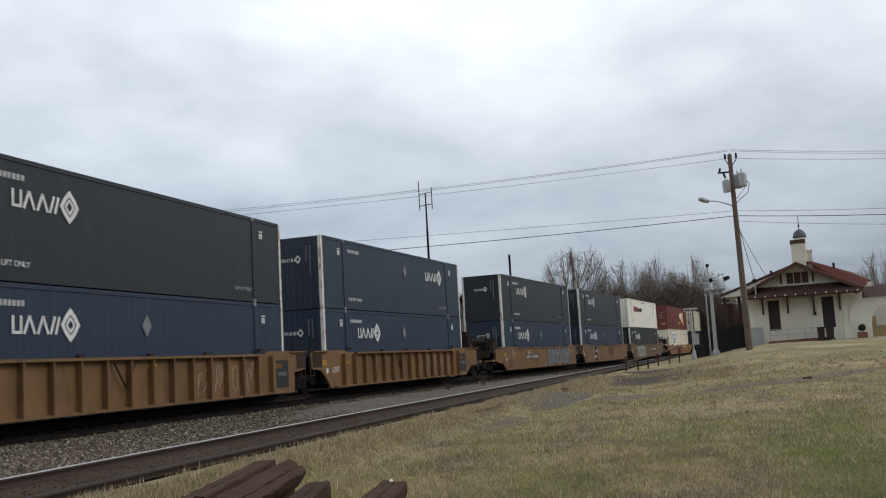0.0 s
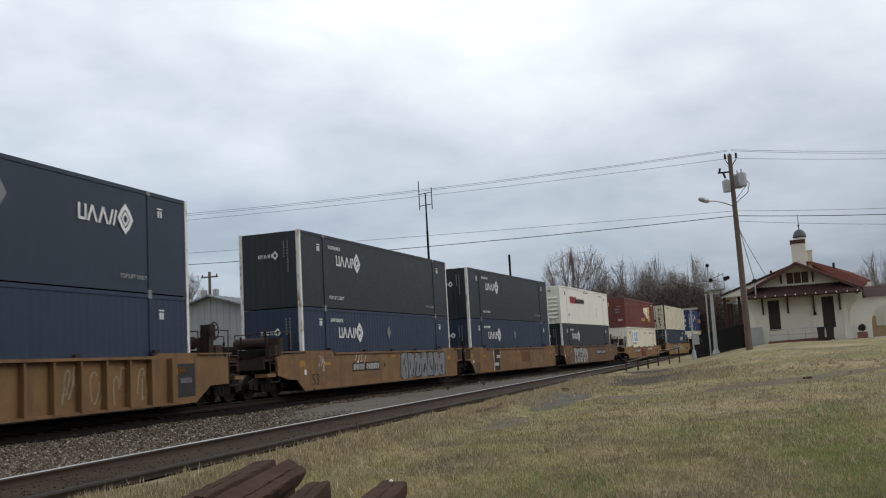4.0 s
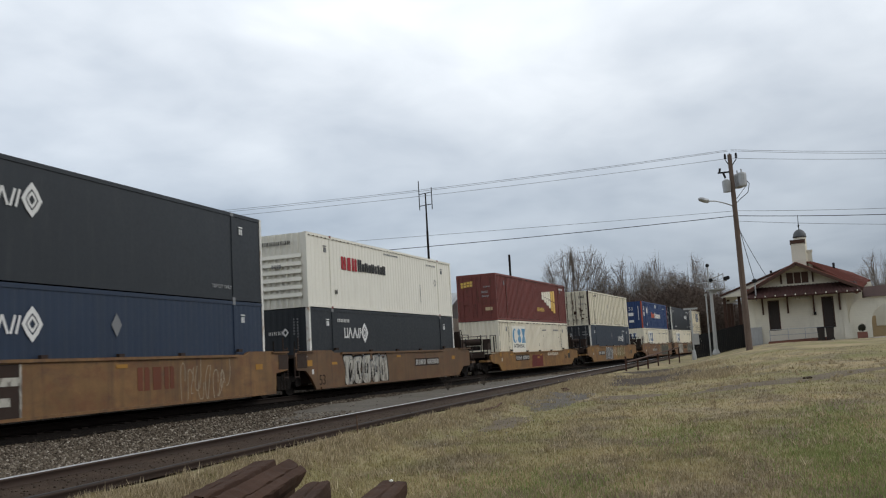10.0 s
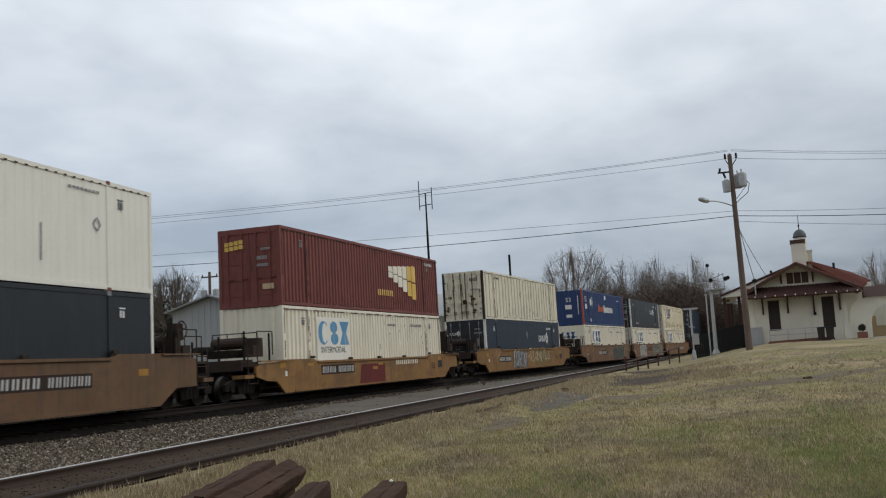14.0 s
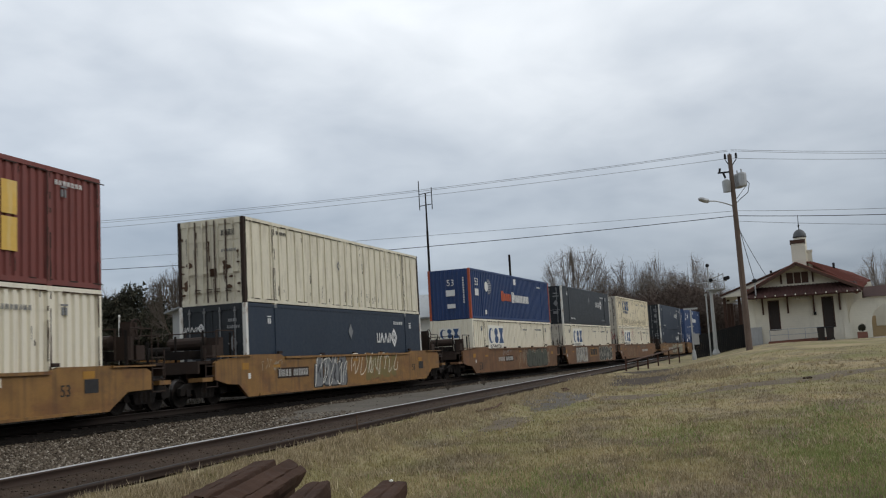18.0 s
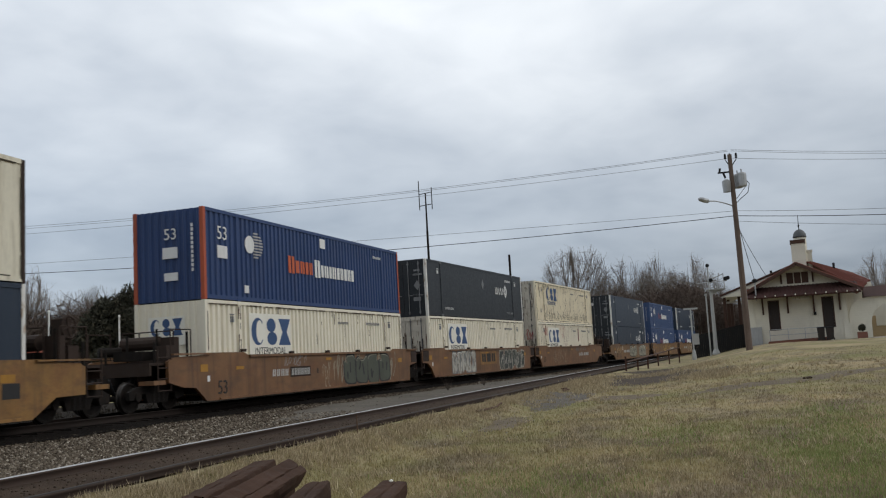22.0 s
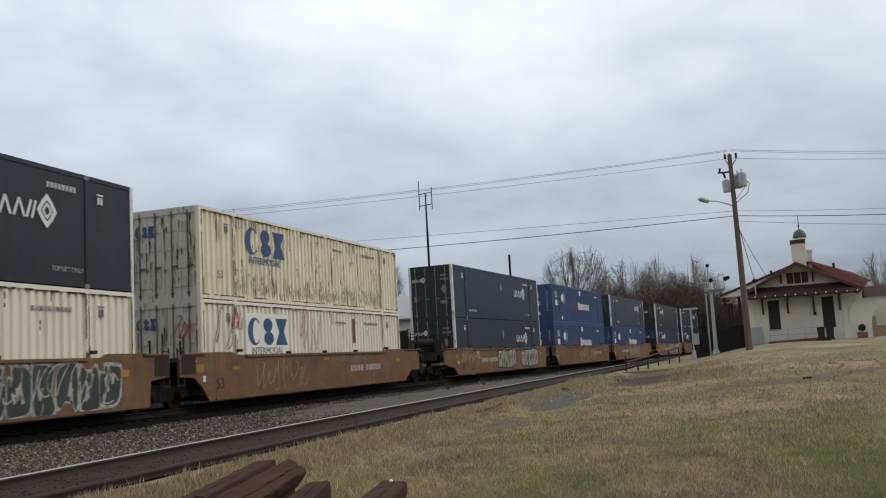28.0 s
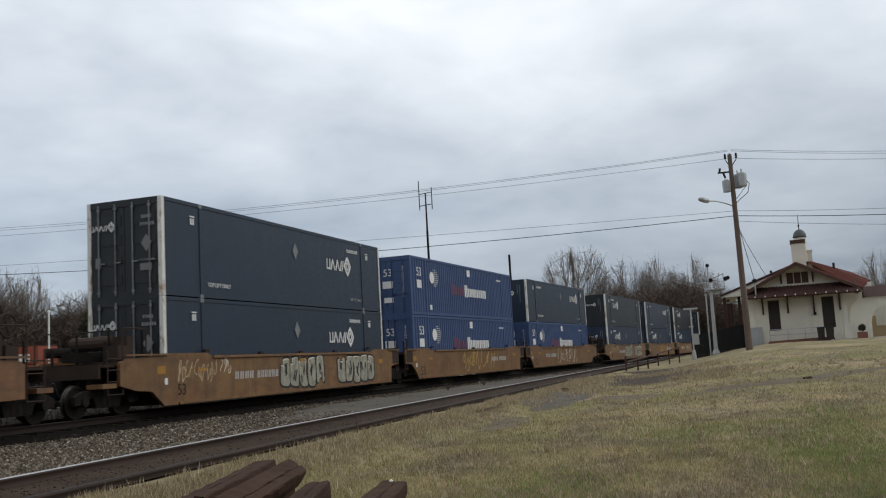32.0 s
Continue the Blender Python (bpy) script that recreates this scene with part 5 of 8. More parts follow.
def well_car(near, far, paint, ribbed=False, label="", extras=None, drop=0.0):
    root = thing("well_car", label, "rail car", "well cars of the train")
    pts = sill_outline(near, far, drop)
    lip = 0.19 if ribbed else 0.07
    for s in (-1, 1):
        bm = B()
        prism(bm, pts, s * (SILL_Y - 0.10), s * SILL_Y)
        sill = part("side_sill", bm, M[paint], root, bevel=0.008)
        bm = B()
        box(bm, 2.2, LEN - 2.2, min(s * SILL_Y, s * (SILL_Y + lip)), max(s * SILL_Y, s * (SILL_Y + lip)), 1.45 - drop, 1.525 - drop)
        part("sill_flange", bm, M[paint], sill, bevel=0.01)
        bm = B()
        box(bm, 0.4, LEN - 0.4, min(s * SILL_Y, s * (SILL_Y + lip * 0.7)), max(s * SILL_Y, s * (SILL_Y + lip * 0.7)), 0.165, 0.235)
        part("sill_flange", bm, M[paint], sill, bevel=0.01)
        if ribbed:
            rb = B()
            prism(rb, [(-0.03, 0.21), (0.03, 0.21), (0.03, 1.46), (-0.03, 1.46)], 0, s * 0.17)
            rme = mesh_of("rib", rb, M[paint])
            x = 1.12
            while x < LEN - 0.6:
                share("rib", rme, sill, Matrix.Translation((x, s * SILL_Y, 0)))
                x += 0.97
        # hold-down lugs along the top
        lb = B()
        box(lb, -0.11, 0.11, -0.05, 0.05, 0, 0.09)
        lme = mesh_of("lug", lb, M["steel_brown"], bevel=0.015)
        for x in (1.95, 5.2, 8.07, 10.9, LEN - 1.95):
            share("lug", lme, sill, Matrix.Translation((x, s * (SILL_Y - 0.05), (1.525 if 2.2 < x < LEN - 2.2 else 1.62) - drop)))
    for x in np.linspace(0.4, LEN - 0.4, 7):
        bm = B()
        box(bm, x - 0.12, x + 0.12, -SILL_Y + 0.1, SILL_Y - 0.1, 0.165, 0.24)
        part("cross_bearer", bm, M["steel_brown"], root)
    for e, kind, sgn in ((0.0, near, -1), (LEN, far, 1)):
        def X(u):
            return e + sgn * u
        reach = 2.1 if kind == "coupler" else 1.4
        bm = B()
        box(bm, *sorted((X(0.06), X(0.18))), -SILL_Y + 0.1, SILL_Y - 0.1, 0.4, 1.5 - drop)
        box(bm, *sorted((X(0.18), X(reach))), -0.36, 0.36, 0.85, 1.3)
        part("end_frame", bm, M["steel_brown"], root, bevel=0.02)
        bm = B()
        box(bm, *sorted((X(0.1), X(reach - 0.15))), -SILL_Y + 0.1, SILL_Y - 0.1, 1.36 - drop, 1.42 - drop)
        part("end_platform", bm, M["steel_brown"], root)
        for s in (-1, 1):
            bm = B()
            x0, x1 = sorted((X(0.1), X(reach - 0.1)))
            box(bm, x0, x1, min(s * (SILL_Y - 0.02), s * (SILL_Y + 0.08)), max(s * (SILL_Y - 0.02), s * (SILL_Y + 0.08)), 1.555 - drop, 1.6 - drop)
            part("walkway_edge", bm, M[paint], root)
        if kind == "coupler":
            bm = B()
            box(bm, *sorted((X(2.05), X(3.3))), -0.13, 0.13, 0.78, 1.0)
            box(bm, *sorted((X(3.25), X(3.62))), -0.2, 0.16, 0.72, 1.06)
            part("coupler", bm, M["steel_dark"], root, bevel=0.03)
            bm = B()
            box(bm, *sorted((X(2.1), X(2.75))), -1.3, 1.3, 1.28, 1.36)
            box(bm, *sorted((X(2.72), X(2.8))), -1.3, 1.3, 1.0, 1.36)
            part("crossover_step", bm, M["steel_brown"], root)
            bm = B()
            box(bm, *sorted((X(2.3), X(2.85))), -SILL_Y, -SILL_Y + 0.5, 0.74, 0.86)
            part("side_step", bm, M[paint], root, bevel=0.01)
            for s in (-1, 1):
                bm = B()
                yy = s * (SILL_Y - 0.04)
                for u in (1.0, 2.0, 2.6):
                    tube(bm, (X(u), yy, 0.55 if u > 1.5 else 1.5), (X(u), yy, 2.3 if u < 2.3 else 1.75), 0.02, n=6)
                tube(bm, (X(1.0), yy, 2.3), (X(2.0), yy, 2.3), 0.02, n=6)
                for z in (0.57, 0.9, 1.2, 1.5):
                    tube(bm, (X(2.0), yy, z), (X(2.6), yy, z), 0.018, n=6)
                part("ladder", bm, M["steel_brown"], root)
            bm = B()
            for yy in (-0.9, -0.3, 0.3, 0.9):
                tube(bm, (X(1.1), yy, 1.46), (X(1.1), yy, 2.3), 0.02, n=6)
            tube(bm, (X(1.1), -0.9, 2.3), (X(1.1), 0.9, 2.3), 0.02, n=6)
            part("end_railing", bm, M["steel_brown"], root)
            bm = B()
            box(bm, *sorted((X(1.2), X(2.05))), -0.5, 0.5, 1.46, 1.72)
            tube(bm, (X(1.7), 0.5, 1.75), (X(2.2), 0.9, 1.75), 0.14, n=10)
            part("brake_gear", bm, M["steel_dark"], root, bevel=0.02)
            bm = B()
            box(bm, *sorted((X(1.25), X(1.5))), -1.2, -0.75, 1.46, 2.1)
            box(bm, *sorted((X(1.55), X(1.95))), -1.25, -0.9, 1.46, 1.85)
            tube(bm, (X(1.35), -0.6, 1.95), (X(1.35), 0.7, 1.95), 0.2, n=12)
            part("air_reservoir", bm, M["steel_brown"], root, bevel=0.015)
            for u, yy, zt in ((1.0, -1.3, 2.25), (1.62, -0.7, 2.35), (2.3, -1.1, 1.95), (2.5, 0.4, 1.8), (1.8, 0.2, 2.2)):
                bm = B()
                tube(bm, (X(u), yy, 1.3), (X(u), yy, zt), 0.035, n=6)
                part("brake_rod", bm, M["steel_dark"], root)
            bm = B()
            for i in range(7):
                a = i / 6
                p = (X(2.6 + 0.9 * a), -0.5, 0.95 - 0.55 * math.sin(math.pi * a))
                if i:
                    tube(bm, q, p, 0.03, n=6)
                q = p
            part("air_hose", bm, M["black_paint"], root)
            if sgn > 0:
                bm = B()
                cx, cz = X(1.9), 2.32
                ring = [(cx + 0.27 * math.cos(a), -1.0, cz + 0.27 * math.sin(a)) for a in np.linspace(0, 2 * math.pi, 17)]
                for p, q in zip(ring, ring[1:]):
                    tube(bm, p, q, 0.022, n=6)
                for a in (0.3, 1.87, 3.44, 5.0):
                    tube(bm, (cx, -0.97, cz), (cx + 0.27 * math.cos(a), -1.0, cz + 0.27 * math.sin(a)), 0.016, n=5)
                box(bm, cx - 0.16, cx + 0.16, -0.95, -0.6, cz - 0.3, cz + 0.2)
                tube(bm, (cx, -0.8, 1.4), (cx, -0.8, cz), 0.05, n=6)
                part("hand_brake", bm, M["steel_brown"], root)
            add_truck(root, X(2.15))
        else:
            bm = B()
            box(bm, *sorted((X(1.3), X(1.66))), -0.42, 0.42, 0.75, 1.32)
            part("joint_casting", bm, M["steel_dark"], root, bevel=0.02)
            bm = B()
            yy = -SILL_Y + 0.06
            for u in (1.12, 1.42):
                tube(bm, (X(u), yy, 0.62), (X(u), yy, 2.1 if u < 1.3 else 1.75), 0.024, n=6)
            for z in (0.68, 1.0, 1.32, 1.66):
                tube(bm, (X(1.12), yy, z), (X(1.42), yy, z), 0.02, n=6)
            part("grab_iron", bm, M["steel_brown"], root)
            for s in (-1, 1):
                bm = B()
                y0, y1 = sorted((s * (SILL_Y + 0.002), s * (SILL_Y + 0.012)))
                box(bm, *sorted((X(0.62), X(1.34))), y0, y1, 0.98, 1.5)
                part("end_plate", bm, M["steel_brown"], root)
            for u, yy in ((0.9, -1.15), (0.5, 1.0)):
                bm = B()
                tube(bm, (X(u), yy, 1.46), (X(u), yy, 1.98), 0.03, n=6)
                part("hose_post", bm, M["steel_dark"], root)
            if sgn < 0:
                add_truck(root, X(1.66))
    # plates and reflectors on the visible side
    y = -SILL_Y - 0.001
    plate(root, "reflector", "mark_yellow", 1.4, 1.86, 1.06, 1.16, y)
    plate(root, "reflector", "mark_yellow", 7.8, 8.26, 1.24 - drop, 1.34 - drop, y - 0.012)
    plate(root, "reflector", "mark_yellow", LEN - 1.0, LEN - 0.55, 1.02, 1.2, y)
    plate(root, "reflector", "mark_yellow", -0.58, -0.2, 1.04, 1.26, y)
    plate(root, "data_plate", "mark_white", -0.24, -0.1, 0.74, 0.92, y)
    if extras:
        extras(root, y)
    return root


def sill_text(root, y, x, text, size, mat, z):
    return lettering("stencil", text, mat, size, root, Matrix.Translation((x, y - 0.004, z)) @ Matrix.Rotation(radians(90), 4, "X"))


def ID(root, y, x, z=0.8, back=True, w=2.6):
    """Car number: plain bars, on a darker strip where the car has one."""
    if back:
        plate(root, "number_panel", "steel_brown", x - 0.1, x + w + 0.1, z - 0.06, z + 0.3, y, 0.003)
    blocks(root, "number_mark", "mark_number", x, x + 0.4 * w, z, z + 0.24, 4, y - 0.005, gap=0.34, slant=0.1)
    blocks(root, "number_mark", "mark_number", x + 0.5 * w, x + w, z, z + 0.24, 6, y - 0.005, gap=0.34, slant=0.1)


def ex2(root, y):
    sill_text(root, y, 0.3, "53", 0.6, "mark_black", 0.34)
    ID(root, y, 3.9, 0.8, w=2.5)
    sill_text(root, y, 6.95, "A", 0.3, "mark_black", 0.84)
    scribble(root, "spray_tag", "mark_white", 0.9, 1.35, 0.85, 1.4, y - 0.006, 1, 2, 0.03)
    scribble(root, "spray_tag", "cream", 4.0, 5.1, 1.08, 1.42, y - 0.006, 2, 4, 0.035)
    tag_fill(root, "spray_fill", "spray_grey", 8.9, 14.7, 0.2, 1.46, y - 0.004, 5, 7, "silver grey sprayed bubbles with dark outlines", shine="mark_pale")


def ex3(root, y):
    sill_text(root, y, 0.25, "53", 0.6, "mark_black", 0.3)
    bm = B()
    for q in ((3.2, 3.36, 0.2, 1.42), (4.38, 4.45, 0.2, 1.42), (3.75, 4.38, 0.94, 1.13), (3.36, 4.1, 0.5, 0.69)):
        box(bm, q[0], q[1], y - 0.008, y, q[2], q[3])
    part("spray_fill", bm, M["spray_cream"], root, "cream sprayed blocks")
    bm = B()
    box(bm, 3.3, 4.4, y - 0.004, y, 0.2, 1.42)
    part("spray_fill", bm, M["steel_brown"], root)
    word_shapes(root, "mark_rust", 8.7, 10.4, 0.62, 1.24, 3, y - 0.002, seed=9)
    scribble(root, "spray_tag", "mark_faded", 10.7, 13.5, 0.25, 1.42, y - 0.006, 9, 7, 0.05)


def ex4(root, y):
    sill_text(root, y, 0.3, "53", 0.55, "steel_brown", 0.32)
    sill_text(root, y, -1.12, "125T", 0.26, "mark_white", 1.22)
    tag_fill(root, "spray_fill", "spray_cream", 2.4, 6.75, 0.2, 1.46, y - 0.004, 12, 5, "cream sprayed bubbles with dark outlines", edge="steel_dark", shine="mark_grey")
    scribble(root, "spray_tag", "mark_grey", 2.5, 6.6, 0.25, 1.4, y - 0.012, 22, 5, 0.07)
    ID(root, y, 10.1, 0.85, w=3.0)


def ex5(root, y):
    bm = B()
    box(bm, 6.2, 8.5, y - 0.006, y, 0.22, 1.02)
    prism(bm, [(5.9, 0.22), (6.2, 0.22), (6.2, 1.02), (6.05, 0.95)], y - 0.006, y)
    part("red_patch", bm, M["dark_red"], root, "dark red painted patch", bevel=0.002)
    plate(root, "reflector", "mark_yellow", 7.2, 7.7, 0.78, 0.9, y - 0.006)
    ID(root, y, 2.6, 0.76, w=2.7)
    blocks(root, "word_mark", "cream", 9.8, 12.4, 0.92, 1.12, 6, y)
    sill_text(root, y, 14.3, "53", 0.4, "mark_black", 0.62)
    plate(root, "data_panel", "mark_black", 15.2, 15.75, 0.66, 1.0, y)


def ex6(root, y):
    ID(root, y, 1.75, 0.74, w=2.1)
    scribble(root, "spray_tag", "mark_faded", 0.65, 2.0, 0.98, 1.36, y - 0.006, 31, 4, 0.04)
    tag_fill(root, "spray_fill", "spray_grey", 4.4, 7.15, 0.2, 1.44, y - 0.004, 32, 4, "dark grey sprayed bubbles with white edges", shine="white_box")
    scribble(root, "spray_tag", "white_box", 4.4, 7.2, 0.2, 1.44, y - 0.012, 34, 4, 0.055)
    tag_fill(root, "spray_fill", "spray_olive", 9.0, 12.4, 0.3, 1.42, y - 0.003, 35, 5, "olive sprayed shapes with pale strokes", edge="ochre_yellow")
    scribble(root, "spray_tag", "cream", 7.6, 12.5, 0.55, 1.46, y - 0.010, 36, 7, 0.06)
    sill_text(root, y, 14.3, "53", 0.4, "mark_black", 0.62)
    plate(root, "data_panel", "mark_black", 15.2, 15.75, 0.66, 1.0, y)


def ex7(root, y):
    sill_text(root, y, 0.3, "53", 0.6, "mark_black", 0.34)
    ID(root, y, 3.7, 0.76, back=False, w=2.7)
    plate(root, "number_panel", "steel_brown", 4.95, 6.5, 0.7, 1.06, y, 0.003)
    sill_text(root, y, 7.0, "B", 0.28, "mark_black", 0.78)
    scribble(root, "spray_tag", "mark_pale", 4.5, 6.2, 1.1, 1.42, y - 0.008, 41, 5, 0.035)
    scribble(root, "spray_tag", "mark_faded", 7.5, 8.7, 0.25, 1.2, y - 0.006, 45, 4, 0.05)
    scribble(root, "spray_tag", "spray_pale", 8.8, 14.8, 0.2, 1.48, y - 0.003, 43, 14, 0.07)
    tag_fill(root, "spray_fill", "spray_teal", 9.35, 14.1, 0.2, 1.46, y - 0.006, 42, 4, "grey green sprayed bubbles with dark outlines", shine="spray_pale")


def ex8(root, y):
    tag_fill(root, "spray_fill", "spray_cream", 2.5, 6.1, 0.2, 1.46, y - 0.004, 51, 5, "pale grey sprayed shapes", edge="spray_grey", shine="white_box")
    plate(root, "logo_panel", "ochre_yellow", 6.9, 9.7, 0.62, 1.36, y)
    word_shapes(root, "mark_black", 7.15, 9.45, 0.76, 1.24, 3, y - 0.006, seed=8)
    tag_fill(root, "spray_fill", "spray_dark", 10.3, 15.2, 0.22, 1.44, y - 0.004, 53, 6, "dark grey green sprayed shapes with cream outlines", edge="spray_cream", shine="spray_pale")
    scribble(root, "spray_tag", "spray_cream", 10.3, 15.2, 0.22, 1.44, y - 0.012, 54, 7, 0.06)


def ex9(root, y):
    sill_text(root, y, 0.45, "53", 0.48, "mark_black", 0.5)
    sill_text(root, y, -1.1, "125T", 0.26, "mark_white", 1.2)
    scribble(root, "spray_tag", "mark_faded", 2.9, 6.5, 0.3, 1.4, y - 0.006, 61, 7, 0.05)
    ID(root, y, 10.25, 0.76, back=False, w=3.0)
    scribble(root, "spray_tag", "mark_grey", 9.2, 12.4, 1.15, 1.44, y - 0.006, 62, 7, 0.06)


def ex10(root, y):
    ID(root, y, 3.45, 0.76, back=False, w=2.75)
    sill_text(root, y, 0.35, "53", 0.45, "steel_brown", 0.42)
    scribble(root, "spray_tag", "tan_stucco", 0.4, 2.4, 0.75, 1.4, y - 0.006, 71, 7, 0.05)
    scribble(root, "spray_tag", "cream", 2.6, 3.2, 0.95, 1.42, y - 0.006, 72, 3, 0.05)
    for a, b, k in ((6.4, 9.8, 75), (11.0, 14.6, 79)):
        tag_fill(root, "spray_fill", "spray_pale", a, b, 0.3, 1.44, y - 0.004, k, 5, "pale yellowish sprayed bubbles", shine="cream")


def ex_plain(seed):
    def f(root, y):
        sill_text(root, y, 0.3, "53", 0.6, "mark_black", 0.34)
        scribble(root, "spray_tag", "mark_gold" if seed % 2 else "cream", 6.0, 11.5, 0.35, 1.4, y - 0.006, seed, 9, 0.06)
        ID(root, y, 3.0 if seed % 3 else 11.0, 0.8, back=False)
    return f


def ex_ribbed(seed):
    def f(root, y):
        for i in range(4):
            scribble(root, "spray_tag", "mark_faded", 10.3 + i * 0.96, 11.0 + i * 0.96, 0.32, 1.3, y - 0.003, seed + i, 2, 0.06)
        plate(root, "data_panel", "mark_black", 15.2, 16.1, 0.35, 1.3, y)
        blocks(root, "note_mark", "mark_grey", 15.35, 15.9, 0.75, 0.9, 5, y - 0.005)
        bm = B()
        tube(bm, (6.3, y - 0.1, 1.36), (6.72, y - 0.14, 0.72), 0.025, n=6)
        tube(bm, (6.72, y - 0.14, 0.72), (7.2, y - 0.1, 1.38), 0.012, n=6)
        part("hanging_strap", bm, M["steel_dark"], root, "dark loose strap hanging on the sill")
        sill_text(root, y - 0.006, 0.2, "125T", 0.32, "mark_white", 0.75)
    return f


def umax(body, near, logo, placard, low=True, num=2.4):
    what = {"umax_black": "charcoal", "umax_navy": "navy blue", "umax_slate": "dark slate blue"}[body]
    return container(body, "white_trim", near, 0.29 if body == "umax_navy" else 0.27, {"umax_navy": 0.005, "umax_slate": 0.003, "umax_black": 0.003}[body],
                     "%s steel container with white corner posts" % what, rods="rod_grey", leaf="umax_black", marks=marks_dark(logo, placard, near, low, num))


BIN = {}
BIN["A_up"] = umax("umax_black", "front", 3.1, None)
BIN["A_lo"] = umax("umax_navy", "front", 3.1, 8.1, low=False)
BIN["A2_up"] = umax("umax_slate", "front", 11.2, 8.5)
BIN["D_lo"] = umax("umax_black", "front", 3.0, None)
BIN["R_lo"] = umax("umax_slate", "doors", 10.8, 8.1, low=False, num=12.7)
BIN["R_up"] = umax("umax_slate", "doors", 10.8, 8.15, num=12.7)
BIN["R2_up"] = umax("umax_black", "doors", 10.8, 8.5, num=12.7)
BIN["xpo"] = container("white_box", "white_box", "front", 0.3, 0.013, "white smooth-sided container with red and black lettering shapes", marks=marks_xpo)
BIN["red"] = container("brick_red", "brick_red", "doors", 0.27, 0.05, "oxide red corrugated container with a gold sail emblem", rods="brick_red", marks=marks_red)
BIN["cream_sky"] = container("cream", "cream", "front", 0.28, 0.07, "cream corrugated container with faded light blue initials", marks=marks_cream(True, "mark_sky"))
BIN["old"] = container("old_white", "steel_brown", "doors", 0.62, 0.014, "yellowed dirty white container with rusted doors", rods="old_white", marks=marks_old)
BIN["blue"] = container("royal", "orange_trim", "front", 0.28, 0.052, "royal blue corrugated container with orange corner posts", marks=marks_blue())
BIN["blue_pale"] = container("royal_pale", "royal_pale", "doors", 0.28, 0.052, "faded blue corrugated container with pale lettering shapes", rods="royal", marks=marks_blue(True))
BIN["cream_lo"] = container("cream", "cream", "front", 0.28, 0.07, "cream corrugated container with large blue initials", marks=marks_cream(True))
BIN["cream_lo2"] = container("cream", "cream", "doors", 0.28, 0.07, "cream corrugated container with blue initials and grey doors", rods="rod_dark", leaf="door_grey", marks=marks_cream(True, end="doors"))
BIN["cream_up"] = container("cream_worn", "cream_worn", "doors", 0.28, 0.07, "rust-streaked cream container with large blue initials", rods="rod_dark", leaf="door_grey", marks=marks_cream(True, end="doors", decal=False, worn=330))
BIN["cream_tag"] = container("cream", "cream_worn", "doors", 0.28, 0.07, "cream container with red graffiti and blue initials", rods="rod_dark", leaf="door_grey", marks=marks_cream(True, graffiti=True, end="doors", patch_x=10.97))

CAR = {}
CAR["ribJJ"] = well_car("joint", "joint", "ochre_ribbed", True, "brown ochre well car with vertical ribs on its sill", ex_ribbed(91))
CAR["ribJC"] = well_car("joint", "coupler", "ochre_ribbed", True, "brown ochre well car with vertical ribs on its sill", ex_ribbed(92))
CAR["2"] = well_car("coupler", "joint", "ochre", label="ochre brown well car with silver graffiti on its sill", extras=ex2)
CAR["3"] = well_car("joint", "joint", "ochre", label="ochre brown well car with pale sprayed blocks", extras=ex3)
CAR["4"] = well_car("joint", "coupler", "ochre_brown", label="ochre brown well car with black and white graffiti", extras=ex4)
CAR["5"] = well_car("coupler", "coupler", "ochre_yellow", label="yellow ochre single well car with a red patch", extras=ex5, drop=0.29)
CAR["6"] = well_car("coupler", "coupler", "ochre_yellow", label="yellow ochre single well car with grey graffiti", extras=ex6, drop=0.09)
CAR["7"] = well_car("coupler", "joint", "ochre_red", label="rusty brown well car with olive graffiti", extras=ex7)
CAR["8"] = well_car("joint", "joint", "ochre_red", label="rusty brown well car with several graffiti panels", extras=ex8)
CAR["9"] = well_car("joint", "coupler", "ochre_red", label="rusty brown well car with faint white scrawls", extras=ex9)
CAR["10"] = well_car("coupler", "joint", "ochre", label="rusty ochre well car with white and yellow graffiti", extras=ex10)
CAR["11"] = well_car("joint", "joint", "ochre", label="rusty ochre well car with faded graffiti", extras=ex_plain(81))
CAR["12"] = well_car("joint", "coupler", "ochre", label="rusty ochre well car with faint scrawls", extras=ex_plain(82))

# where along the track each unit's leading end stands at 9 s, its car, its lower and upper box
UNITS = [(-42.2, "ribJJ", "A_lo", "A_up"), (-22.72, "ribJC", "A_lo", "A2_up"), (0.8, "2", "A_lo", "A_up"), (20.25, "3", "A_lo", "A_up"), (39.82, "4", "D_lo", "xpo"),
         (63.62, "5", "cream_sky", "red"), (87.18, "6", "R_lo", "old"), (111.05, "7", "cream_lo", "blue"), (130.8, "8", "cream_lo2", "R2_up"), (150.3, "9", "cream_tag", "cream_up"),
         (174.05, "10", "R_lo", "R_up"), (193.9, "11", "blue_pale", "blue_pale"), (213.4, "12", "blue_pale", "A2_up"), (237.1, "10", "A_lo", "A_up"), (256.7, "11", "A_lo", "A2_up"), (276.3, "12", "A_lo", "A_up"),
         (300.0, "7", "A_lo", "A_up"), (319.6, "8", "R_lo", "R_up"), (339.2, "9", "A_lo", "A_up")]

# way along the curve, by length
_x = np.arange(-320.0, 520.0, 0.5)
_y = g_main(_x)
_s = np.concatenate([[0], np.cumsum(np.hypot(np.diff(_x), np.diff(_y)))])
_s -= np.interp(0, _x, _s)


def on_track(s):
    x = float(np.interp(s, _s, _x))
    return x, MAIN + float(g_main(x))


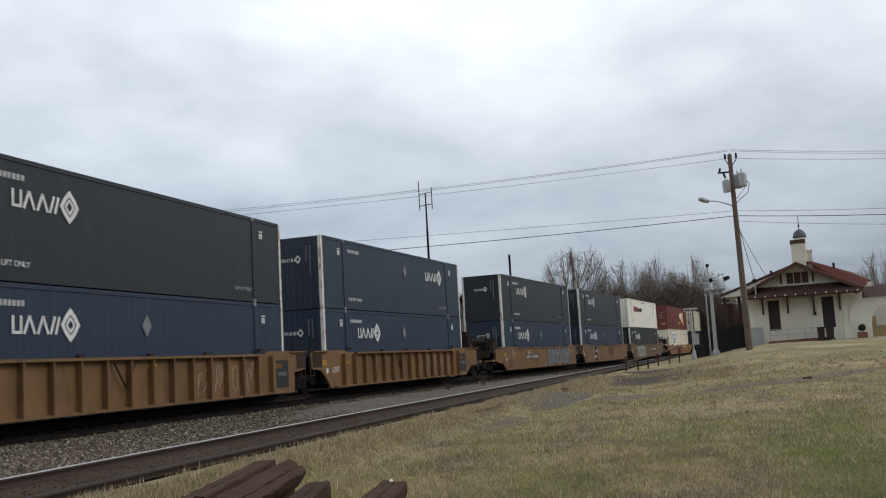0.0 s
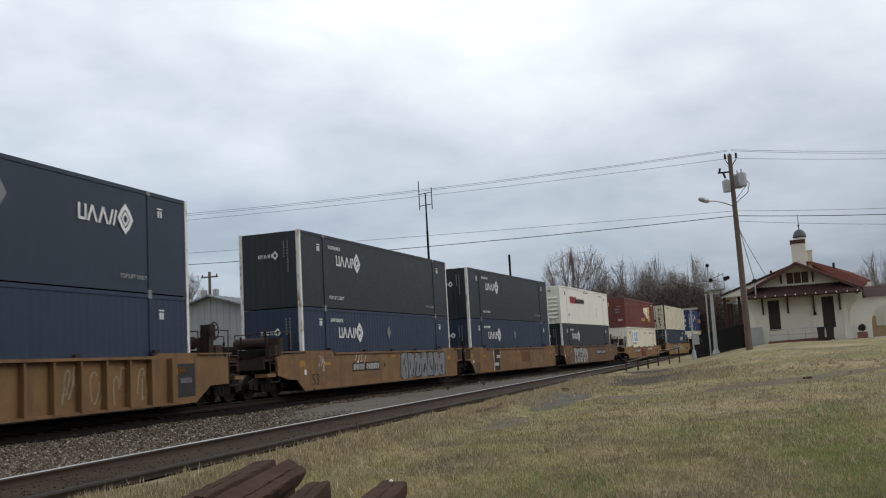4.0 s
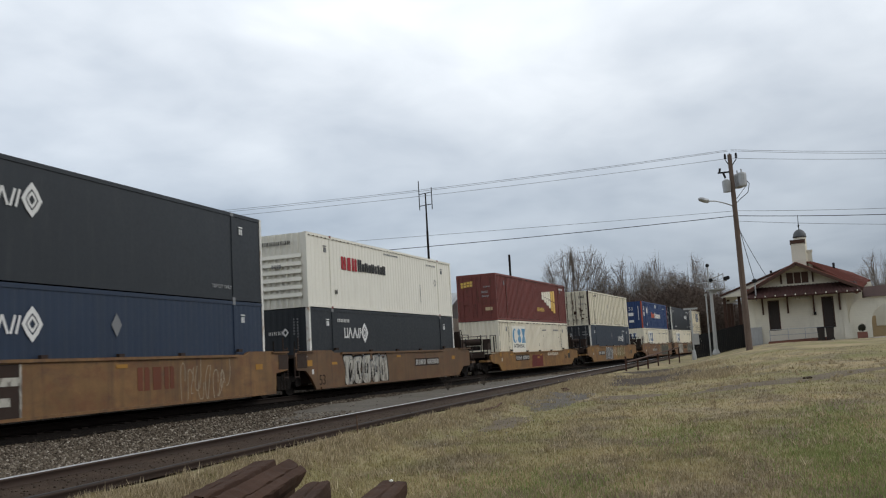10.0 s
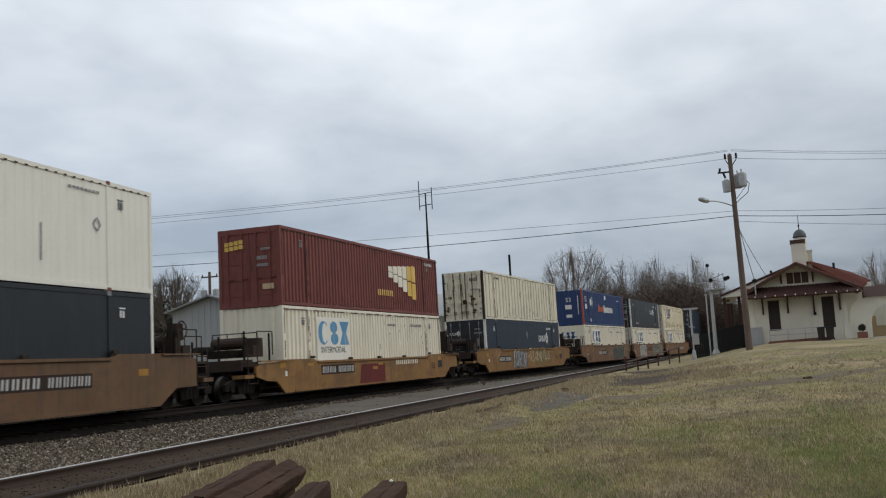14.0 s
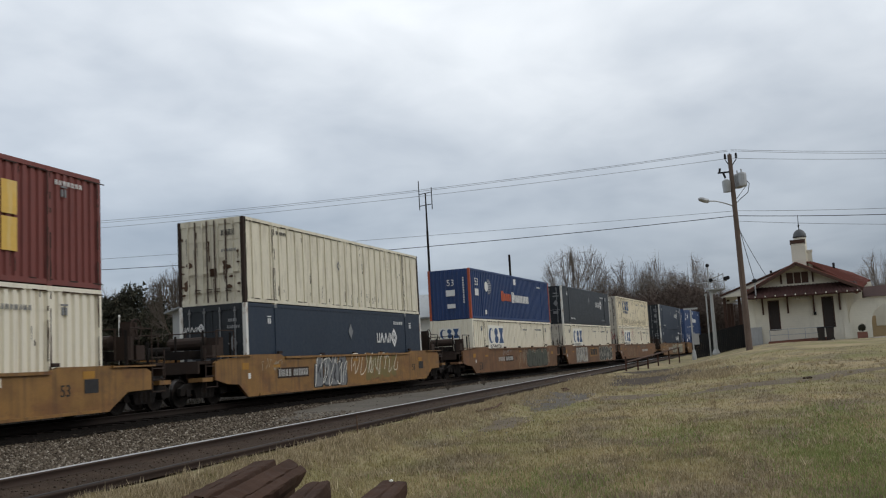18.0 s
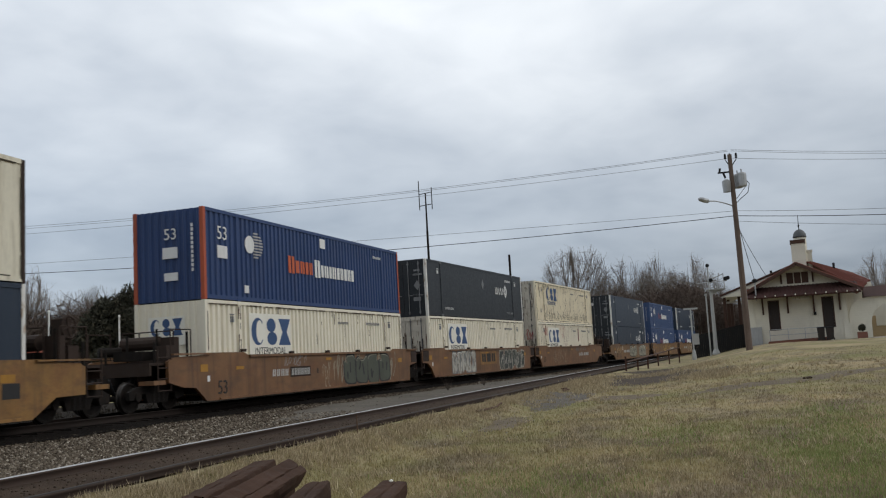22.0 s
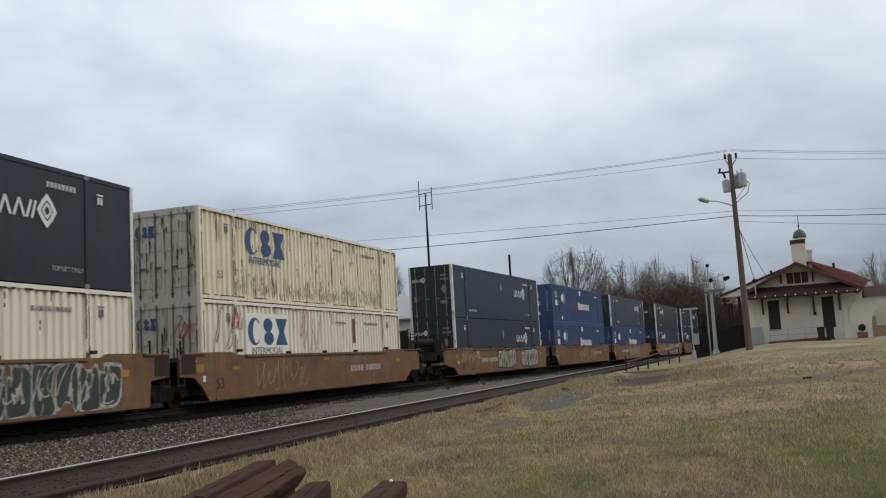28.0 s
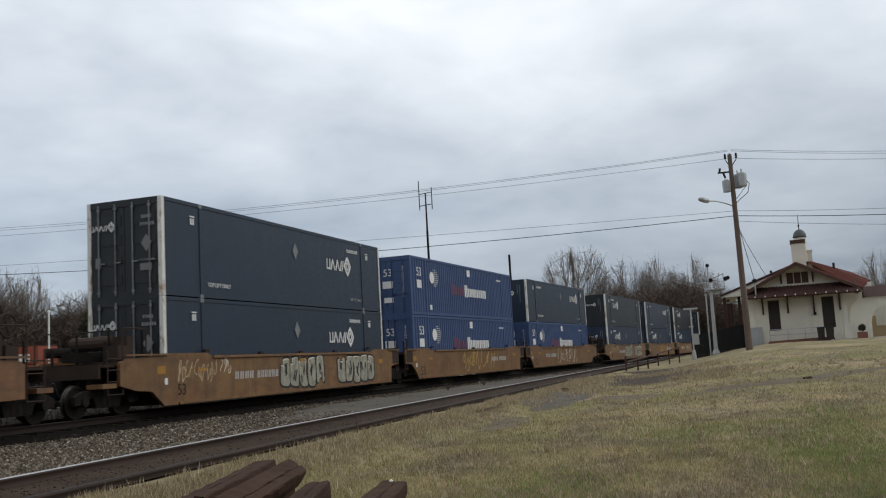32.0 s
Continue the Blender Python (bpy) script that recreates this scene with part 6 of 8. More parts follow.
def travelled(t):
    u = max(0.0, t - 24.0)
    return 6.429 * (t - 9) + 0.0067 * (t - 9) ** 2 - 0.0235 * u * u


def unit_pose(s, z):
    (x0, y0), (x1, y1) = on_track(s), on_track(s + LEN)
    return pose(x0, y0, z, 0, 0, math.degrees(math.atan2(y1 - y0, x1 - x0)))


LOW_Z, UP_Z = 0.355, 3.262
KEYED = []
used = set()


def place(proto, s, z):
    m = unit_pose(s - travelled(0.0), z)
    if proto.name in used:
        ob = copy_thing(proto, m)
    else:
        used.add(proto.name)
        ob = proto
        ob.matrix_basis = m
    KEYED.append((ob, s, z))
    return ob


for s, car, low, up in UNITS:
    place(CAR[car], s, 0.0)
    place(BIN[low], s, LOW_Z)
    place(BIN[up], s, UP_Z)


def motions():
    """The train rolls past; its wheels turn with the way."""
    times = [0.0, 2.0, 4.0, 6.0, 9.0, 12.0, 15.0, 18.0, 21.0, 24.0, 26.0, 28.0, 30.0, 32.0]
    spin = [round(0.1 * i, 1) for i in range(321)]
    for ob, s, z in KEYED:
        walk(ob, [(t, unit_pose(s - travelled(t), z)) for t in times])
        if z == 0.0:
            for bogie in ob.children:
                if not bogie.name.startswith("bogie"):
                    continue
                for w in bogie.children:
                    if w.name.startswith("wheelset"):
                        x = w.matrix_basis.translation.x
                        walk(w, [(t, pose(x, 0, 0.42, 0, -math.degrees((travelled(t) - travelled(0)) / 0.42), 0)) for t in spin])


# ---------- ground cover and small ground things ----------
PATCHES = [(26.8, 3.55, 4.2, 1.1, -2, "asphalt_patch", "asphalt", "grey damp asphalt patch beside the near track"), (38.6, 0.9, 6.4, 3.2, 4, "mud_patch", "mud_dark", "dark bare earth strip in the lawn"),
           (48.5, 0.8, 3.2, 2.2, -3, "mud_patch", "mud_dark", "dark bare earth strip by the guard rail"), (26.3, 1.6, 1.0, 0.9, 0, "mud_patch", "mud", "small bare scrape in the lawn"),
           (28.4, -3.1, 4.3, 0.95, -44, "mud_patch", "mud", "worn muddy path across the lawn"), (19.0, 3.6, 1.6, 0.5, 0, "gravel_patch", "mud", "bare gravelly patch in the grass")]
for k, (cx, cy, rx, ry, a, nm, mt, lb) in enumerate(PATCHES):
    patch(nm, cx, cy, rx, ry, a, M[mt], lb, 0.012, 3 + k)
walk_x = np.arange(66.0, 69.4, 0.4)
tagged(new("station_walk", grid_mesh("station_walk", walk_x, lambda x: -16.0 + 0 * x, lambda x: -10.2 + 0 * x, 14, M["soffit"], 0.03)), "pale concrete walk before the arcade", "walk", kind="structure")
tagged(new("crossing_road", grid_mesh("crossing_road", np.arange(21, 60, 0.5), lambda x: 10.6 + g_side(x) - 2.3 * step01((x - 21) / 9) + 0.15 * np.sin(x * 2.1), lambda x: 10.7 + g_side(x) * step01((28 - x) / 7) + g_main(x) * step01((x - 21) / 7) + 2.3 * step01((x - 21) / 9) + 0.15 * np.sin(x * 1.7), 12, M["asphalt"], 0.045)),
       "pale worn asphalt strip between the two tracks", "road", kind="structure")


def blades(name, n, pick, hgt, wid, mat, label, seed, lean=0.6):
    rs = np.random.RandomState(seed)
    x, y = pick(rs, n)
    z = gz(x, y)
    h = rs.uniform(hgt[0], hgt[1], len(x)) * (0.6 + 0.8 * rs.rand(len(x)))
    w = rs.uniform(wid[0], wid[1], len(x)) * (1 + x / 22.0)
    a, b = rs.uniform(0, 2 * np.pi, len(x)), rs.uniform(0, 2 * np.pi, len(x))
    l = h * rs.uniform(0.1, lean, len(x))
    p0 = np.stack([x - w * np.sin(a), y + w * np.cos(a), z - 0.01], -1)
    p1 = np.stack([x + w * np.sin(a), y - w * np.cos(a), z - 0.01], -1)
    p2 = np.stack([x + l * np.cos(b), y + l * np.sin(b), z + h], -1)
    v = np.stack([p0, p1, p2], 1).reshape(-1, 3)
    return tagged(new(name, raw_mesh(name, v, np.arange(len(v)).reshape(-1, 3), mat)), label, "grass", kind="stuff")


def lawn_pick(rs, n):
    u = rs.rand(n)
    x = 6.5 / (1 - u * (1 - 6.5 / 48.0))
    y = -0.24 * x - 1.0 + rs.rand(n) * (5.4 + 0.24 * x + 1.0)
    k = y < 5.38 + g_side(x) + 0.1 * np.sin(x * 1.9)
    for cx, cy, rx, ry, turn, kind_, mt, _ in PATCHES:
        c, q = math.cos(radians(turn)), math.sin(radians(turn))
        u, v = (x - cx) * c + (y - cy) * q, (y - cy) * c - (x - cx) * q
        d = (u / rx) ** 2 + (v / ry) ** 2
        k &= rs.rand(n) < (np.clip((d - 0.25) + 0.12, 0.45, 1.0) if mt == "mud" else np.clip((d - 0.6) * 2.2 + 0.1, 0.05, 1.0))
    return x[k], y[k]


blades("lawn_grass", 210000, lawn_pick, (0.018, 0.05), (0.004, 0.007), M["grass_blade"], "short patchy winter grass blades", 11)


def green_pick(rs, n):
    spots = ((17.6, -2.7, 1.5, 0.3), (15.0, -2.25, 1.4, 0.3), (12.6, -1.85, 1.3, 0.28), (11.0, -1.6, 1.1, 0.26), (9.4, -1.35, 0.9, 0.24), (13.4, -1.55, 1.2, 0.3), (8.4, -1.2, 0.9, 0.24), (10.8, -1.75, 1.6, 0.25), (10.7, 2.1, 0.7, 0.4), (10.2, 1.4, 0.5, 0.35), (15.2, 0.25, 1.0, 0.3))
    i = rs.randint(0, len(spots), n)
    c = np.array(spots)[i]
    return c[:, 0] + rs.normal(0, 1.15, n) * c[:, 2], c[:, 1] + rs.normal(0, 1.5, n) * c[:, 3]


blades("green_grass", 17000, green_pick, (0.02, 0.06), (0.004, 0.008), M["green_blade"], "fresh green grass patches in the lawn", 14)


def tuft_pick(rs, n):
    c = 900
    cx = 6.5 + 36 * rs.rand(c) ** 1.5
    cy = 5.3 + g_side(cx) - np.abs(rs.normal(0, 0.36, c))
    i = rs.randint(0, c, n)
    return cx[i] + rs.normal(0, 0.07, n), cy[i] + rs.normal(0, 0.07, n)


blades("dry_grass", 34000, tuft_pick, (0.035, 0.10), (0.003, 0.006), M["straw"], "dry straw tufts along the near track", 12, 0.8)


def rough_pick(rs, n):
    humps = np.array(((36.3, -0.9, 0.9, 0.7), (33.5, -0.7, 0.8, 0.5), (36.1, 3.5, 1.6, 0.35), (31.5, 3.2, 1.3, 0.35), (41.5, 1.4, 1.2, 1.2), (46.0, -0.6, 1.5, 0.6)))
    c = humps[rs.randint(0, len(humps), n)]
    return c[:, 0] + rs.normal(0, 1, n) * c[:, 2], c[:, 1] + rs.normal(0, 1, n) * c[:, 3]


blades("rough_grass", 9000, rough_pick, (0.05, 0.16), (0.004, 0.007), M["straw"], "rough dry grass standing round the bare strips", 15, 0.9)


def mid_tufts(rs, n):
    c = 330
    cx = 7 + 30 * rs.rand(c)
    cy = -0.22 * cx + rs.rand(c) * (4.2 + 0.22 * cx)
    i = rs.randint(0, c, n)
    return cx[i] + rs.normal(0, 0.05, n), cy[i] + rs.normal(0, 0.05, n)


blades("grass_tufts", 8000, mid_tufts, (0.05, 0.13), (0.004, 0.007), M["straw"], "taller pale tufts standing in the lawn", 13, 0.9)


def loose_stones(name, n, pick, size, mat, label, seed):
    rs = np.random.RandomState(seed)
    x, y = pick(rs, n)
    n = len(x)
    r = rs.uniform(size[0], size[1], n)
    base = np.array([(1, 0, 0), (0, 1, 0), (-1, 0, 0), (0, -1, 0), (0, 0, 1), (0, 0, -1)], dtype=float)
    jit = rs.uniform(0.55, 1.15, (n, 6, 1))
    ang = rs.uniform(0, 6.28, n)
    c, s = np.cos(ang)[:, None], np.sin(ang)[:, None]
    b = base[None] * jit + rs.uniform(-0.3, 0.3, (n, 6, 3))
    v = np.stack([b[..., 0] * c - b[..., 1] * s, b[..., 0] * s + b[..., 1] * c, b[..., 2] * 0.75], -1) * r[:, None, None]
    v += np.stack([x, y, gz(x, y) + 0.02 + 0.35 * r], -1)[:, None]
    tri = np.array([(0, 1, 4), (1, 2, 4), (2, 3, 4), (3, 0, 4), (1, 0, 5), (2, 1, 5), (3, 2, 5), (0, 3, 5)])
    f = (np.arange(n)[:, None, None] * 6 + tri[None]).reshape(-1, 3)
    return tagged(new(name, raw_mesh(name, v.reshape(-1, 3), f, mat)), label, "stones", kind="stuff")


def bed_pick(rs, n):
    u = rs.rand(n)
    x = 9.0 / (1 - u * (1 - 9.0 / 75.0))
    v = rs.rand(n)
    y = (7.75 + g_side(x)) * (1 - v) + (14.25 + g_main(x)) * v
    k = (rs.rand(n) < np.where(y < 8.7 + g_side(x), 0.3, 1.0)) & ~((x > 26) & (y > 8.3 + g_side(x)) & (y < 13.2 + g_main(x)) & (rs.rand(n) < 0.93))
    return x[k], y[k]


loose_stones("ballast_stones", 56000, bed_pick, (0.02, 0.05), M["stones"], "loose crushed ballast stones in greys and off-whites", 21)


def dirt_pick(rs, n):
    x = 8 + 34 * rs.rand(n) ** 1.6
    y = 5.8 + g_side(x) + 2.1 * rs.rand(n)
    return x, y


loose_stones("track_stones", 1800, dirt_pick, (0.008, 0.022), M["dirt_stone"], "scattered dark stones on the near track bed", 22)


def path_pick(rs, n):
    x = 15 + 18 * rs.rand(n)
    y = 3.4 + rs.normal(0, 0.7, n) - 0.1 * (x - 22)
    return x, y


loose_stones("path_stones", 260, path_pick, (0.010, 0.022), M["path_stone"], "scattered pale pebbles on the bare patch", 23)

# a heap of old sleepers lying in the grass
def old_tie(top, turn=12.0, roll=0.0, ln=2.6, label="weathered dark brown railway sleeper lying on the heap"):
    """top: middle of the far end's upper face; the timber runs from there back along turn; square-cut, with splits and worn edges."""
    rnd = random.Random(int(top[0] * 100) + int(top[1] * 10))
    bm = B()
    n = 16
    rows = []
    prof = [(-0.118, -0.18), (0.118, -0.18), (0.122, -0.09), (0.113, -0.012), (0.098, 0.0), (0.03, 0.004), (0.022, -0.012), (0.012, 0.003), (-0.05, 0.0), (-0.1, 0.0), (-0.114, -0.014), (-0.121, -0.09)]
    k = len(prof)
    for i in range(n + 1):
        end = i in (0, n)
        rows.append([bm.verts.new((ln * i / n + (rnd.uniform(-0.02, 0.02) if end else 0), y * (0.975 if end else 1) + rnd.uniform(-0.006, 0.006), h + rnd.uniform(-0.007, 0.007))) for y, h in prof])
    for p, q in zip(rows, rows[1:]):
        for a in range(k):
            bm.faces.new((p[a], p[(a + 1) % k], q[(a + 1) % k], q[a]))
    bm.faces.new(rows[0][::-1])
    bm.faces.new(rows[-1])
    ob = new("old_sleeper", mesh_of("old_sleeper", bm, M["tie_old"], bevel=0.0))
    ob.matrix_basis = pose(top[0], top[1], top[2], roll, 0, 180 + turn)
    return tagged(ob, label, "railway sleeper", "heap of old sleepers")


old_tie((8.82, 3.80, 0.045), 12, -34, label="tilted dark brown old sleeper on top of the heap")
old_tie((9.0, 4.24, 0.07), 13, 4)
old_tie((8.24, 3.36, -0.055), 14, 3)
old_tie((8.22, 2.62, -0.065), 9, -7, label="split old sleeper lying beside the heap")
old_tie((8.95, 4.02, -0.125), 12, -2)
old_tie((8.9, 4.3, -0.15), 13, -3)
old_tie((8.3, 3.5, -0.235), 13, 0)
old_tie((8.1, 2.75, -0.25), 9, 0)
old_tie((8.7, 3.9, -0.31), 12, 0)
old_tie((8.8, 4.22, -0.335), 12, 0)
bm = B()
bmesh.ops.create_icosphere(bm, subdivisions=1, radius=0.022)
for v in bm.verts:
    v.co.z *= 0.6
o = tagged(new("pale_chip", mesh_of("pale_chip", bm, M["white_box"])), "small white chip lying on a sleeper", "chip")
o.matrix_basis = pose(8.16, 2.63, -0.055)

bm = B()
tube(bm, (20.06, 4.47, float(gz(20.06, 4.47)) + 0.03), (21.6, 4.33, float(gz(21.6, 4.33)) + 0.05), 0.025, n=7)
tube(bm, (21.6, 4.33, float(gz(21.6, 4.33)) + 0.05), (22.0, 4.29, float(gz(22.0, 4.29)) + 0.12), 0.022, n=7)
tagged(new("bent_pipe", mesh_of("bent_pipe", bm, M["rust_plate"])), "rusty bent iron rod lying in the grass", "scrap")
bm = B()
box(bm, -0.35, 0.35, -0.1, 0.1, 0, 0.05)
box(bm, -0.1, 0.25, -0.06, 0.05, 0.05, 0.09)
o = tagged(new("scrap_iron", mesh_of("scrap_iron", bm, M["rust_plate"], bevel=0.01)), "flat rusty scrap iron on the bare ground", "scrap")
o.matrix_basis = pose(30.1, 3.85, float(gz(30.1, 3.85)) + 0.01, 0, 0, -10)
bm = B()
tube(bm, (0, 0, -0.05), (0.02, 0.01, 0.3), 0.011, 0.009, n=6)
o = tagged(new("marker_stake", mesh_of("marker_stake", bm, M["rust_plate"])), "thin rusty stake beside the near rail", "stake")
o.matrix_basis = pose(14.12, 5.06, float(gz(14.12, 5.06)))
rnd = random.Random(9)
for k, (x, y) in enumerate(((44.6, 11.2), (40.0, 11.6))):
    bm = B()
    for i in range(26):
        a, l = rnd.uniform(0, 6.28), rnd.uniform(0.25, 0.7)
        tube(bm, (0, 0, 0), (l * 0.5 * math.cos(a), l * 0.5 * math.sin(a), l), 0.006, 0.002, n=3)
    o = tagged(new("dead_weed", mesh_of("dead_weed", bm, M["bark"])), "dry leafless weed in the ballast", "weed", "weeds in the ballast", kind="stuff")
    o.matrix_basis = pose(x, y + float(g_side(x)), float(gz(x, y + float(g_side(x)))))

# dark clod in the lawn
bm = B()
bmesh.ops.create_icosphere(bm, subdivisions=2, radius=0.16)
for v in bm.verts:
    v.co *= 0.7 + 0.5 * noise.noise(v.co * 9)
    v.co.z *= 0.4
o = tagged(new("dirt_clod", mesh_of("dirt_clod", bm, M["dirt_dark"])), "dark clod of earth in the grass", "clod")
o.matrix_basis = pose(28.4, -3.27, float(gz(28.4, -3.27)) + 0.03)

# low timber guard rail by the crossing
rail = thing("guard_rail", "low rusty brown guard rail on short posts", "railing")
posts = [(49.9, 3.05), (53.0, 2.6), (56.0, 2.17), (60.0, 1.7), (64.5, 1.1), (69.0, 0.48)]
for k, (x, y) in enumerate(posts):
    z = float(gz(x, y))
    bm = B()
    box(bm, x - 0.045, x + 0.045, y - 0.045, y + 0.045, min(z, 0.3) - 0.1, 0.66 if k == 0 else 0.36 + 0.031 * (x - 49.9))
    part("post", bm, M["brown_wood"], rail, bevel=0.01)
for (x0, y0), (x1, y1) in zip(posts, posts[1:]):
    bm = B()
    tube(bm, (x0, y0 - 0.06, 0.37 + 0.031 * (x0 - 49.9)), (x1, y1 - 0.06, 0.37 + 0.031 * (x1 - 49.9)), 0.045, n=6)
    part("rail_beam", bm, M["brown_wood"], rail)

# ---------- crossing signals ----------
def crossing_post(x, y, z):
    root = thing("crossing_post", "silver crossing post with a crossarm and a grey relay box", "railway signal", at=pose(x, y, z))
    bm = B()
    tube(bm, (0, 0, 0), (0, 0, 3.55), 0.06, n=10)
    part("mast", bm, M["grey_paint"], root)
    bm = B()
    lathe(bm, [(0.16, 0), (0.16, 0.25), (0.12, 0.55), (0.08, 0.7)], n=12)
    part("base_casting", bm, M["grey_paint"], root)
    bm = B()
    box(bm, -0.05, 0.05, -0.48, 0.48, 3.48, 3.6)
    part("crossarm", bm, M["grey_paint"], root, bevel=0.01)
    bm = B()
    box(bm, -0.2, 0.2, -0.42, -0.02, 1.05, 1.75)
    box(bm, -0.22, 0.22, -0.44, 0.0, 1.75, 1.8)
    part("relay_box", bm, M["grey_paint"], root, bevel=0.015)
    bm = B()
    tube(bm, (0, -0.12, 2.3), (0, 0.2, 2.3), 0.03, n=8)
    part("bracket", bm, M["grey_paint"], root)
    return root


crossing_post(68.0, -0.55, float(gz(68, -0.55)))


def signal_mast(x, y, z):
    root = thing("signal_mast", "tall grey railway signal mast with lamp heads on brackets", "railway signal", at=pose(x, y, z))
    bm = B()
    tube(bm, (0, 0, 0), (0, 0, 4.7), 0.15, 0.11, 12)
    lathe(bm, [(0.28, 0), (0.28, 0.12), (0.16, 0.4)], n=12)
    part("mast", bm, M["grey_paint"], root)
    bm = B()
    tube(bm, (0, 0.1, 4.6), (0, 0.1, 6.45), 0.06, n=8)
    part("upper_mast", bm, M["grey_paint"], root)
    bm = B()
    bmesh.ops.create_uvsphere(bm, u_segments=12, v_segments=8, radius=0.14)
    bmesh.ops.translate(bm, verts=bm.verts, vec=(0, 0.1, 6.55))
    part("bell", bm, M["black_paint"], root)
    bm = B()
    box(bm, -0.35, 0.35, -1.0, 0.35, 4.72, 4.78)
    prism(bm, [(-0.95, 4.72), (0.1, 4.72), (0.1, 4.3)], -0.04, 0.04, "x")
    part("bracket_platform", bm, M["grey_paint"], root)
    for yy, zz, sgn in ((-0.05, 5.45, -1), (-1.1, 5.5, -1), (-1.28, 5.55, 1)):
        bm = B()
        lathe(bm, [(0.15, 0), (0.15, 0.05), (0.09, 0.09)], (0.05 * sgn, yy, zz), 14, "x")
        tube(bm, (0.0, yy, zz), (sgn * 0.3, yy, zz), 0.11, 0.12, 10)
        part("lamp_head", bm, M["black_paint"], root)
    bm = B()
    tube(bm, (0, 0.95, 5.28), (0, -1.2, 5.35), 0.035, n=6)
    tube(bm, (0, -0.45, 4.75), (0, -0.65, 5.95), 0.035, n=5)
    tube(bm, (0, -1.0, 4.75), (0, -0.95, 5.9), 0.035, n=5)
    tube(bm, (0, -0.65, 5.75), (0, -0.95, 5.85), 0.035, n=5)
    tube(bm, (0, 0.1, 5.55), (0, -0.6, 5.7), 0.035, n=5)
    part("bracket_frame", bm, M["grey_paint"], root)
    return root


signal_mast(72.0, -2.15, float(gz(72, -2.15)))
bm = B()
tube(bm, (0, 0, -0.1), (0, 0, 4.5), 0.055, n=8)
box(bm, -0.08, 0.08, -0.1, 0.1, 4.45, 4.6)
o = tagged(new("slim_pole", mesh_of("slim_pole", bm, M["grey_paint"])), "slim grey steel pole beside the signal mast", "pole")
o.matrix_basis = pose(72.6, -1.78, float(gz(72.6, -1.78)))

# black slatted fence behind the signals, each board its own
def black_fence(pts, h, name_label):
    root = thing("board_fence", name_label, "fence")
    bd = B()
    box(bd, -0.012, 0.012, -0.068, 0.068, 0, 1)
    me = mesh_of("board", bd, M["black_paint"])
    for (x0, y0), (x1, y1) in zip(pts, pts[1:]):
        d = math.hypot(x1 - x0, y1 - y0)
        n = int(d / 0.14)
        a = math.degrees(math.atan2(y1 - y0, x1 - x0)) - 90
        for i in range(n):
            t = (i + 0.5) / n
            x, y = x0 + (x1 - x0) * t, y0 + (y1 - y0) * t
            share("board", me, root, pose(x, y, float(gz(x, y)) + 0.03, 0, 0, a) @ Matrix.Diagonal((1, 1, h, 1)))
        bm = B()
        for z in (0.35, h - 0.25):
            tube(bm, (x0 + 0.05, y0, float(gz(x0, y0)) + z), (x1 + 0.05, y1, float(gz(x1, y1)) + z), 0.04, n=4)
        part("fence_rail", bm, M["black_paint"], root)
    return root


black_fence([(75.0, -0.5), (75.3, -4.75)], 1.75, "black close-boarded fence beside the platform")

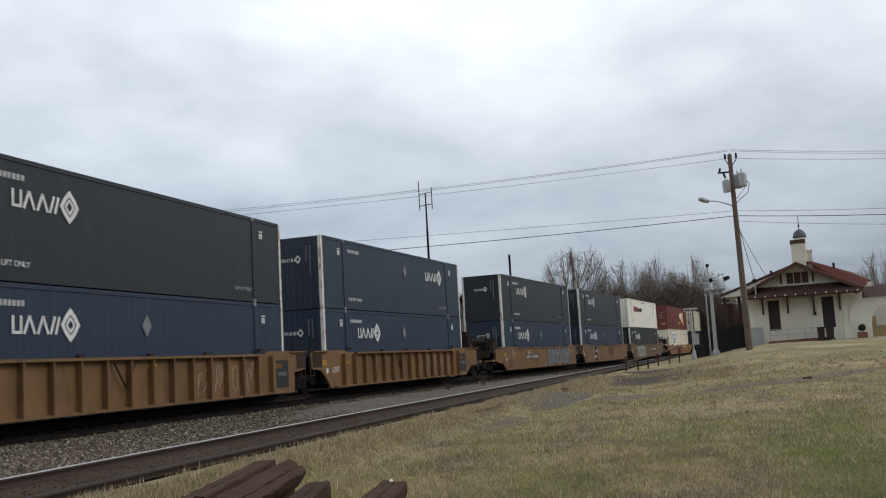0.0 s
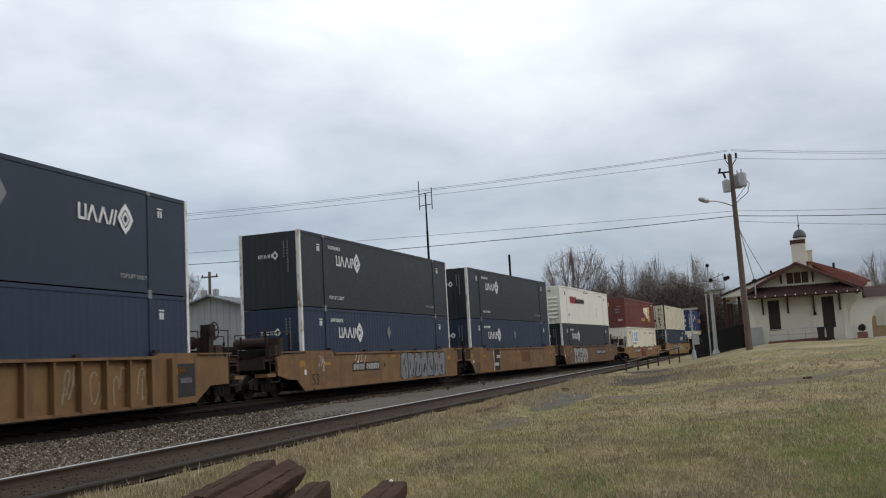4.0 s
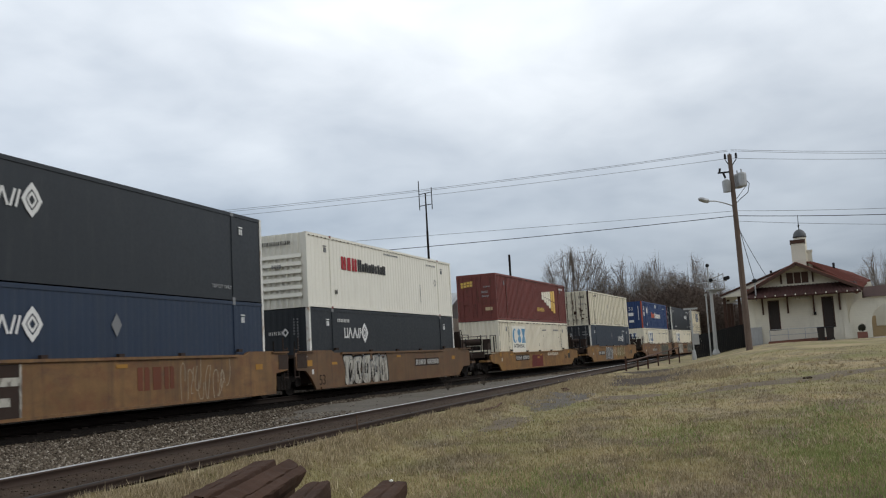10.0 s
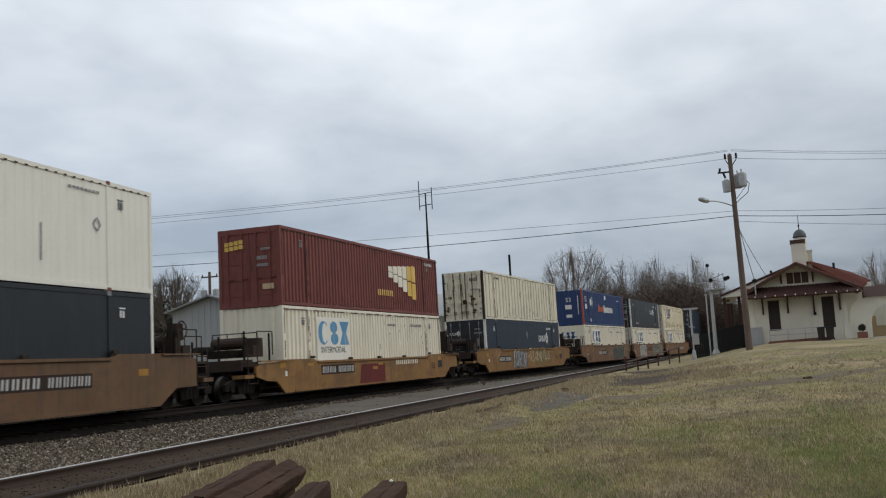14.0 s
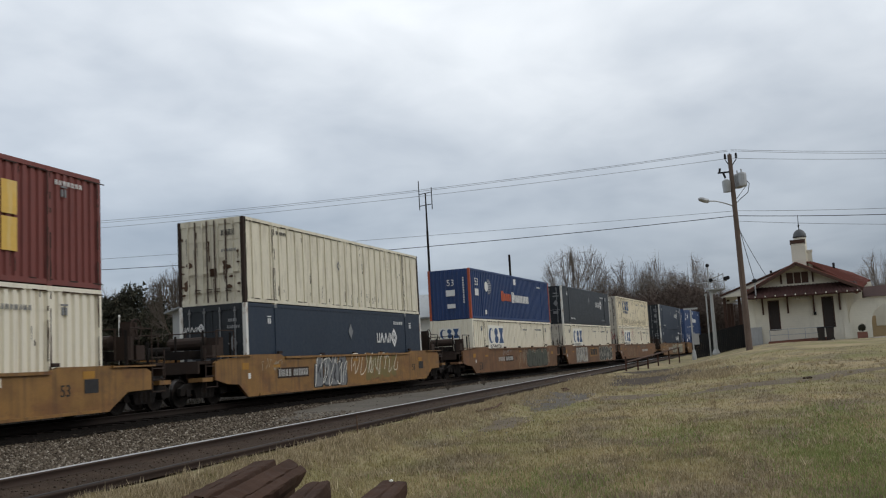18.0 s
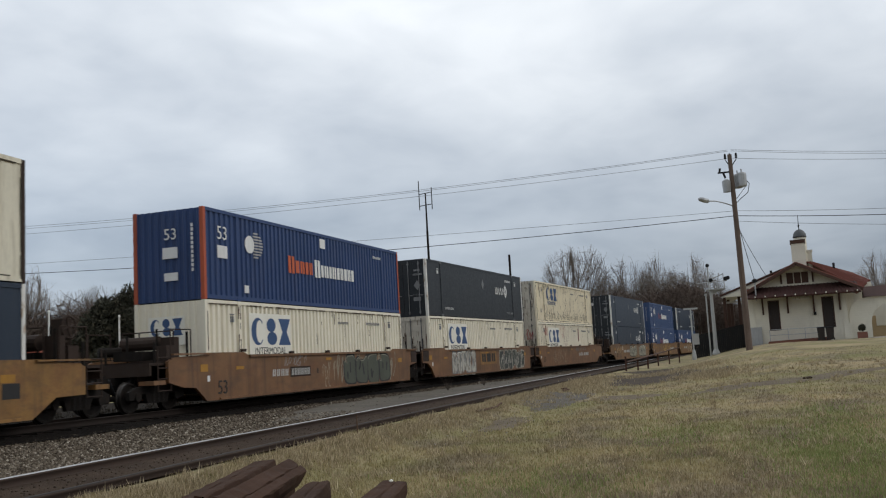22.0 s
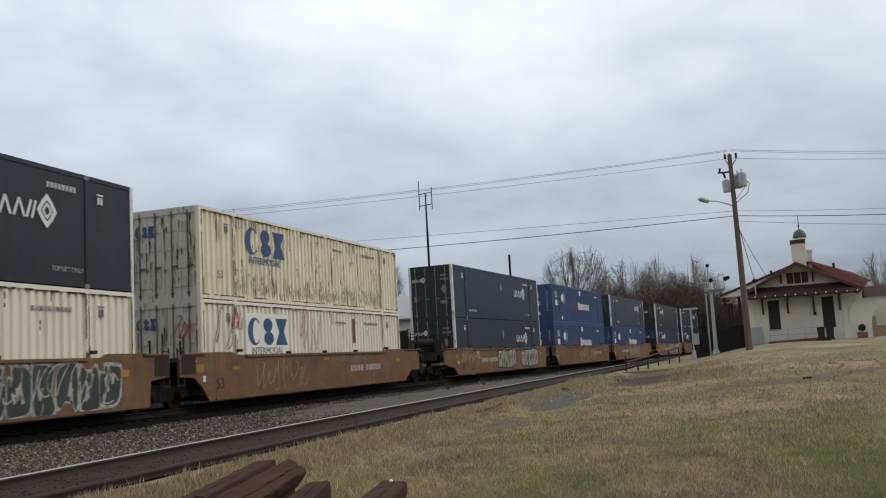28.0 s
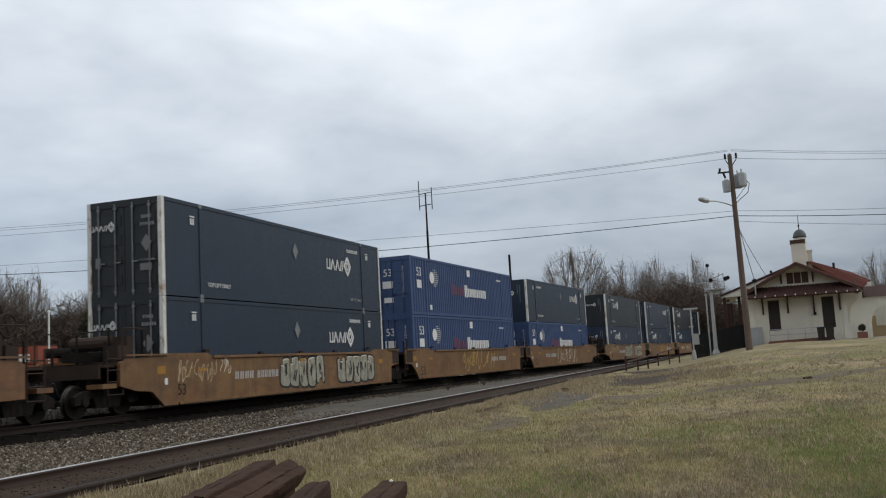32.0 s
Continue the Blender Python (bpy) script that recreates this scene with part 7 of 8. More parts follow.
# ---------- utility pole, wires ----------
def utility_pole(x, y, h, label, lamp=True, drums=((0.42, -0.35), (0.0, -0.55)), arm=0.8, lean=0.0):
    z = float(gz(x, y))
    root = thing("utility_pole", label, "utility pole", at=pose(x, y - h * math.sin(radians(lean)), z, -lean, 0, 0))
    bm = B()
    tube(bm, (0, 0, -0.3), (0, 0, h), 0.19, 0.12, 14)
    part("pole", bm, M["pole_wood"], root)
    if lamp:
        for yy in (0.0, 0.16, -0.22):
            bm = B()
            tube(bm, (0, 0, h - 0.75), (0, yy * 1.6, h - 0.3), 0.03, n=6)
            lathe(bm, [(0.05, 0), (0.085, 0.05), (0.05, 0.1), (0.085, 0.15), (0.05, 0.2), (0.07, 0.25), (0.03, 0.32)], (0, yy * 1.6, h - 0.35 + 0.1), 10)
            part("insulator", bm, M["black_paint"], root)
        bm = B()
        box(bm, -0.05, 0.05, 0.05, 0.75, h - 1.05, h - 0.97)
        tube(bm, (0, 0.45, h - 1.0), (0, 0.35, h - 1.35), 0.06, n=8)
        tube(bm, (0, 0.65, h - 1.0), (0, 0.6, h - 0.75), 0.06, n=8)
        part("fuse_cutout", bm, M["black_paint"], root)
        for dx, dy in drums:
            bm = B()
            lathe(bm, [(0.05, 0), (0.24, 0.02), (0.26, 0.08), (0.26, 0.72), (0.24, 0.8), (0.1, 0.86)], (dx, dy, h - 1.95), 14)
            tube(bm, (dx, dy, h - 1.12), (dx, dy, h - 0.9), 0.04, n=6)
            part("transformer_drum", bm, M["galv"], root)
        bm = B()
        lathe(bm, [(0.05, 0), (0.22, 0.02), (0.24, 0.66), (0.1, 0.76)], (-0.1, 0.33, h - 2.2), 12)
        part("transformer_drum", bm, M["galv"], root)
        bm = B()
        pts = [(0, -0.65, h - 1.4), (0, -0.92, h - 1.8), (0, -0.8, h - 2.3), (0, -0.4, h - 2.6), (0, -0.12, h - 2.85)]
        for p, q in zip(pts, pts[1:]):
            tube(bm, p, q, 0.02, n=5)
        tube(bm, (0, -0.75, h - 1.9), (0, -0.15, h - 2.6), 0.015, n=5)
        part("drop_lead", bm, M["wire"], root)
        # cobra-head street light
        bm = B()
        arc = [(0.0, 0.12, h - 2.98), (-0.3, 0.55, h - 2.83), (-0.75, 1.05, h - 2.73), (-1.2, 1.45, h - 2.75)]
        for p, q in zip(arc, arc[1:]):
            tube(bm, p, q, 0.035, n=8)
        lampa = part("lamp_arm", bm, M["galv"], root)
        bm = B()
        lathe(bm, [(0.04, 0), (0.13, 0.12), (0.15, 0.38), (0.11, 0.6), (0.04, 0.68)], (0, 0, 0), 12, "y")
        hd = part("lamp_head", bm, M["galv"], root)
        hd.matrix_basis = pose(-1.15, 1.4, h - 2.77, 14, 0, 25)
        bm = B()
        tube(bm, (0.16, -0.16, 0), (0.10, -0.14, 6.2), 0.035, n=6)
        part("riser_pipe", bm, M["galv"], root)
    else:
        bm = B()
        box(bm, -0.06, 0.06, -arm, arm, h - 0.5, h - 0.38)
        part("crossarm", bm, M["pole_wood"], root)
        for yy in (-0.7, 0.0, 0.7):
            bm = B()
            lathe(bm, [(0.05, 0), (0.06, 0.1), (0.03, 0.2)], (0, yy, h - 0.38), 8)
            part("insulator", bm, M["black_paint"], root)
        for yy in (-0.75, 0.75):
            bm = B()
            lathe(bm, [(0.05, 0), (0.28, 0.03), (0.28, 1.1), (0.1, 1.2)], (0, yy * 0.75, h - 2.7), 12)
            part("transformer_drum", bm, M["galv"], root)
    return root


PA = Vector((55.9, -3.37))
utility_pole(PA.x, PA.y, 11.25, "tall brown wooden utility pole with transformers and a street light", lean=0.55)
utility_pole(75.0, 40.0, 10.2, "distant wooden utility pole with two transformers", lamp=False)


def wire(a, b, sag, r, mat, label):
    a, b = Vector(a), Vector(b)
    bm = B()
    sweep(bm, [a.lerp(b, i / 24) - Vector((0, 0, 4 * sag * (i / 24) * (1 - i / 24))) for i in range(25)], r, 5)
    ob = new("overhead_wire", mesh_of("overhead_wire", bm, mat))
    return tagged(ob, label, "cable", "overhead wires")


PB = Vector((53.8, 58.6))
PC = Vector((51.5, -36.0))
for za, zb, zc, sg, r, mt in ((12.12, 12.15, 9.6, 0.76, 0.011, "wire_pale"), (12.05, 11.95, 9.3, 0.74, 0.010, "wire_pale"), (11.62, 11.4, 9.4, 0.55, 0.011, "wire_pale"),
                              (8.55, 9.35, 7.8, 0.2, 0.011, "wire_pale"), (8.26, 9.05, 7.3, 0.66, 0.02, "wire"), (7.95, 8.0, 6.0, 0.5, 0.011, "wire_pale")):
    if za > 7.99:
        wire((PA.x, PA.y + 0.1, za), (PB.x, PB.y, zb), sg, r, M[mt], "long sagging overhead wire on the utility pole")
    wire((PA.x, PA.y - 0.1, za), (PC.x, PC.y, zc), 0.75, r, M[mt], "overhead wire running past the station")
wire((PA.x, PA.y - 0.16, 7.6), (69.8, -5.12, 5.35), 0.1, 0.02, M["wire"], "service cable from the pole to the roof mast")
wire((PA.x, PA.y - 0.1, 7.6), (71.5, -6.2, 5.5), 0.15, 0.016, M["wire"], "service cable from the pole to the station")
utility_pole(PB.x, PB.y, 12.6, "plain wooden utility pole behind the train", lamp=False)
utility_pole(PC.x, PC.y, 11.9, "plain wooden utility pole beyond the lawn", lamp=False)

# radio mast and stub pole behind the train
root = thing("radio_mast", "slim dark radio mast with a small four-arm antenna", "antenna", at=pose(67.6, 18.0, float(gz(67.6, 18.0))))
bm = B()
tube(bm, (0, 0, 0), (0, 0, 11.0), 0.10, 0.085, 8)
tube(bm, (0, 0, 11.0), (0, 0, 13.9), 0.075, 0.05, 8)
part("mast", bm, M["steel_dark"], root)
bm = B()
for z in (12.95, 13.85):
    tube(bm, (0, -0.48, z + 0.1), (0, 0.5, z), 0.03, n=6)
for yy, z1 in ((0.5, 14.9), (-0.48, 14.3)):
    tube(bm, (0, yy, 12.65), (0, yy, z1), 0.035, n=6)
part("antenna_frame", bm, M["steel_dark"], root)
bm = B()
tube(bm, (0, 0, -0.2), (0, 0, 10.5), 0.11, 0.10, 8)
o = tagged(new("stub_pole", mesh_of("stub_pole", bm, M["steel_dark"])), "bare dark steel pole behind the train", "pole")
o.matrix_basis = pose(83.7, 14.75, float(gz(83.7, 14.75)))
for x, y, h in ((38.4, 28.85, 4.6), (41.9, 27.4, 4.4)):
    bm = B()
    tube(bm, (0, 0, -0.1), (0, 0, h), 0.05, 0.045, 8)
    lathe(bm, [(0.055, 0.0), (0.07, 0.04), (0.02, 0.12)], (0, 0, h), 8)
    o = tagged(new("white_post", mesh_of("white_post", bm, M["white_trim"])), "slim white steel post beyond the tracks", "post", "white posts beyond the tracks")
    o.matrix_basis = pose(x, y, float(gz(x, y)))


# ---------- station building ----------
AT_STATION = pose(70.88, -4.63, 0.72, 0, 0, -96.3)
W = 6.45


def wall_with_holes(bm, x0, x1, z0, z1, holes, y0, y1):
    """A wall with rectangular openings, built of solid pieces round them."""
    xs = sorted({x0, x1, *(h[0] for h in holes), *(h[1] for h in holes)})
    zs = sorted({z0, z1, *(h[2] for h in holes), *(h[3] for h in holes)})
    cells = {(i, j) for i in range(len(xs) - 1) for j in range(len(zs) - 1)
             if not any(h[0] <= xs[i] < h[1] and h[2] <= zs[j] < h[3] for h in holes)}
    vs = {}

    def at(i, j, y):
        if (i, j, y) not in vs:
            vs[i, j, y] = bm.verts.new((xs[i], y, zs[j]))
        return vs[i, j, y]
    for i, j in cells:
        ring = ((i, j), (i + 1, j), (i + 1, j + 1), (i, j + 1))
        bm.faces.new([at(*c, y0) for c in ring])
        bm.faces.new([at(*c, y1) for c in ring[::-1]])
        for k, (di, dj) in enumerate(((0, -1), (1, 0), (0, 1), (-1, 0))):
            if (i + di, j + dj) not in cells:
                p, q = ring[k], ring[(k + 1) % 4]
                bm.faces.new((at(*p, y0), at(*p, y1), at(*q, y1), at(*q, y0)))


def slope(bm, a, b, c, d, t=0.14, ribs=0, rib_h=0.05, into=None, mat="tile_roof"):
    """A roof plane a-b (eave) to d-c (ridge) with thickness and raised tile rows."""
    a, b, c, d = (Vector(p) for p in (a, b, c, d))
    n = (b - a).cross(d - a).normalized()
    if n.z < 0:
        n = -n
    lo = [bm.verts.new(p - n * t) for p in (a, b, c, d)]
    hi = [bm.verts.new(p) for p in (a, b, c, d)]
    bm.faces.new(hi)
    bm.faces.new(lo[::-1])
    for i in range(4):
        bm.faces.new((lo[i], lo[(i + 1) % 4], hi[(i + 1) % 4], hi[i]))
    if ribs and into is not None:
        rb = B()
        for i in range(ribs):
            u = (i + 0.5) / ribs
            tube(rb, a.lerp(b, u) + n * 0.01, d.lerp(c, u) + n * 0.01, rib_h, n=5)
        part("tile_relief", rb, M[mat], into)


st = thing("station_building", "white stucco railway station with red tile roofs and dark doors", "station", at=AT_STATION)
DOORS = [(1.35, 2.0, 1.05, 3.12), (4.92, 5.58, 1.05, 3.14)]
bm = B()
wall_with_holes(bm, 0, W, 0, 4.1, DOORS, 0, 0.25)
part("front_wall", bm, M["stucco"], st)
bm = B()
prism(bm, [(0.0, 4.1), (W, 4.1), (3.42, 5.66)], 0.004, 0.25)
part("gable_wall", bm, M["stucco"], st)
for x in (0.0, W - 0.25):
    bm = B()
    box(bm, x + 0.002, x + 0.248, 0.25, 7.0, 0, 4.1)
    part("side_wall", bm, M["stucco"], st)
bm = B()
prism(bm, [(W - 0.3, 0), (W + 0.28, 0), (W + 0.02, 1.6), (W - 0.02, 3.6), (W - 0.3, 3.6)], -0.06, 0.0)
part("corner_pier", bm, M["stucco"], st)
bm = B()
prism(bm, [(-0.05, 0), (0.4, 0), (0.3, 3.6), (-0.02, 3.6)], -0.06, 0.0)
part("corner_pier", bm, M["stucco"], st)
for a, b, c, d in DOORS:
    bm = B()
    box(bm, a, b, 0.08, 0.14, c, d)
    for q in (0, 1):
        box(bm, a + 0.06 + q * 0.3, a + 0.29 + q * 0.3, 0.06, 0.08, c + 0.15, c + 0.9)
        box(bm, a + 0.06 + q * 0.3, a + 0.29 + q * 0.3, 0.06, 0.08, c + 1.05, d - 0.15)
    dr = part("door", bm, M["door_dark"], st)
    bm = B()
    for q in ((a - 0.06, a, c, d + 0.06), (b, b + 0.06, c, d + 0.06), (a, b, d, d + 0.06)):
        box(bm, q[0], q[1], -0.02, 0.2, q[2], q[3])
    part("door_frame", bm, M["brown_wood"], dr)
# attic window of three louvred lights
for i in range(3):
    bm = B()
    x = 2.72 + i * 0.5
    box(bm, x, x + 0.44, -0.05, 0.02, 4.28, 5.05)
    for k in range(5):
        box(bm, x + 0.04, x + 0.4, -0.075, -0.05, 4.34 + k * 0.14, 4.41 + k * 0.14)
    part("attic_window", bm, M["brown_wood"], st)
for x in (2.35, 4.45):
    bm = B()
    prism(bm, [(-0.75, 5.05), (0.0, 4.3), (0.0, 5.1)], x - 0.06, x + 0.06, "x")
    part("roof_bracket", bm, M["brown_wood"], st)
RZ = 5.7
bm = B()
slope(bm, (-0.4, -0.85, 3.72), (-0.4, 6.5, 3.72), (3.42, 6.5, RZ), (3.42, -0.85, RZ), ribs=24, into=st)
part("gable_roof", bm, M["tile_roof"], st)
bm = B()
slope(bm, (7.6, -0.85, 3.62), (7.6, 6.5, 3.62), (3.42, 6.5, RZ), (3.42, -0.85, RZ), ribs=24, into=st)
part("gable_roof", bm, M["tile_roof"], st)
bm = B()
for sx, ex in ((-0.4, 3.42), (7.6, 3.42)):
    slope(bm, (sx, -0.95, 3.70 if sx < 0 else 3.60), (sx, -0.85, 3.70 if sx < 0 else 3.60), (ex, -0.85, RZ - 0.01), (ex, -0.95, RZ - 0.01), 0.2)
part("barge_board", bm, M["brown_wood"], st)
bm = B()
slope(bm, (-0.25, -1.4, 3.38), (7.4, -1.4, 3.38), (7.2, 0.0, 4.14), (-0.05, 0.0, 4.14), 0.1, ribs=30, into=st, rib_h=0.045, mat="tile_skirt")
part("pent_roof", bm, M["tile_skirt"], st)
tail = B()
box(tail, -0.05, 0.05, -0.55, 0.05, -0.09, 0.06)
tail_me = mesh_of("rafter_tail", tail, M["brown_wood"])
cap = B()
box(cap, -0.04, 0.04, -0.565, -0.55, -0.06, 0.04)
cap_me = mesh_of("tail_cap", cap, M["white_box"])
for i in range(12):
    r = share("rafter_tail", tail_me, st, pose(-0.1 + i * 0.66, -0.9, 3.45))
    share("tail_cap", cap_me, r)
for x in (0.95, 2.62, 4.34, 6.02):
    bm = B()
    box(bm, x - 0.06, x + 0.06, -0.1, 0.0, 2.2, 3.6)
    prism(bm, [(-0.9, 3.42), (-0.1, 3.42), (-0.1, 2.5), (-0.2, 2.5)], x - 0.05, x + 0.05, "x")
    part("wall_bracket", bm, M["brown_wood"], st)
bm = B()
box(bm, 2.98, 4.1, -0.1, -0.02, 3.1, 3.28)
part("name_board", bm, M["white_trim"], st, "small white board, writing too small to read")
bm = B()
box(bm, 4.28, 4.46, -0.14, 0.0, 1.98, 2.2)
part("wall_lamp", bm, M["black_paint"], st)
bm = B()
box(bm, -0.2, 0.75, -0.25, -0.06, 0.0, 1.35)
part("utility_cabinet", bm, M["galv"], st, bevel=0.02)
# brick ramp and its pipe railing
bm = B()
prism(bm, [(1.05, 0.0), (5.2, 0.0), (5.2, 0.42), (1.2, 0.3)], -1.45, -0.08)
part("brick_ramp", bm, M["brickwork"], st)
bm = B()
for i, x in enumerate((1.3, 2.5, 3.6, 4.7)):
    tube(bm, (x, -1.35, 0.3), (x, -1.35, 1.12), 0.025, n=6)
for z in (0.72, 1.1):
    tube(bm, (1.3, -1.35, z), (4.7, -1.35, z), 0.025, n=6)
tube(bm, (1.3, -1.35, 1.1), (1.3, -0.2, 1.1), 0.025, n=6)
part("ramp_railing", bm, M["galv"], st)

# rear wing: a wider low gable behind, with a pale soffit, its roof open on posts towards the tracks
bm = B()
slope(bm, (-2.25, 4.8, 4.05), (-2.25, 14.0, 4.05), (3.75, 14.0, 6.05), (3.75, 3.1, 6.05), 0.1, ribs=34, into=st)
part("rear_roof", bm, M["tile_roof"], st)
bm = B()
slope(bm, (-2.2, 4.75, 3.93), (-2.2, 14.0, 3.93), (3.6, 14.0, 5.88), (3.6, 3.2, 5.88), 0.08)
part("soffit", bm, M["soffit"], st)
bm = B()
slope(bm, (-2.3, 4.7, 4.07), (-2.25, 4.8, 4.07), (3.75, 3.1, 6.07), (3.7, 3.0, 6.07), 0.1)
part("rear_barge_board", bm, M["brown_wood"], st)
bm = B()
slope(bm, (7.55, 0.5, 3.66), (9.0, 12.8, 4.8), (7.8, 14.9, 5.66), (4.4, 3.0, 5.98), 0.12, ribs=40, into=st)
part("rear_roof", bm, M["tile_roof"], st)
bm = B()
slope(bm, (9.0, 12.8, 4.8), (9.2, 15.5, 4.4), (3.75, 15.5, 6.0), (7.8, 14.9, 5.66), 0.12)
slope(bm, (3.75, 3.1, 6.05), (4.4, 3.0, 5.98), (7.8, 14.9, 5.66), (3.75, 14.0, 6.05), 0.1)
part("rear_roof", bm, M["tile_roof"], st)
bm = B()
tri = [(-2.1, 4.74, 3.88), (3.5, 3.25, 3.88), (3.5, 3.25, 5.84)]
lo_, hi_ = [bm.verts.new(q) for q in tri], [bm.verts.new((q[0], q[1] + 0.1, q[2])) for q in tri]
bm.faces.new(lo_)
bm.faces.new(hi_[::-1])
for i in range(3):
    bm.faces.new((lo_[i], hi_[i], hi_[(i + 1) % 3], lo_[(i + 1) % 3]))
part("rear_gable_wall", bm, M["stucco"], st)
EZ = 4.2
bm = B()
box(bm, 0.6, 8.65, 7.0, 7.25, 0, 4.2)
box(bm, 0.6, 0.85, 7.25, 12.5, 0, EZ - 0.3)
box(bm, 8.4, 8.65, 7.25, 12.5, 0, 4.4)
part("wing_wall", bm, M["stucco"], st)
for x, y in ((-2.0, 5.4), (-0.9, 5.4), (-2.0, 9.7), (-2.0, 13.6), (0.2, 13.6)):
    bm = B()
    box(bm, x - 0.11, x + 0.11, y - 0.11, y + 0.11, 0, EZ - 0.3)
    part("porch_post", bm, M["brown_wood"], st, bevel=0.015)
bm = B()
box(bm, -2.2, 0.5, 5.45, 5.6, 3.42, 3.56)
part("porch_beam", bm, M["soffit"], st)
for i in range(4):
    bm = B()
    x = -1.95 + i * 0.62
    box(bm, x, x + 0.05, 5.5, 5.56, 2.3, 3.42)
    part("porch_slat", bm, M["brown_wood"], st)
# tower, dome and chimney
bm = B()
box(bm, 3.22, 4.18, 2.6, 3.6, 4.6, 7.35)
part("tower", bm, M["stucco"], st, bevel=0.02)
bm = B()
box(bm, 3.17, 4.23, 2.54, 3.66, 7.35, 7.62)
part("tower_cap", bm, M["brown_wood"], st, bevel=0.02)
bm = B()
lathe(bm, [(0.44, 5.2), (0.44, 7.9)], (3.9, 4.1, 0), 20)
part("dome_drum", bm, M["stucco"], st)
bm = B()
lathe(bm, [(0.49, 7.9), (0.48, 8.0), (0.44, 8.18), (0.35, 8.36), (0.2, 8.48), (0.05, 8.54)], (3.9, 4.1, 0), 20)
part("dome", bm, M["galv_dark"], st, "dark lead-grey dome", smooth=True)
bm = B()
tube(bm, (3.9, 4.1, 8.5), (3.9, 4.1, 9.62), 0.04, 0.012, 8)
lathe(bm, [(0.02, 8.72), (0.09, 8.8), (0.02, 8.88)], (3.9, 4.1, 0), 10)
part("finial", bm, M["black_paint"], st)
bm = B()
box(bm, 4.3, 4.62, 3.2, 3.6, 4.6, 6.7)
box(bm, 4.25, 4.67, 3.14, 3.66, 6.7, 6.85)
part("chimney", bm, M["stucco"], st)
for x, y in ((1.6, 6.0), (6.2, 8.2)):
    bm = B()
    tube(bm, (x, y, 5.2), (x, y, 5.75 if x < 2 else 6.12), 0.09, n=8)
    part("roof_vent", bm, M["black_paint"], st)

wm = thing("service_mast", "short grey service mast with a dark weatherhead on the eave", "mast", at=pose(69.8, -5.12, 3.9))
bm = B()
tube(bm, (0, 0, 0), (0, 0, 1.35), 0.05, n=8)
part("mast", bm, M["galv"], wm)
bm = B()
lathe(bm, [(0.06, 1.3), (0.2, 1.36), (0.2, 1.5), (0.05, 1.6)], n=10)
part("weatherhead", bm, M["black_paint"], wm)

# arcade beside the station
ar = thing("arcade", "white stucco arcade wall with a wide round arch", "arcade", at=AT_STATION)
arch = [(7.95 + 1.1 - 1.1 * math.cos(a), 1.15 + 1.35 * math.sin(a)) for a in np.linspace(0, math.pi, 17)]
arch2 = [(11.2 + 1.1 - 1.1 * math.cos(a), 1.15 + 1.35 * math.sin(a)) for a in np.linspace(0, math.pi, 17)]
bm = B()
prism(bm, [(6.55, 0), (7.95, 0)] + arch + [(10.15, 0), (11.2, 0)] + arch2 + [(13.4, 0), (14.8, 0), (14.8, 3.0), (7.9, 3.0), (7.2, 2.85), (6.75, 2.45), (6.55, 1.9)], 0.35, 0.7)
part("arcade_wall", bm, M["stucco"], ar)
bm = B()
prism(bm, [(0.1, 3.0), (1.9, 3.0), (1.0, 3.75)], 7.6, 15.0, "x")
part("arcade_roof", bm, M["tile_dark"], ar)
bm = B()
box(bm, 7.7, 15.0, 4.1, 4.35, 0, 1.75)
part("back_wall", bm, M["tan_stucco"], ar)
bm = B()
box(bm, 7.7, 15.0, 4.12, 4.33, 1.75, 3.0)
part("back_wall", bm, M["white_box"], ar)
bm = B()
box(bm, 8.5, 9.9, 4.05, 4.1, 1.0, 1.75)
part("back_panel", bm, M["white_box"], ar)
bm = B()
box(bm, 6.6, 15.0, 0.7, 4.1, 0.0, 0.08)
part("arcade_floor", bm, M["soffit"], ar)
bm = B()
box(bm, -0.3, 0.3, -0.28, 0.28, 0, 0.42)
o = tagged(new("brick_planter", mesh_of("brick_planter", bm, M["brickwork"], bevel=0.02)), "low dark brick planter before the arcade", "planter")
PLX, PLY = 67.1, -11.35
o.matrix_basis = pose(PLX, PLY, float(gz(PLX, PLY)) + 0.02, 0, 0, -96)


def leaf_cloud(name, n, centres, size, mat, seed, hollow=0.0):
    """Many small sprays scattered through overlapping lumps (x, y, z, rx, ry, rz)."""
    rs = np.random.RandomState(seed)
    c = np.asarray(centres, dtype=float)
    vol = np.prod(c[:, 3:], 1) ** 0.7
    i = rs.choice(len(c), n, p=vol / vol.sum())
    d = rs.normal(size=(n, 3))
    d /= np.linalg.norm(d, axis=1)[:, None]
    r = (hollow + (1 - hollow) * rs.rand(n) ** 0.45)[:, None]
    p = c[i, :3] + d * r * c[i, 3:]
    s = rs.uniform(size[0], size[1], n)[:, None, None]
    v = p[:, None] + rs.normal(size=(n, 3, 3)) * s
    return raw_mesh(name, v.reshape(-1, 3), np.arange(3 * n).reshape(-1, 3), mat)


sh = thing("round_shrub", "clipped dark round shrub in a brick planter", "shrub", at=pose(PLX, PLY, float(gz(PLX, PLY)) + 0.42))
bm = B()
tube(bm, (0, 0, 0), (0, 0, 0.25), 0.03, n=6)
part("stem", bm, M["bark"], sh)
share("leaves", leaf_cloud("leaves", 1600, [(0, 0, 0.3, 0.21, 0.21, 0.2)], (0.02, 0.04), M["cedar"], 3, 0.4), sh)


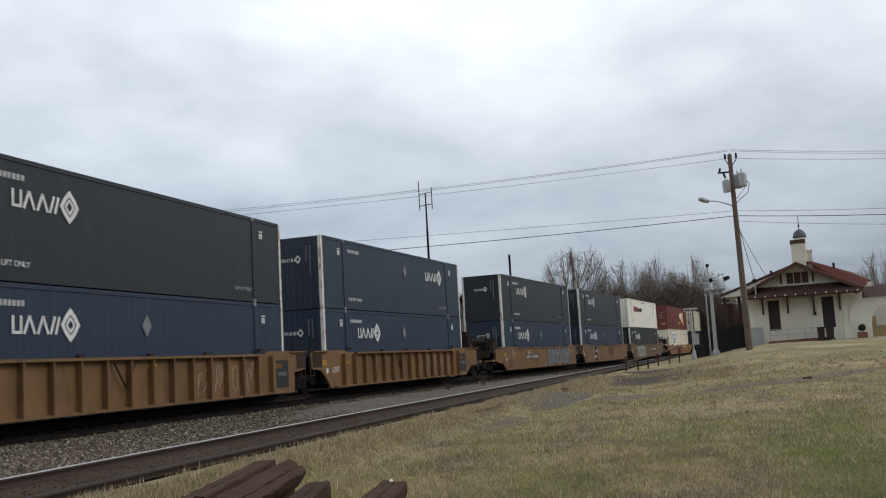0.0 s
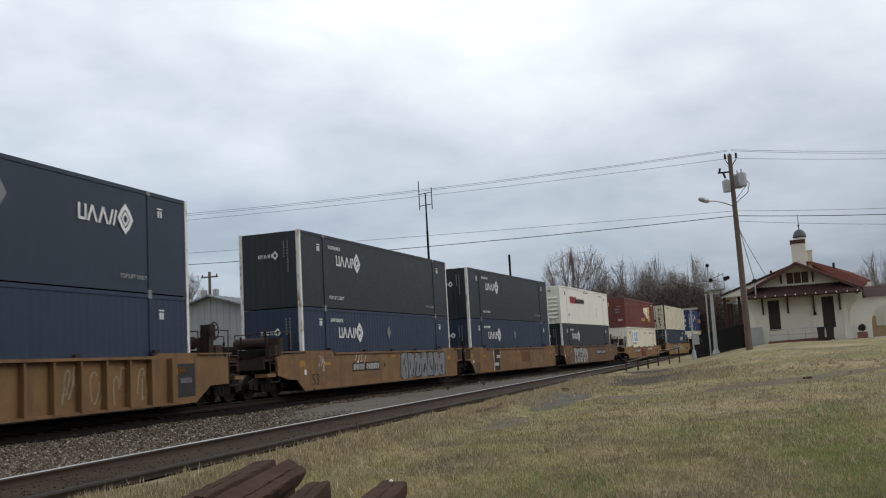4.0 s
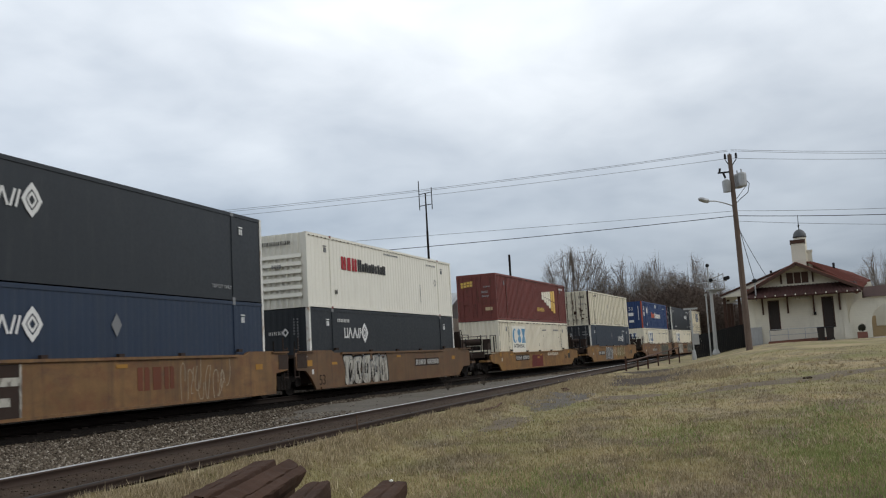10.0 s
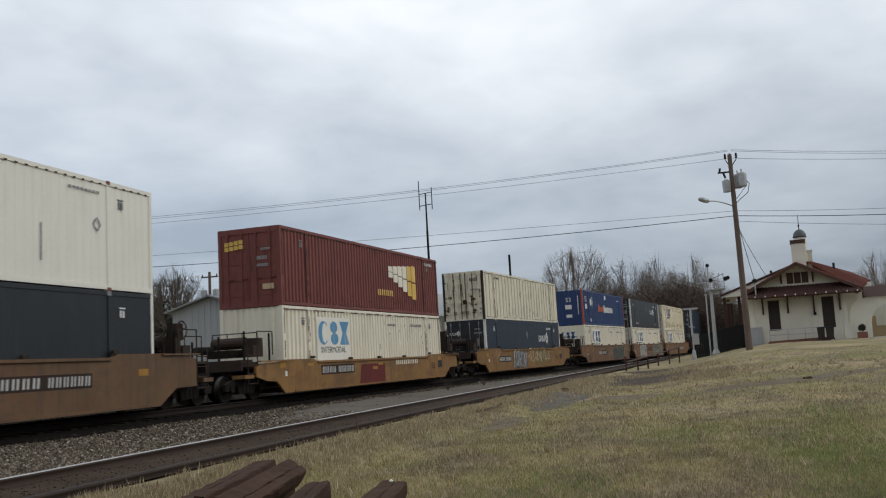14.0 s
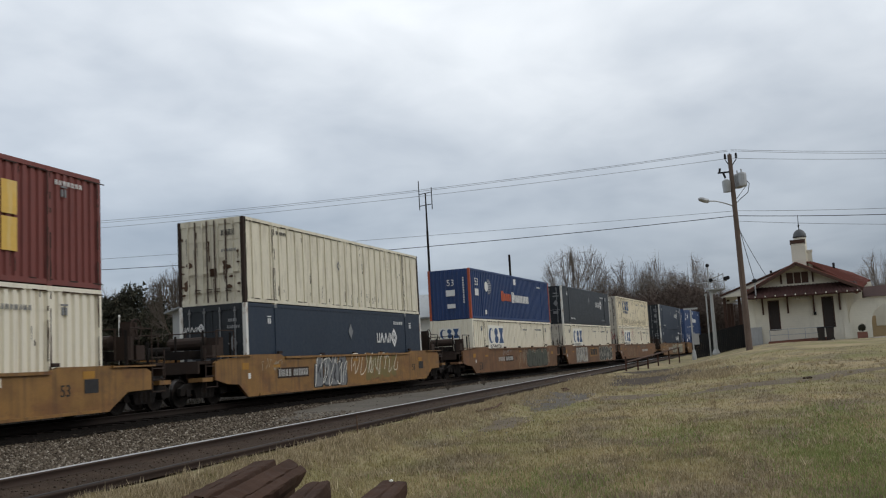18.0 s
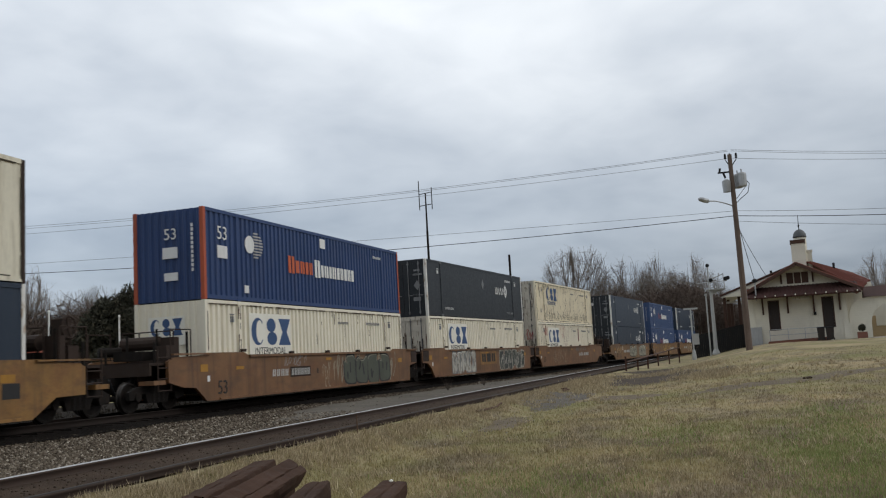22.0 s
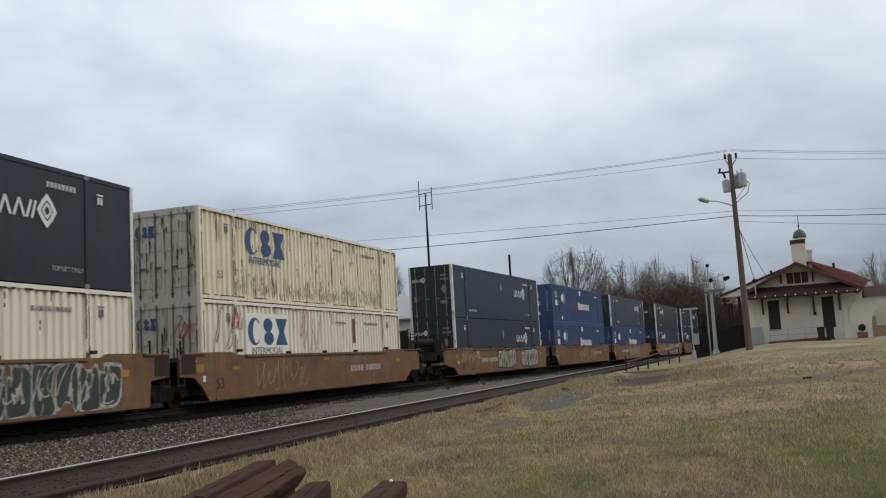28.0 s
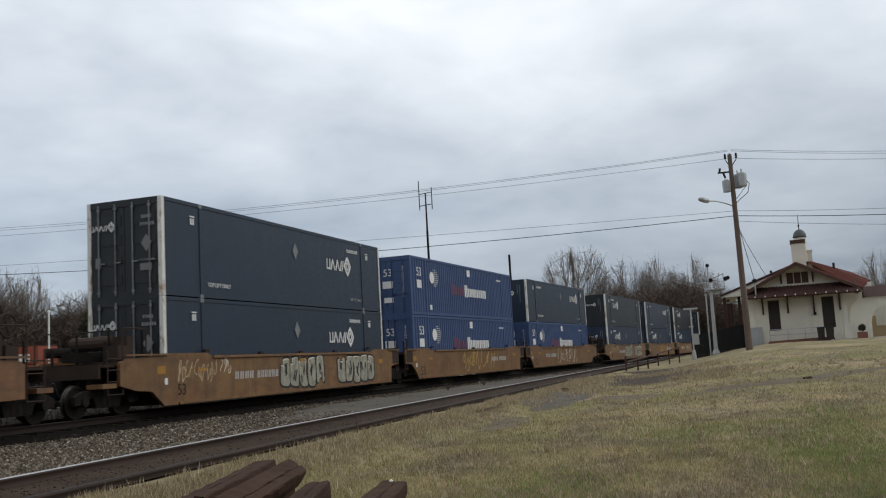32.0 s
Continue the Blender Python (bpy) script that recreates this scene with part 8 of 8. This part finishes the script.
def wheelie_bin(x, y, rz):
    root = thing("wheeled_bin", "dark plastic wheeled rubbish bin by the station ramp", "bin", "bins by the ramp", at=pose(x, y, float(gz(x, y)) + 0.02, 0, 0, rz))
    bm = B()
    v = box(bm, -0.24, 0.24, -0.28, 0.28, 0.04, 0.95)
    for q in v:
        if q.co.z < 0.5:
            q.co.x *= 0.82
            q.co.y *= 0.82
    part("body", bm, M["door_dark"], root, bevel=0.02)
    bm = B()
    prism(bm, [(-0.27, 0.95), (0.27, 0.95), (0.2, 1.03), (-0.27, 1.06)], -0.3, 0.3)
    part("lid", bm, M["black_paint"], root, bevel=0.01)
    for s in (-1, 1):
        bm = B()
        lathe(bm, [(0.1, -0.02), (0.1, 0.02)], (0.22, s * 0.26, 0.1), 12, "y")
        part("wheel", bm, M["black_paint"], root)
    bm = B()
    tube(bm, (0.28, -0.2, 0.98), (0.28, 0.2, 0.98), 0.018, n=6)
    part("handle", bm, M["black_paint"], root)
    root.scale = (0.88,) * 3
    return root


wheelie_bin(68.85, -9.04, 172)
wheelie_bin(68.8, -9.6, 178)

# ---------- sheds beyond the tracks ----------
def ribbed_wall(bm, y0, y1, x, z_top, pitch=0.45):
    """Upright cladding ribs on a wall that faces -x; z_top(y) gives its height."""
    y = y0 + 0.1
    while y < y1 - 0.05:
        box(bm, x - 0.03, x, y, y + 0.07, 0.0, z_top(y) - 0.1)
        y += pitch


wh = thing("warehouse", "pale grey metal-clad warehouse with a low gable roof", "warehouse")
yr = 29.8
top = lambda y: 6.1 - 0.30 * abs(y - yr) - 0.15
bm = B()
prism(bm, [(23.0, -0.4), (32.6, -0.4), (32.6, top(32.6)), (yr, top(yr)), (23.0, top(23.0))], 56.0, 80.0, "x")
part("wall", bm, M["metal_wall"], wh)
bm = B()
ribbed_wall(bm, 23.0, 32.6, 56.0, top)
part("wall_relief", bm, M["metal_wall"], wh)
for s in (-1, 1):
    bm = B()
    ye = yr + (3.2 if s > 0 else -7.3)
    slope(bm, (55.5, ye, top(ye) + 0.12), (80.3, ye, top(ye) + 0.12), (80.3, yr, top(yr) + 0.13), (55.5, yr, top(yr) + 0.13), 0.1, ribs=26, rib_h=0.03, into=wh, mat="metal_roof")
    part("roof", bm, M["metal_roof"], wh)
for y in (26.2, 31.0):
    bm = B()
    box(bm, 55.93, 55.97, y, y + 1.0, -0.3, 1.8)
    part("door", bm, M["grey_paint"], wh)
of = thing("white_office", "white low office with a grey metal roof and a wall sign", "building")
bm = B()
box(bm, 57.0, 66.0, 14.6, 23.7, -0.4, 3.7)
part("wall", bm, M["white_box"], of)
bm = B()
slope(bm, (56.6, 14.3, 3.72), (56.6, 29.4, 3.72), (62.0, 29.4, 5.75), (62.0, 14.3, 5.45), 0.1, ribs=32, rib_h=0.02, into=of, mat="metal_wall")
part("roof", bm, M["metal_wall"], of)
bm = B()
slope(bm, (66.5, 14.3, 3.72), (66.5, 29.4, 3.72), (62.0, 29.4, 5.75), (62.0, 14.3, 5.45), 0.1)
part("roof", bm, M["metal_roof"], of)
bm = B()
prism(bm, [(57.0, 3.7), (66.0, 3.7), (62.0, 5.3)], 14.6, 23.7)
part("gable", bm, M["metal_wall"], of)
bm = B()
box(bm, 56.9, 56.99, 14.5, 23.0, -0.4, 0.95)
part("plinth", bm, M["steel_dark"], of, "dark plinth along the wall foot")
rnd = random.Random(6)
for k, n in enumerate((11, 9, 8, 6)):
    bm = B()
    yy = 23.2
    for i in range(n):
        wdt = rnd.uniform(0.09, 0.16)
        box(bm, 56.975, 57.0, yy - wdt, yy, 3.2 - k * 0.42, 3.42 - k * 0.42)
        yy -= wdt + 0.05
    tagged(part("sign_mark", bm, M["mark_black"], of, "dark wall lettering that cannot be read"), kind="stuff")
rs_ = thing("red_shed", "rusty red metal box standing beyond the tracks", "shed", at=pose(43.3, 33.2, -0.36))
bm = B()
box(bm, 0, 1.6, 0, 3.2, 0.0, 3.3)
part("body", bm, M["orange_red"], rs_, bevel=0.03)
for i in range(6):
    bm = B()
    box(bm, -0.05, 0.0, 0.2 + i * 0.52, 0.3 + i * 0.52, 0.1, 3.2)
    part("rib", bm, M["orange_red"], rs_)
bm = B()
box(bm, -0.06, -0.005, 0.5, 1.2, 2.5, 2.9)
part("notice", bm, M["white_box"], rs_)

# ---------- trees ----------
def tree_segments(seed, h, bole=0.14, fork=4, open_=0.3, levels=4):
    """A short bole that forks into long rising limbs, each with side shoots and finer, still rising twigs."""
    rnd = random.Random(seed)
    segs = []
    UP = Vector((0, 0, 1))
    lens = [bole * h, 0.40 * h, 0.26 * h, 0.17 * h, 0.11 * h, 0.075 * h, 0.05 * h]

    def grow(p, d, r, lev):
        ln = lens[min(lev, 6)] * rnd.uniform(0.75, 1.15)
        n = (3, 6, 5, 4, 3, 2, 2)[min(lev, 6)]
        for i in range(n):
            q = p + d * (ln / n)
            r2 = r * (1 - 0.45 / n)
            segs.append((p, q, r, r2, lev))
            p, r = q, r2
            d = (d + Vector((rnd.uniform(-1, 1), rnd.uniform(-1, 1), rnd.uniform(-0.4, 0.5))) * (0.07, 0.1, 0.14, 0.18, 0.22, 0.25, 0.25)[min(lev, 6)] + UP * 0.06).normalized()
            if 0 < lev < levels and i > 0:
                a = rnd.uniform(0, 6.28)
                grow(p, (d + Vector((math.cos(a), math.sin(a), 0.3)) * rnd.uniform(0.5, 0.9)).normalized(), r * rnd.uniform(0.32, 0.5), lev + (2 if i < n - 1 else 1))
        if lev >= levels:
            return
        k = fork if lev == 0 else 2
        a0 = rnd.uniform(0, 6.28)
        for i in range(k):
            a = a0 + 6.28 * i / k + rnd.uniform(-0.5, 0.5)
            w = open_ * rnd.uniform(0.6, 1.4)
            grow(p, (d + Vector((math.cos(a), math.sin(a), 0)) * w + UP * 0.1).normalized(), r * rnd.uniform(0.6, 0.8), lev + 1)
    grow(Vector((0, 0, -0.2)), Vector((rnd.uniform(-0.06, 0.06), rnd.uniform(-0.06, 0.06), 1)), h * 0.019, 0)
    return segs


def seg_mesh(name, segs, mat, n=4, thick=1.0):
    v, f = [], []
    for a, b, r0, r1, lev in segs:
        q = (b - a).to_track_quat("Z", "Y")
        o = len(v)
        for p, r in ((a, r0 * thick), (b, r1 * thick)):
            for i in range(n):
                w = 2 * math.pi * i / n
                v.append(tuple(p + q @ Vector((math.cos(w) * r, math.sin(w) * r, 0))))
        for i in range(n):
            f.append((o + i, o + (i + 1) % n, o + n + (i + 1) % n, o + n + i))
    return raw_mesh(name, v, f, mat)


def bare_tree(seed, h, mat, label, least=0.022, **kw):
    root = thing("bare_tree", label, "tree", "leafless winter trees")
    segs = tree_segments(seed, h, **kw)
    k = h / max(s[1].z for s in segs)
    segs = [(a * k, b * k, r0, r1, l) for a, b, r0, r1, l in segs]
    share("trunk", seg_mesh("trunk", [s for s in segs if s[4] == 0], mat, 8), root)
    share("crown", seg_mesh("crown", [(a, b, max(r0, least), max(r1, least * 0.7), l) for a, b, r0, r1, l in segs if l > 0], mat, 3), root)
    return root


def round_tree(seed, h, rx, mat, label, limbs=8, bole=0.2, least=0.011):
    """A winter tree with a full round head: limbs fan out from the bole, each splits twice more, and fine twigs end along the crown's outline."""
    rnd = random.Random(seed)
    root = thing("bare_tree", label, "tree", "leafless winter trees")
    base = Vector((0, 0, bole * h))
    mid, rz = Vector((0, 0, h * 0.62)), h * 0.38
    trunk = [(Vector((0, 0, -0.2)), base, h * 0.016, h * 0.012, 0)]
    segs = []

    def reach(p, q, r0, r1, n, bend):
        """A limb from p to q, bowed upwards; gives its joints."""
        side = Vector((rnd.uniform(-1, 1), rnd.uniform(-1, 1), 0)) * bend * 0.5
        pts = [p.lerp(q, i / n) + (Vector((0, 0, -1)) * bend * 0.6 + side) * math.sin(math.pi * i / n) + Vector((rnd.uniform(-1, 1), rnd.uniform(-1, 1), rnd.uniform(-1, 1))) * bend * 0.1 * (0 < i < n) for i in range(n + 1)]
        for i in range(n):
            segs.append((pts[i], pts[i + 1], max(least, r0 + (r1 - r0) * i / n), max(least * 0.8, r0 + (r1 - r0) * (i + 1) / n), 1))
        return pts

    def inside(k, a, e):
        """A point of the head: k of the way to its uneven outline."""
        k *= 1 + 0.1 * math.sin(3 * a + seed) + 0.08 * math.sin(5 * e + seed)
        return mid + Vector((rx * k * math.cos(e) * math.cos(a), rx * k * math.cos(e) * math.sin(a), rz * k * math.sin(e)))

    for i in range(limbs):
        a, e = 6.283 * i / limbs + rnd.uniform(-0.35, 0.35), rnd.choice((-0.1, 0.15, 0.35, 0.6, 0.9, 1.3)) + rnd.uniform(-0.1, 0.1)
        lim = reach(base, inside(0.58, a, e), h * 0.0068, h * 0.0038, 6, 0.06 * h)
        for j in range(7):
            a2, e2 = a + rnd.gauss(0, 0.5), max(-0.5, min(1.5, e + rnd.gauss(0, 0.38)))
            sub = reach(lim[rnd.randint(2, 6)], inside(rnd.uniform(0.78, 0.92), a2, e2), h * 0.003, h * 0.0016, 4, 0.03 * h)
            for m in range(7):
                a3, e3 = a2 + rnd.gauss(0, 0.24), max(-0.6, min(1.55, e2 + rnd.gauss(0, 0.2)))
                tw = reach(sub[rnd.randint(1, 4)], inside(rnd.uniform(0.88, 1.05), a3, e3), h * 0.0018, h * 0.001, 3, 0.015 * h)
                for _ in range(3):
                    d = Vector((rnd.uniform(-1, 1), rnd.uniform(-1, 1), rnd.uniform(-0.1, 1))) * 0.04 * h
                    o = tw[rnd.randint(1, 3)]
                    segs.append((o, o + d, least, least * 0.6, 2))
    share("trunk", seg_mesh("trunk", trunk, mat, 8), root)
    share("crown", seg_mesh("crown", segs, mat, 3), root)
    return root


TREES = [bare_tree(101, 19.0, M["bark"], "tall leafless winter tree with several rising stems", bole=0.1, fork=5, open_=0.42),
         bare_tree(107, 17.0, M["bark_pale"], "pale grey leafless tree with upright twigs", open_=0.22, fork=3),
         bare_tree(113, 16.5, M["bark_pale"], "leafless winter tree with a broad rounded crown", open_=0.45),
         round_tree(131, 11.5, 2.5, M["bark"], "small bare tree with a round twiggy head", limbs=6, bole=0.42, least=0.007),
         round_tree(141, 19.6, 7.2, M["twig_pale"], "large leafless tree with a wide round head", limbs=11, bole=0.12),
         round_tree(151, 16.6, 5.2, M["twig_pale"], "leafless tree with a narrow round head", limbs=8, bole=0.18)]
spots = [(168.0, 18.3, 1.0, 4), (169.0, 9.3, 1.0, 5), (167.0, 3.6, 1.0, 5), (166.0, -2.2, 0.95, 5), (171.0, 12.6, 0.88, 5), (172.0, 6.4, 0.9, 5), (170.0, 0.6, 0.85, 5), (176.0, 23.0, 0.85, 5), (168.0, -5.6, 0.72, 5),
         (178.0, 15.0, 0.85, 1), (162.0, -6.5, 0.62, 1), (158.0, -9.5, 0.55, 2), (170.0, 25.0, 0.7, 1),
         (128.0, -24.0, 0.62, 5), (124.0, -27.5, 0.5, 4), (132.0, -29.5, 0.62, 1), (140.0, -20.0, 0.45, 1),
         (94.0, 76.5, 0.84, 5), (92.0, 79.0, 0.78, 0), (96.0, 73.5, 0.84, 5), (99.0, 70.0, 0.74, 1), (97.0, 82.0, 0.86, 2), (104.0, 66.0, 0.72, 5), (108.0, 72.0, 0.8, 1), (112.0, 60.0, 0.66, 2),
         (78.0, 45.4, 1.0, 3), (104.5, 33.6, 1.2, 3), (92.0, 54.3, 1.1, 3), (108.0, 37.5, 0.9, 3), (120.0, 58.0, 0.6, 1), (130.0, 45.0, 0.55, 2), (126.0, 52.0, 0.58, 1)]
rnd = random.Random(77)
first_used = [False] * len(TREES)
for x, y, k, i in spots:
    m = pose(x, y, float(gz(x, y)), 0, 0, rnd.uniform(0, 360))
    if first_used[i]:
        o = copy_thing(TREES[i], m)
    else:
        first_used[i] = True
        o = TREES[i]
        o.matrix_basis = m
    o.scale = (k * rnd.uniform(0.9, 1.1),) * 2 + (k,)


# brushwood: crowded leafless stems, each with side twigs
def sticks(bases, tips, r0, r):
    """Slim flat spikes from bases to tips, each turned its own way."""
    n = len(bases)
    d = tips - bases
    u = np.cross(d, r.normal(size=(n, 3)))
    u *= (r0 / np.linalg.norm(u, axis=1))[:, None]
    return np.stack([bases - u, bases + u, tips], 1).reshape(-1, 3)


def thicket(name, label, clumps, per, mat, seed, twigs=5, fat=0.045):
    """clumps: (x, y, height, radius)"""
    r = np.random.RandomState(seed)
    vs = []
    for x, y, h, rad in clumps:
        n = int(per * rad)
        a, q = r.uniform(0, 6.283, n), np.sqrt(r.uniform(0, 1, n)) * rad
        b = np.stack([x + q * np.cos(a), y + q * np.sin(a), gz(x + q * np.cos(a), y + q * np.sin(a)) - 0.2], 1)
        ln = h * (1 - 0.3 * (q / rad) ** 2) * r.uniform(0.72, 1.02, n)
        lean = np.stack([np.cos(a), np.sin(a)], 1) * (q / rad)[:, None] * 0.15 + r.normal(0, 0.07, (n, 2))
        t = b + np.concatenate([lean, np.ones((n, 1))], 1) * ln[:, None]
        tb = np.repeat(b, twigs, 0)
        k = r.uniform(0.2, 0.97, n * twigs)[:, None]
        tb = tb + (np.repeat(t, twigs, 0) - tb) * k
        tl = np.repeat(ln, twigs) * r.uniform(0.08, 0.22, n * twigs)
        td = np.stack([r.normal(0, 0.6, n * twigs), r.normal(0, 0.6, n * twigs), r.uniform(0.1, 1.0, n * twigs)], 1)
        for bb, tt, rr in ((b, t, fat * 1.3), (tb, tb + td * tl[:, None], fat)):
            vs.append(sticks(bb, tt, rr * r.uniform(0.6, 1.4, len(bb)), r))
    v = np.concatenate(vs)
    return tagged(new(name, raw_mesh(name, v, np.arange(len(v)).reshape(-1, 3), mat)), label, "woods", kind="stuff")


rs = np.random.RandomState(3)
clumps = []
for x, y, h in ((160, 13.5, 11.0), (158, 10, 11.8), (158, 7, 12.0), (156, 4.0, 12.2), (157, 1.2, 12.4), (156, -1.4, 12.2), (155, -4.0, 10.4), (158, -6, 9.0), (164, 17, 11.0), (163, 21, 10.4), (164, 25, 9.4), (152, -8.0, 7.0), (150, -11, 6.0),
                (150, -15, 5.0), (140, -20, 4.4), (138, -24, 8.0), (136, -27, 8.2), (138, -31, 8.0), (138, -35, 7.5)):
    for _ in range(4):
        clumps.append((x + rs.uniform(-3, 3), y + rs.uniform(-1.5, 1.5), h * rs.uniform(0.82, 1.04), rs.uniform(1.6, 2.6)))
thicket("brushwood", "dense dark brown leafless brushwood behind the line", clumps, 170, M["brush"], 5, twigs=30, fat=0.03)
clumps = []
for i in range(46):
    t = i / 45
    x, y = 84 + 44 * t, 88 - 64 * t
    h = 11.6 - 3.6 * t + 0.9 * math.sin(i * 1.7)
    for _ in range(3):
        clumps.append((x + rs.uniform(-2, 4), y + rs.uniform(-1.8, 1.8), h * rs.uniform(0.8, 1.05), rs.uniform(1.7, 2.6)))
thicket("hedgerow", "brown leafless undergrowth and saplings beyond the sheds", clumps, 150, M["brush"], 6, twigs=24, fat=0.042)


def cedar(x, y, h, seed):
    root = thing("ivy_tree", "dark ivy-grown tree with a broad uneven crown", "tree", "ivy-grown trees beyond the sheds", at=pose(x, y, float(gz(x, y))))
    bm = B()
    tube(bm, (0, 0, -0.2), (0, 0, h * 0.8), 0.22, 0.05, 8)
    part("trunk", bm, M["bark"], root)
    r = np.random.RandomState(seed)
    ls = []
    for k in range(16):
        t = k / 15
        a = r.uniform(0, 6.28)
        q = math.sqrt(max(0.0, 1 - t ** 2.5)) * h * 0.27 * r.uniform(0.5, 1.0)
        ls.append((q * math.cos(a), q * math.sin(a), h * (0.16 + 0.74 * t), h * 0.17 * (1.15 - 0.35 * t), h * 0.17 * (1.15 - 0.35 * t), h * 0.13))
    share("crown", leaf_cloud("crown", 14000, ls, (0.06, 0.2), M["cedar"], seed, 0.2), root)
    return root


cedar(90.0, 57.2, 11.2, 41)
cedar(88.5, 59.6, 9.8, 42)
cedar(91.0, 54.9, 9.6, 43)
cedar(90.5, 52.0, 7.6, 44)
cedar(93.0, 62.4, 9.4, 45)

# added screen of dark weeds, hiding bright ground visible below the cars
clumps = []
for i in range(130):
    x = 12 + i * 0.75
    clumps.append((x, 20.0 + float(g_main(x)) + rs.uniform(-0.6, 0.6), rs.uniform(0.4, 0.85), rs.uniform(0.4, 0.7)))
thicket("trackside_weeds", "added low dark weeds that screen the ground beyond the main track", clumps, 130, M["weed_dark"], 8, twigs=6, fat=0.012)


motions()
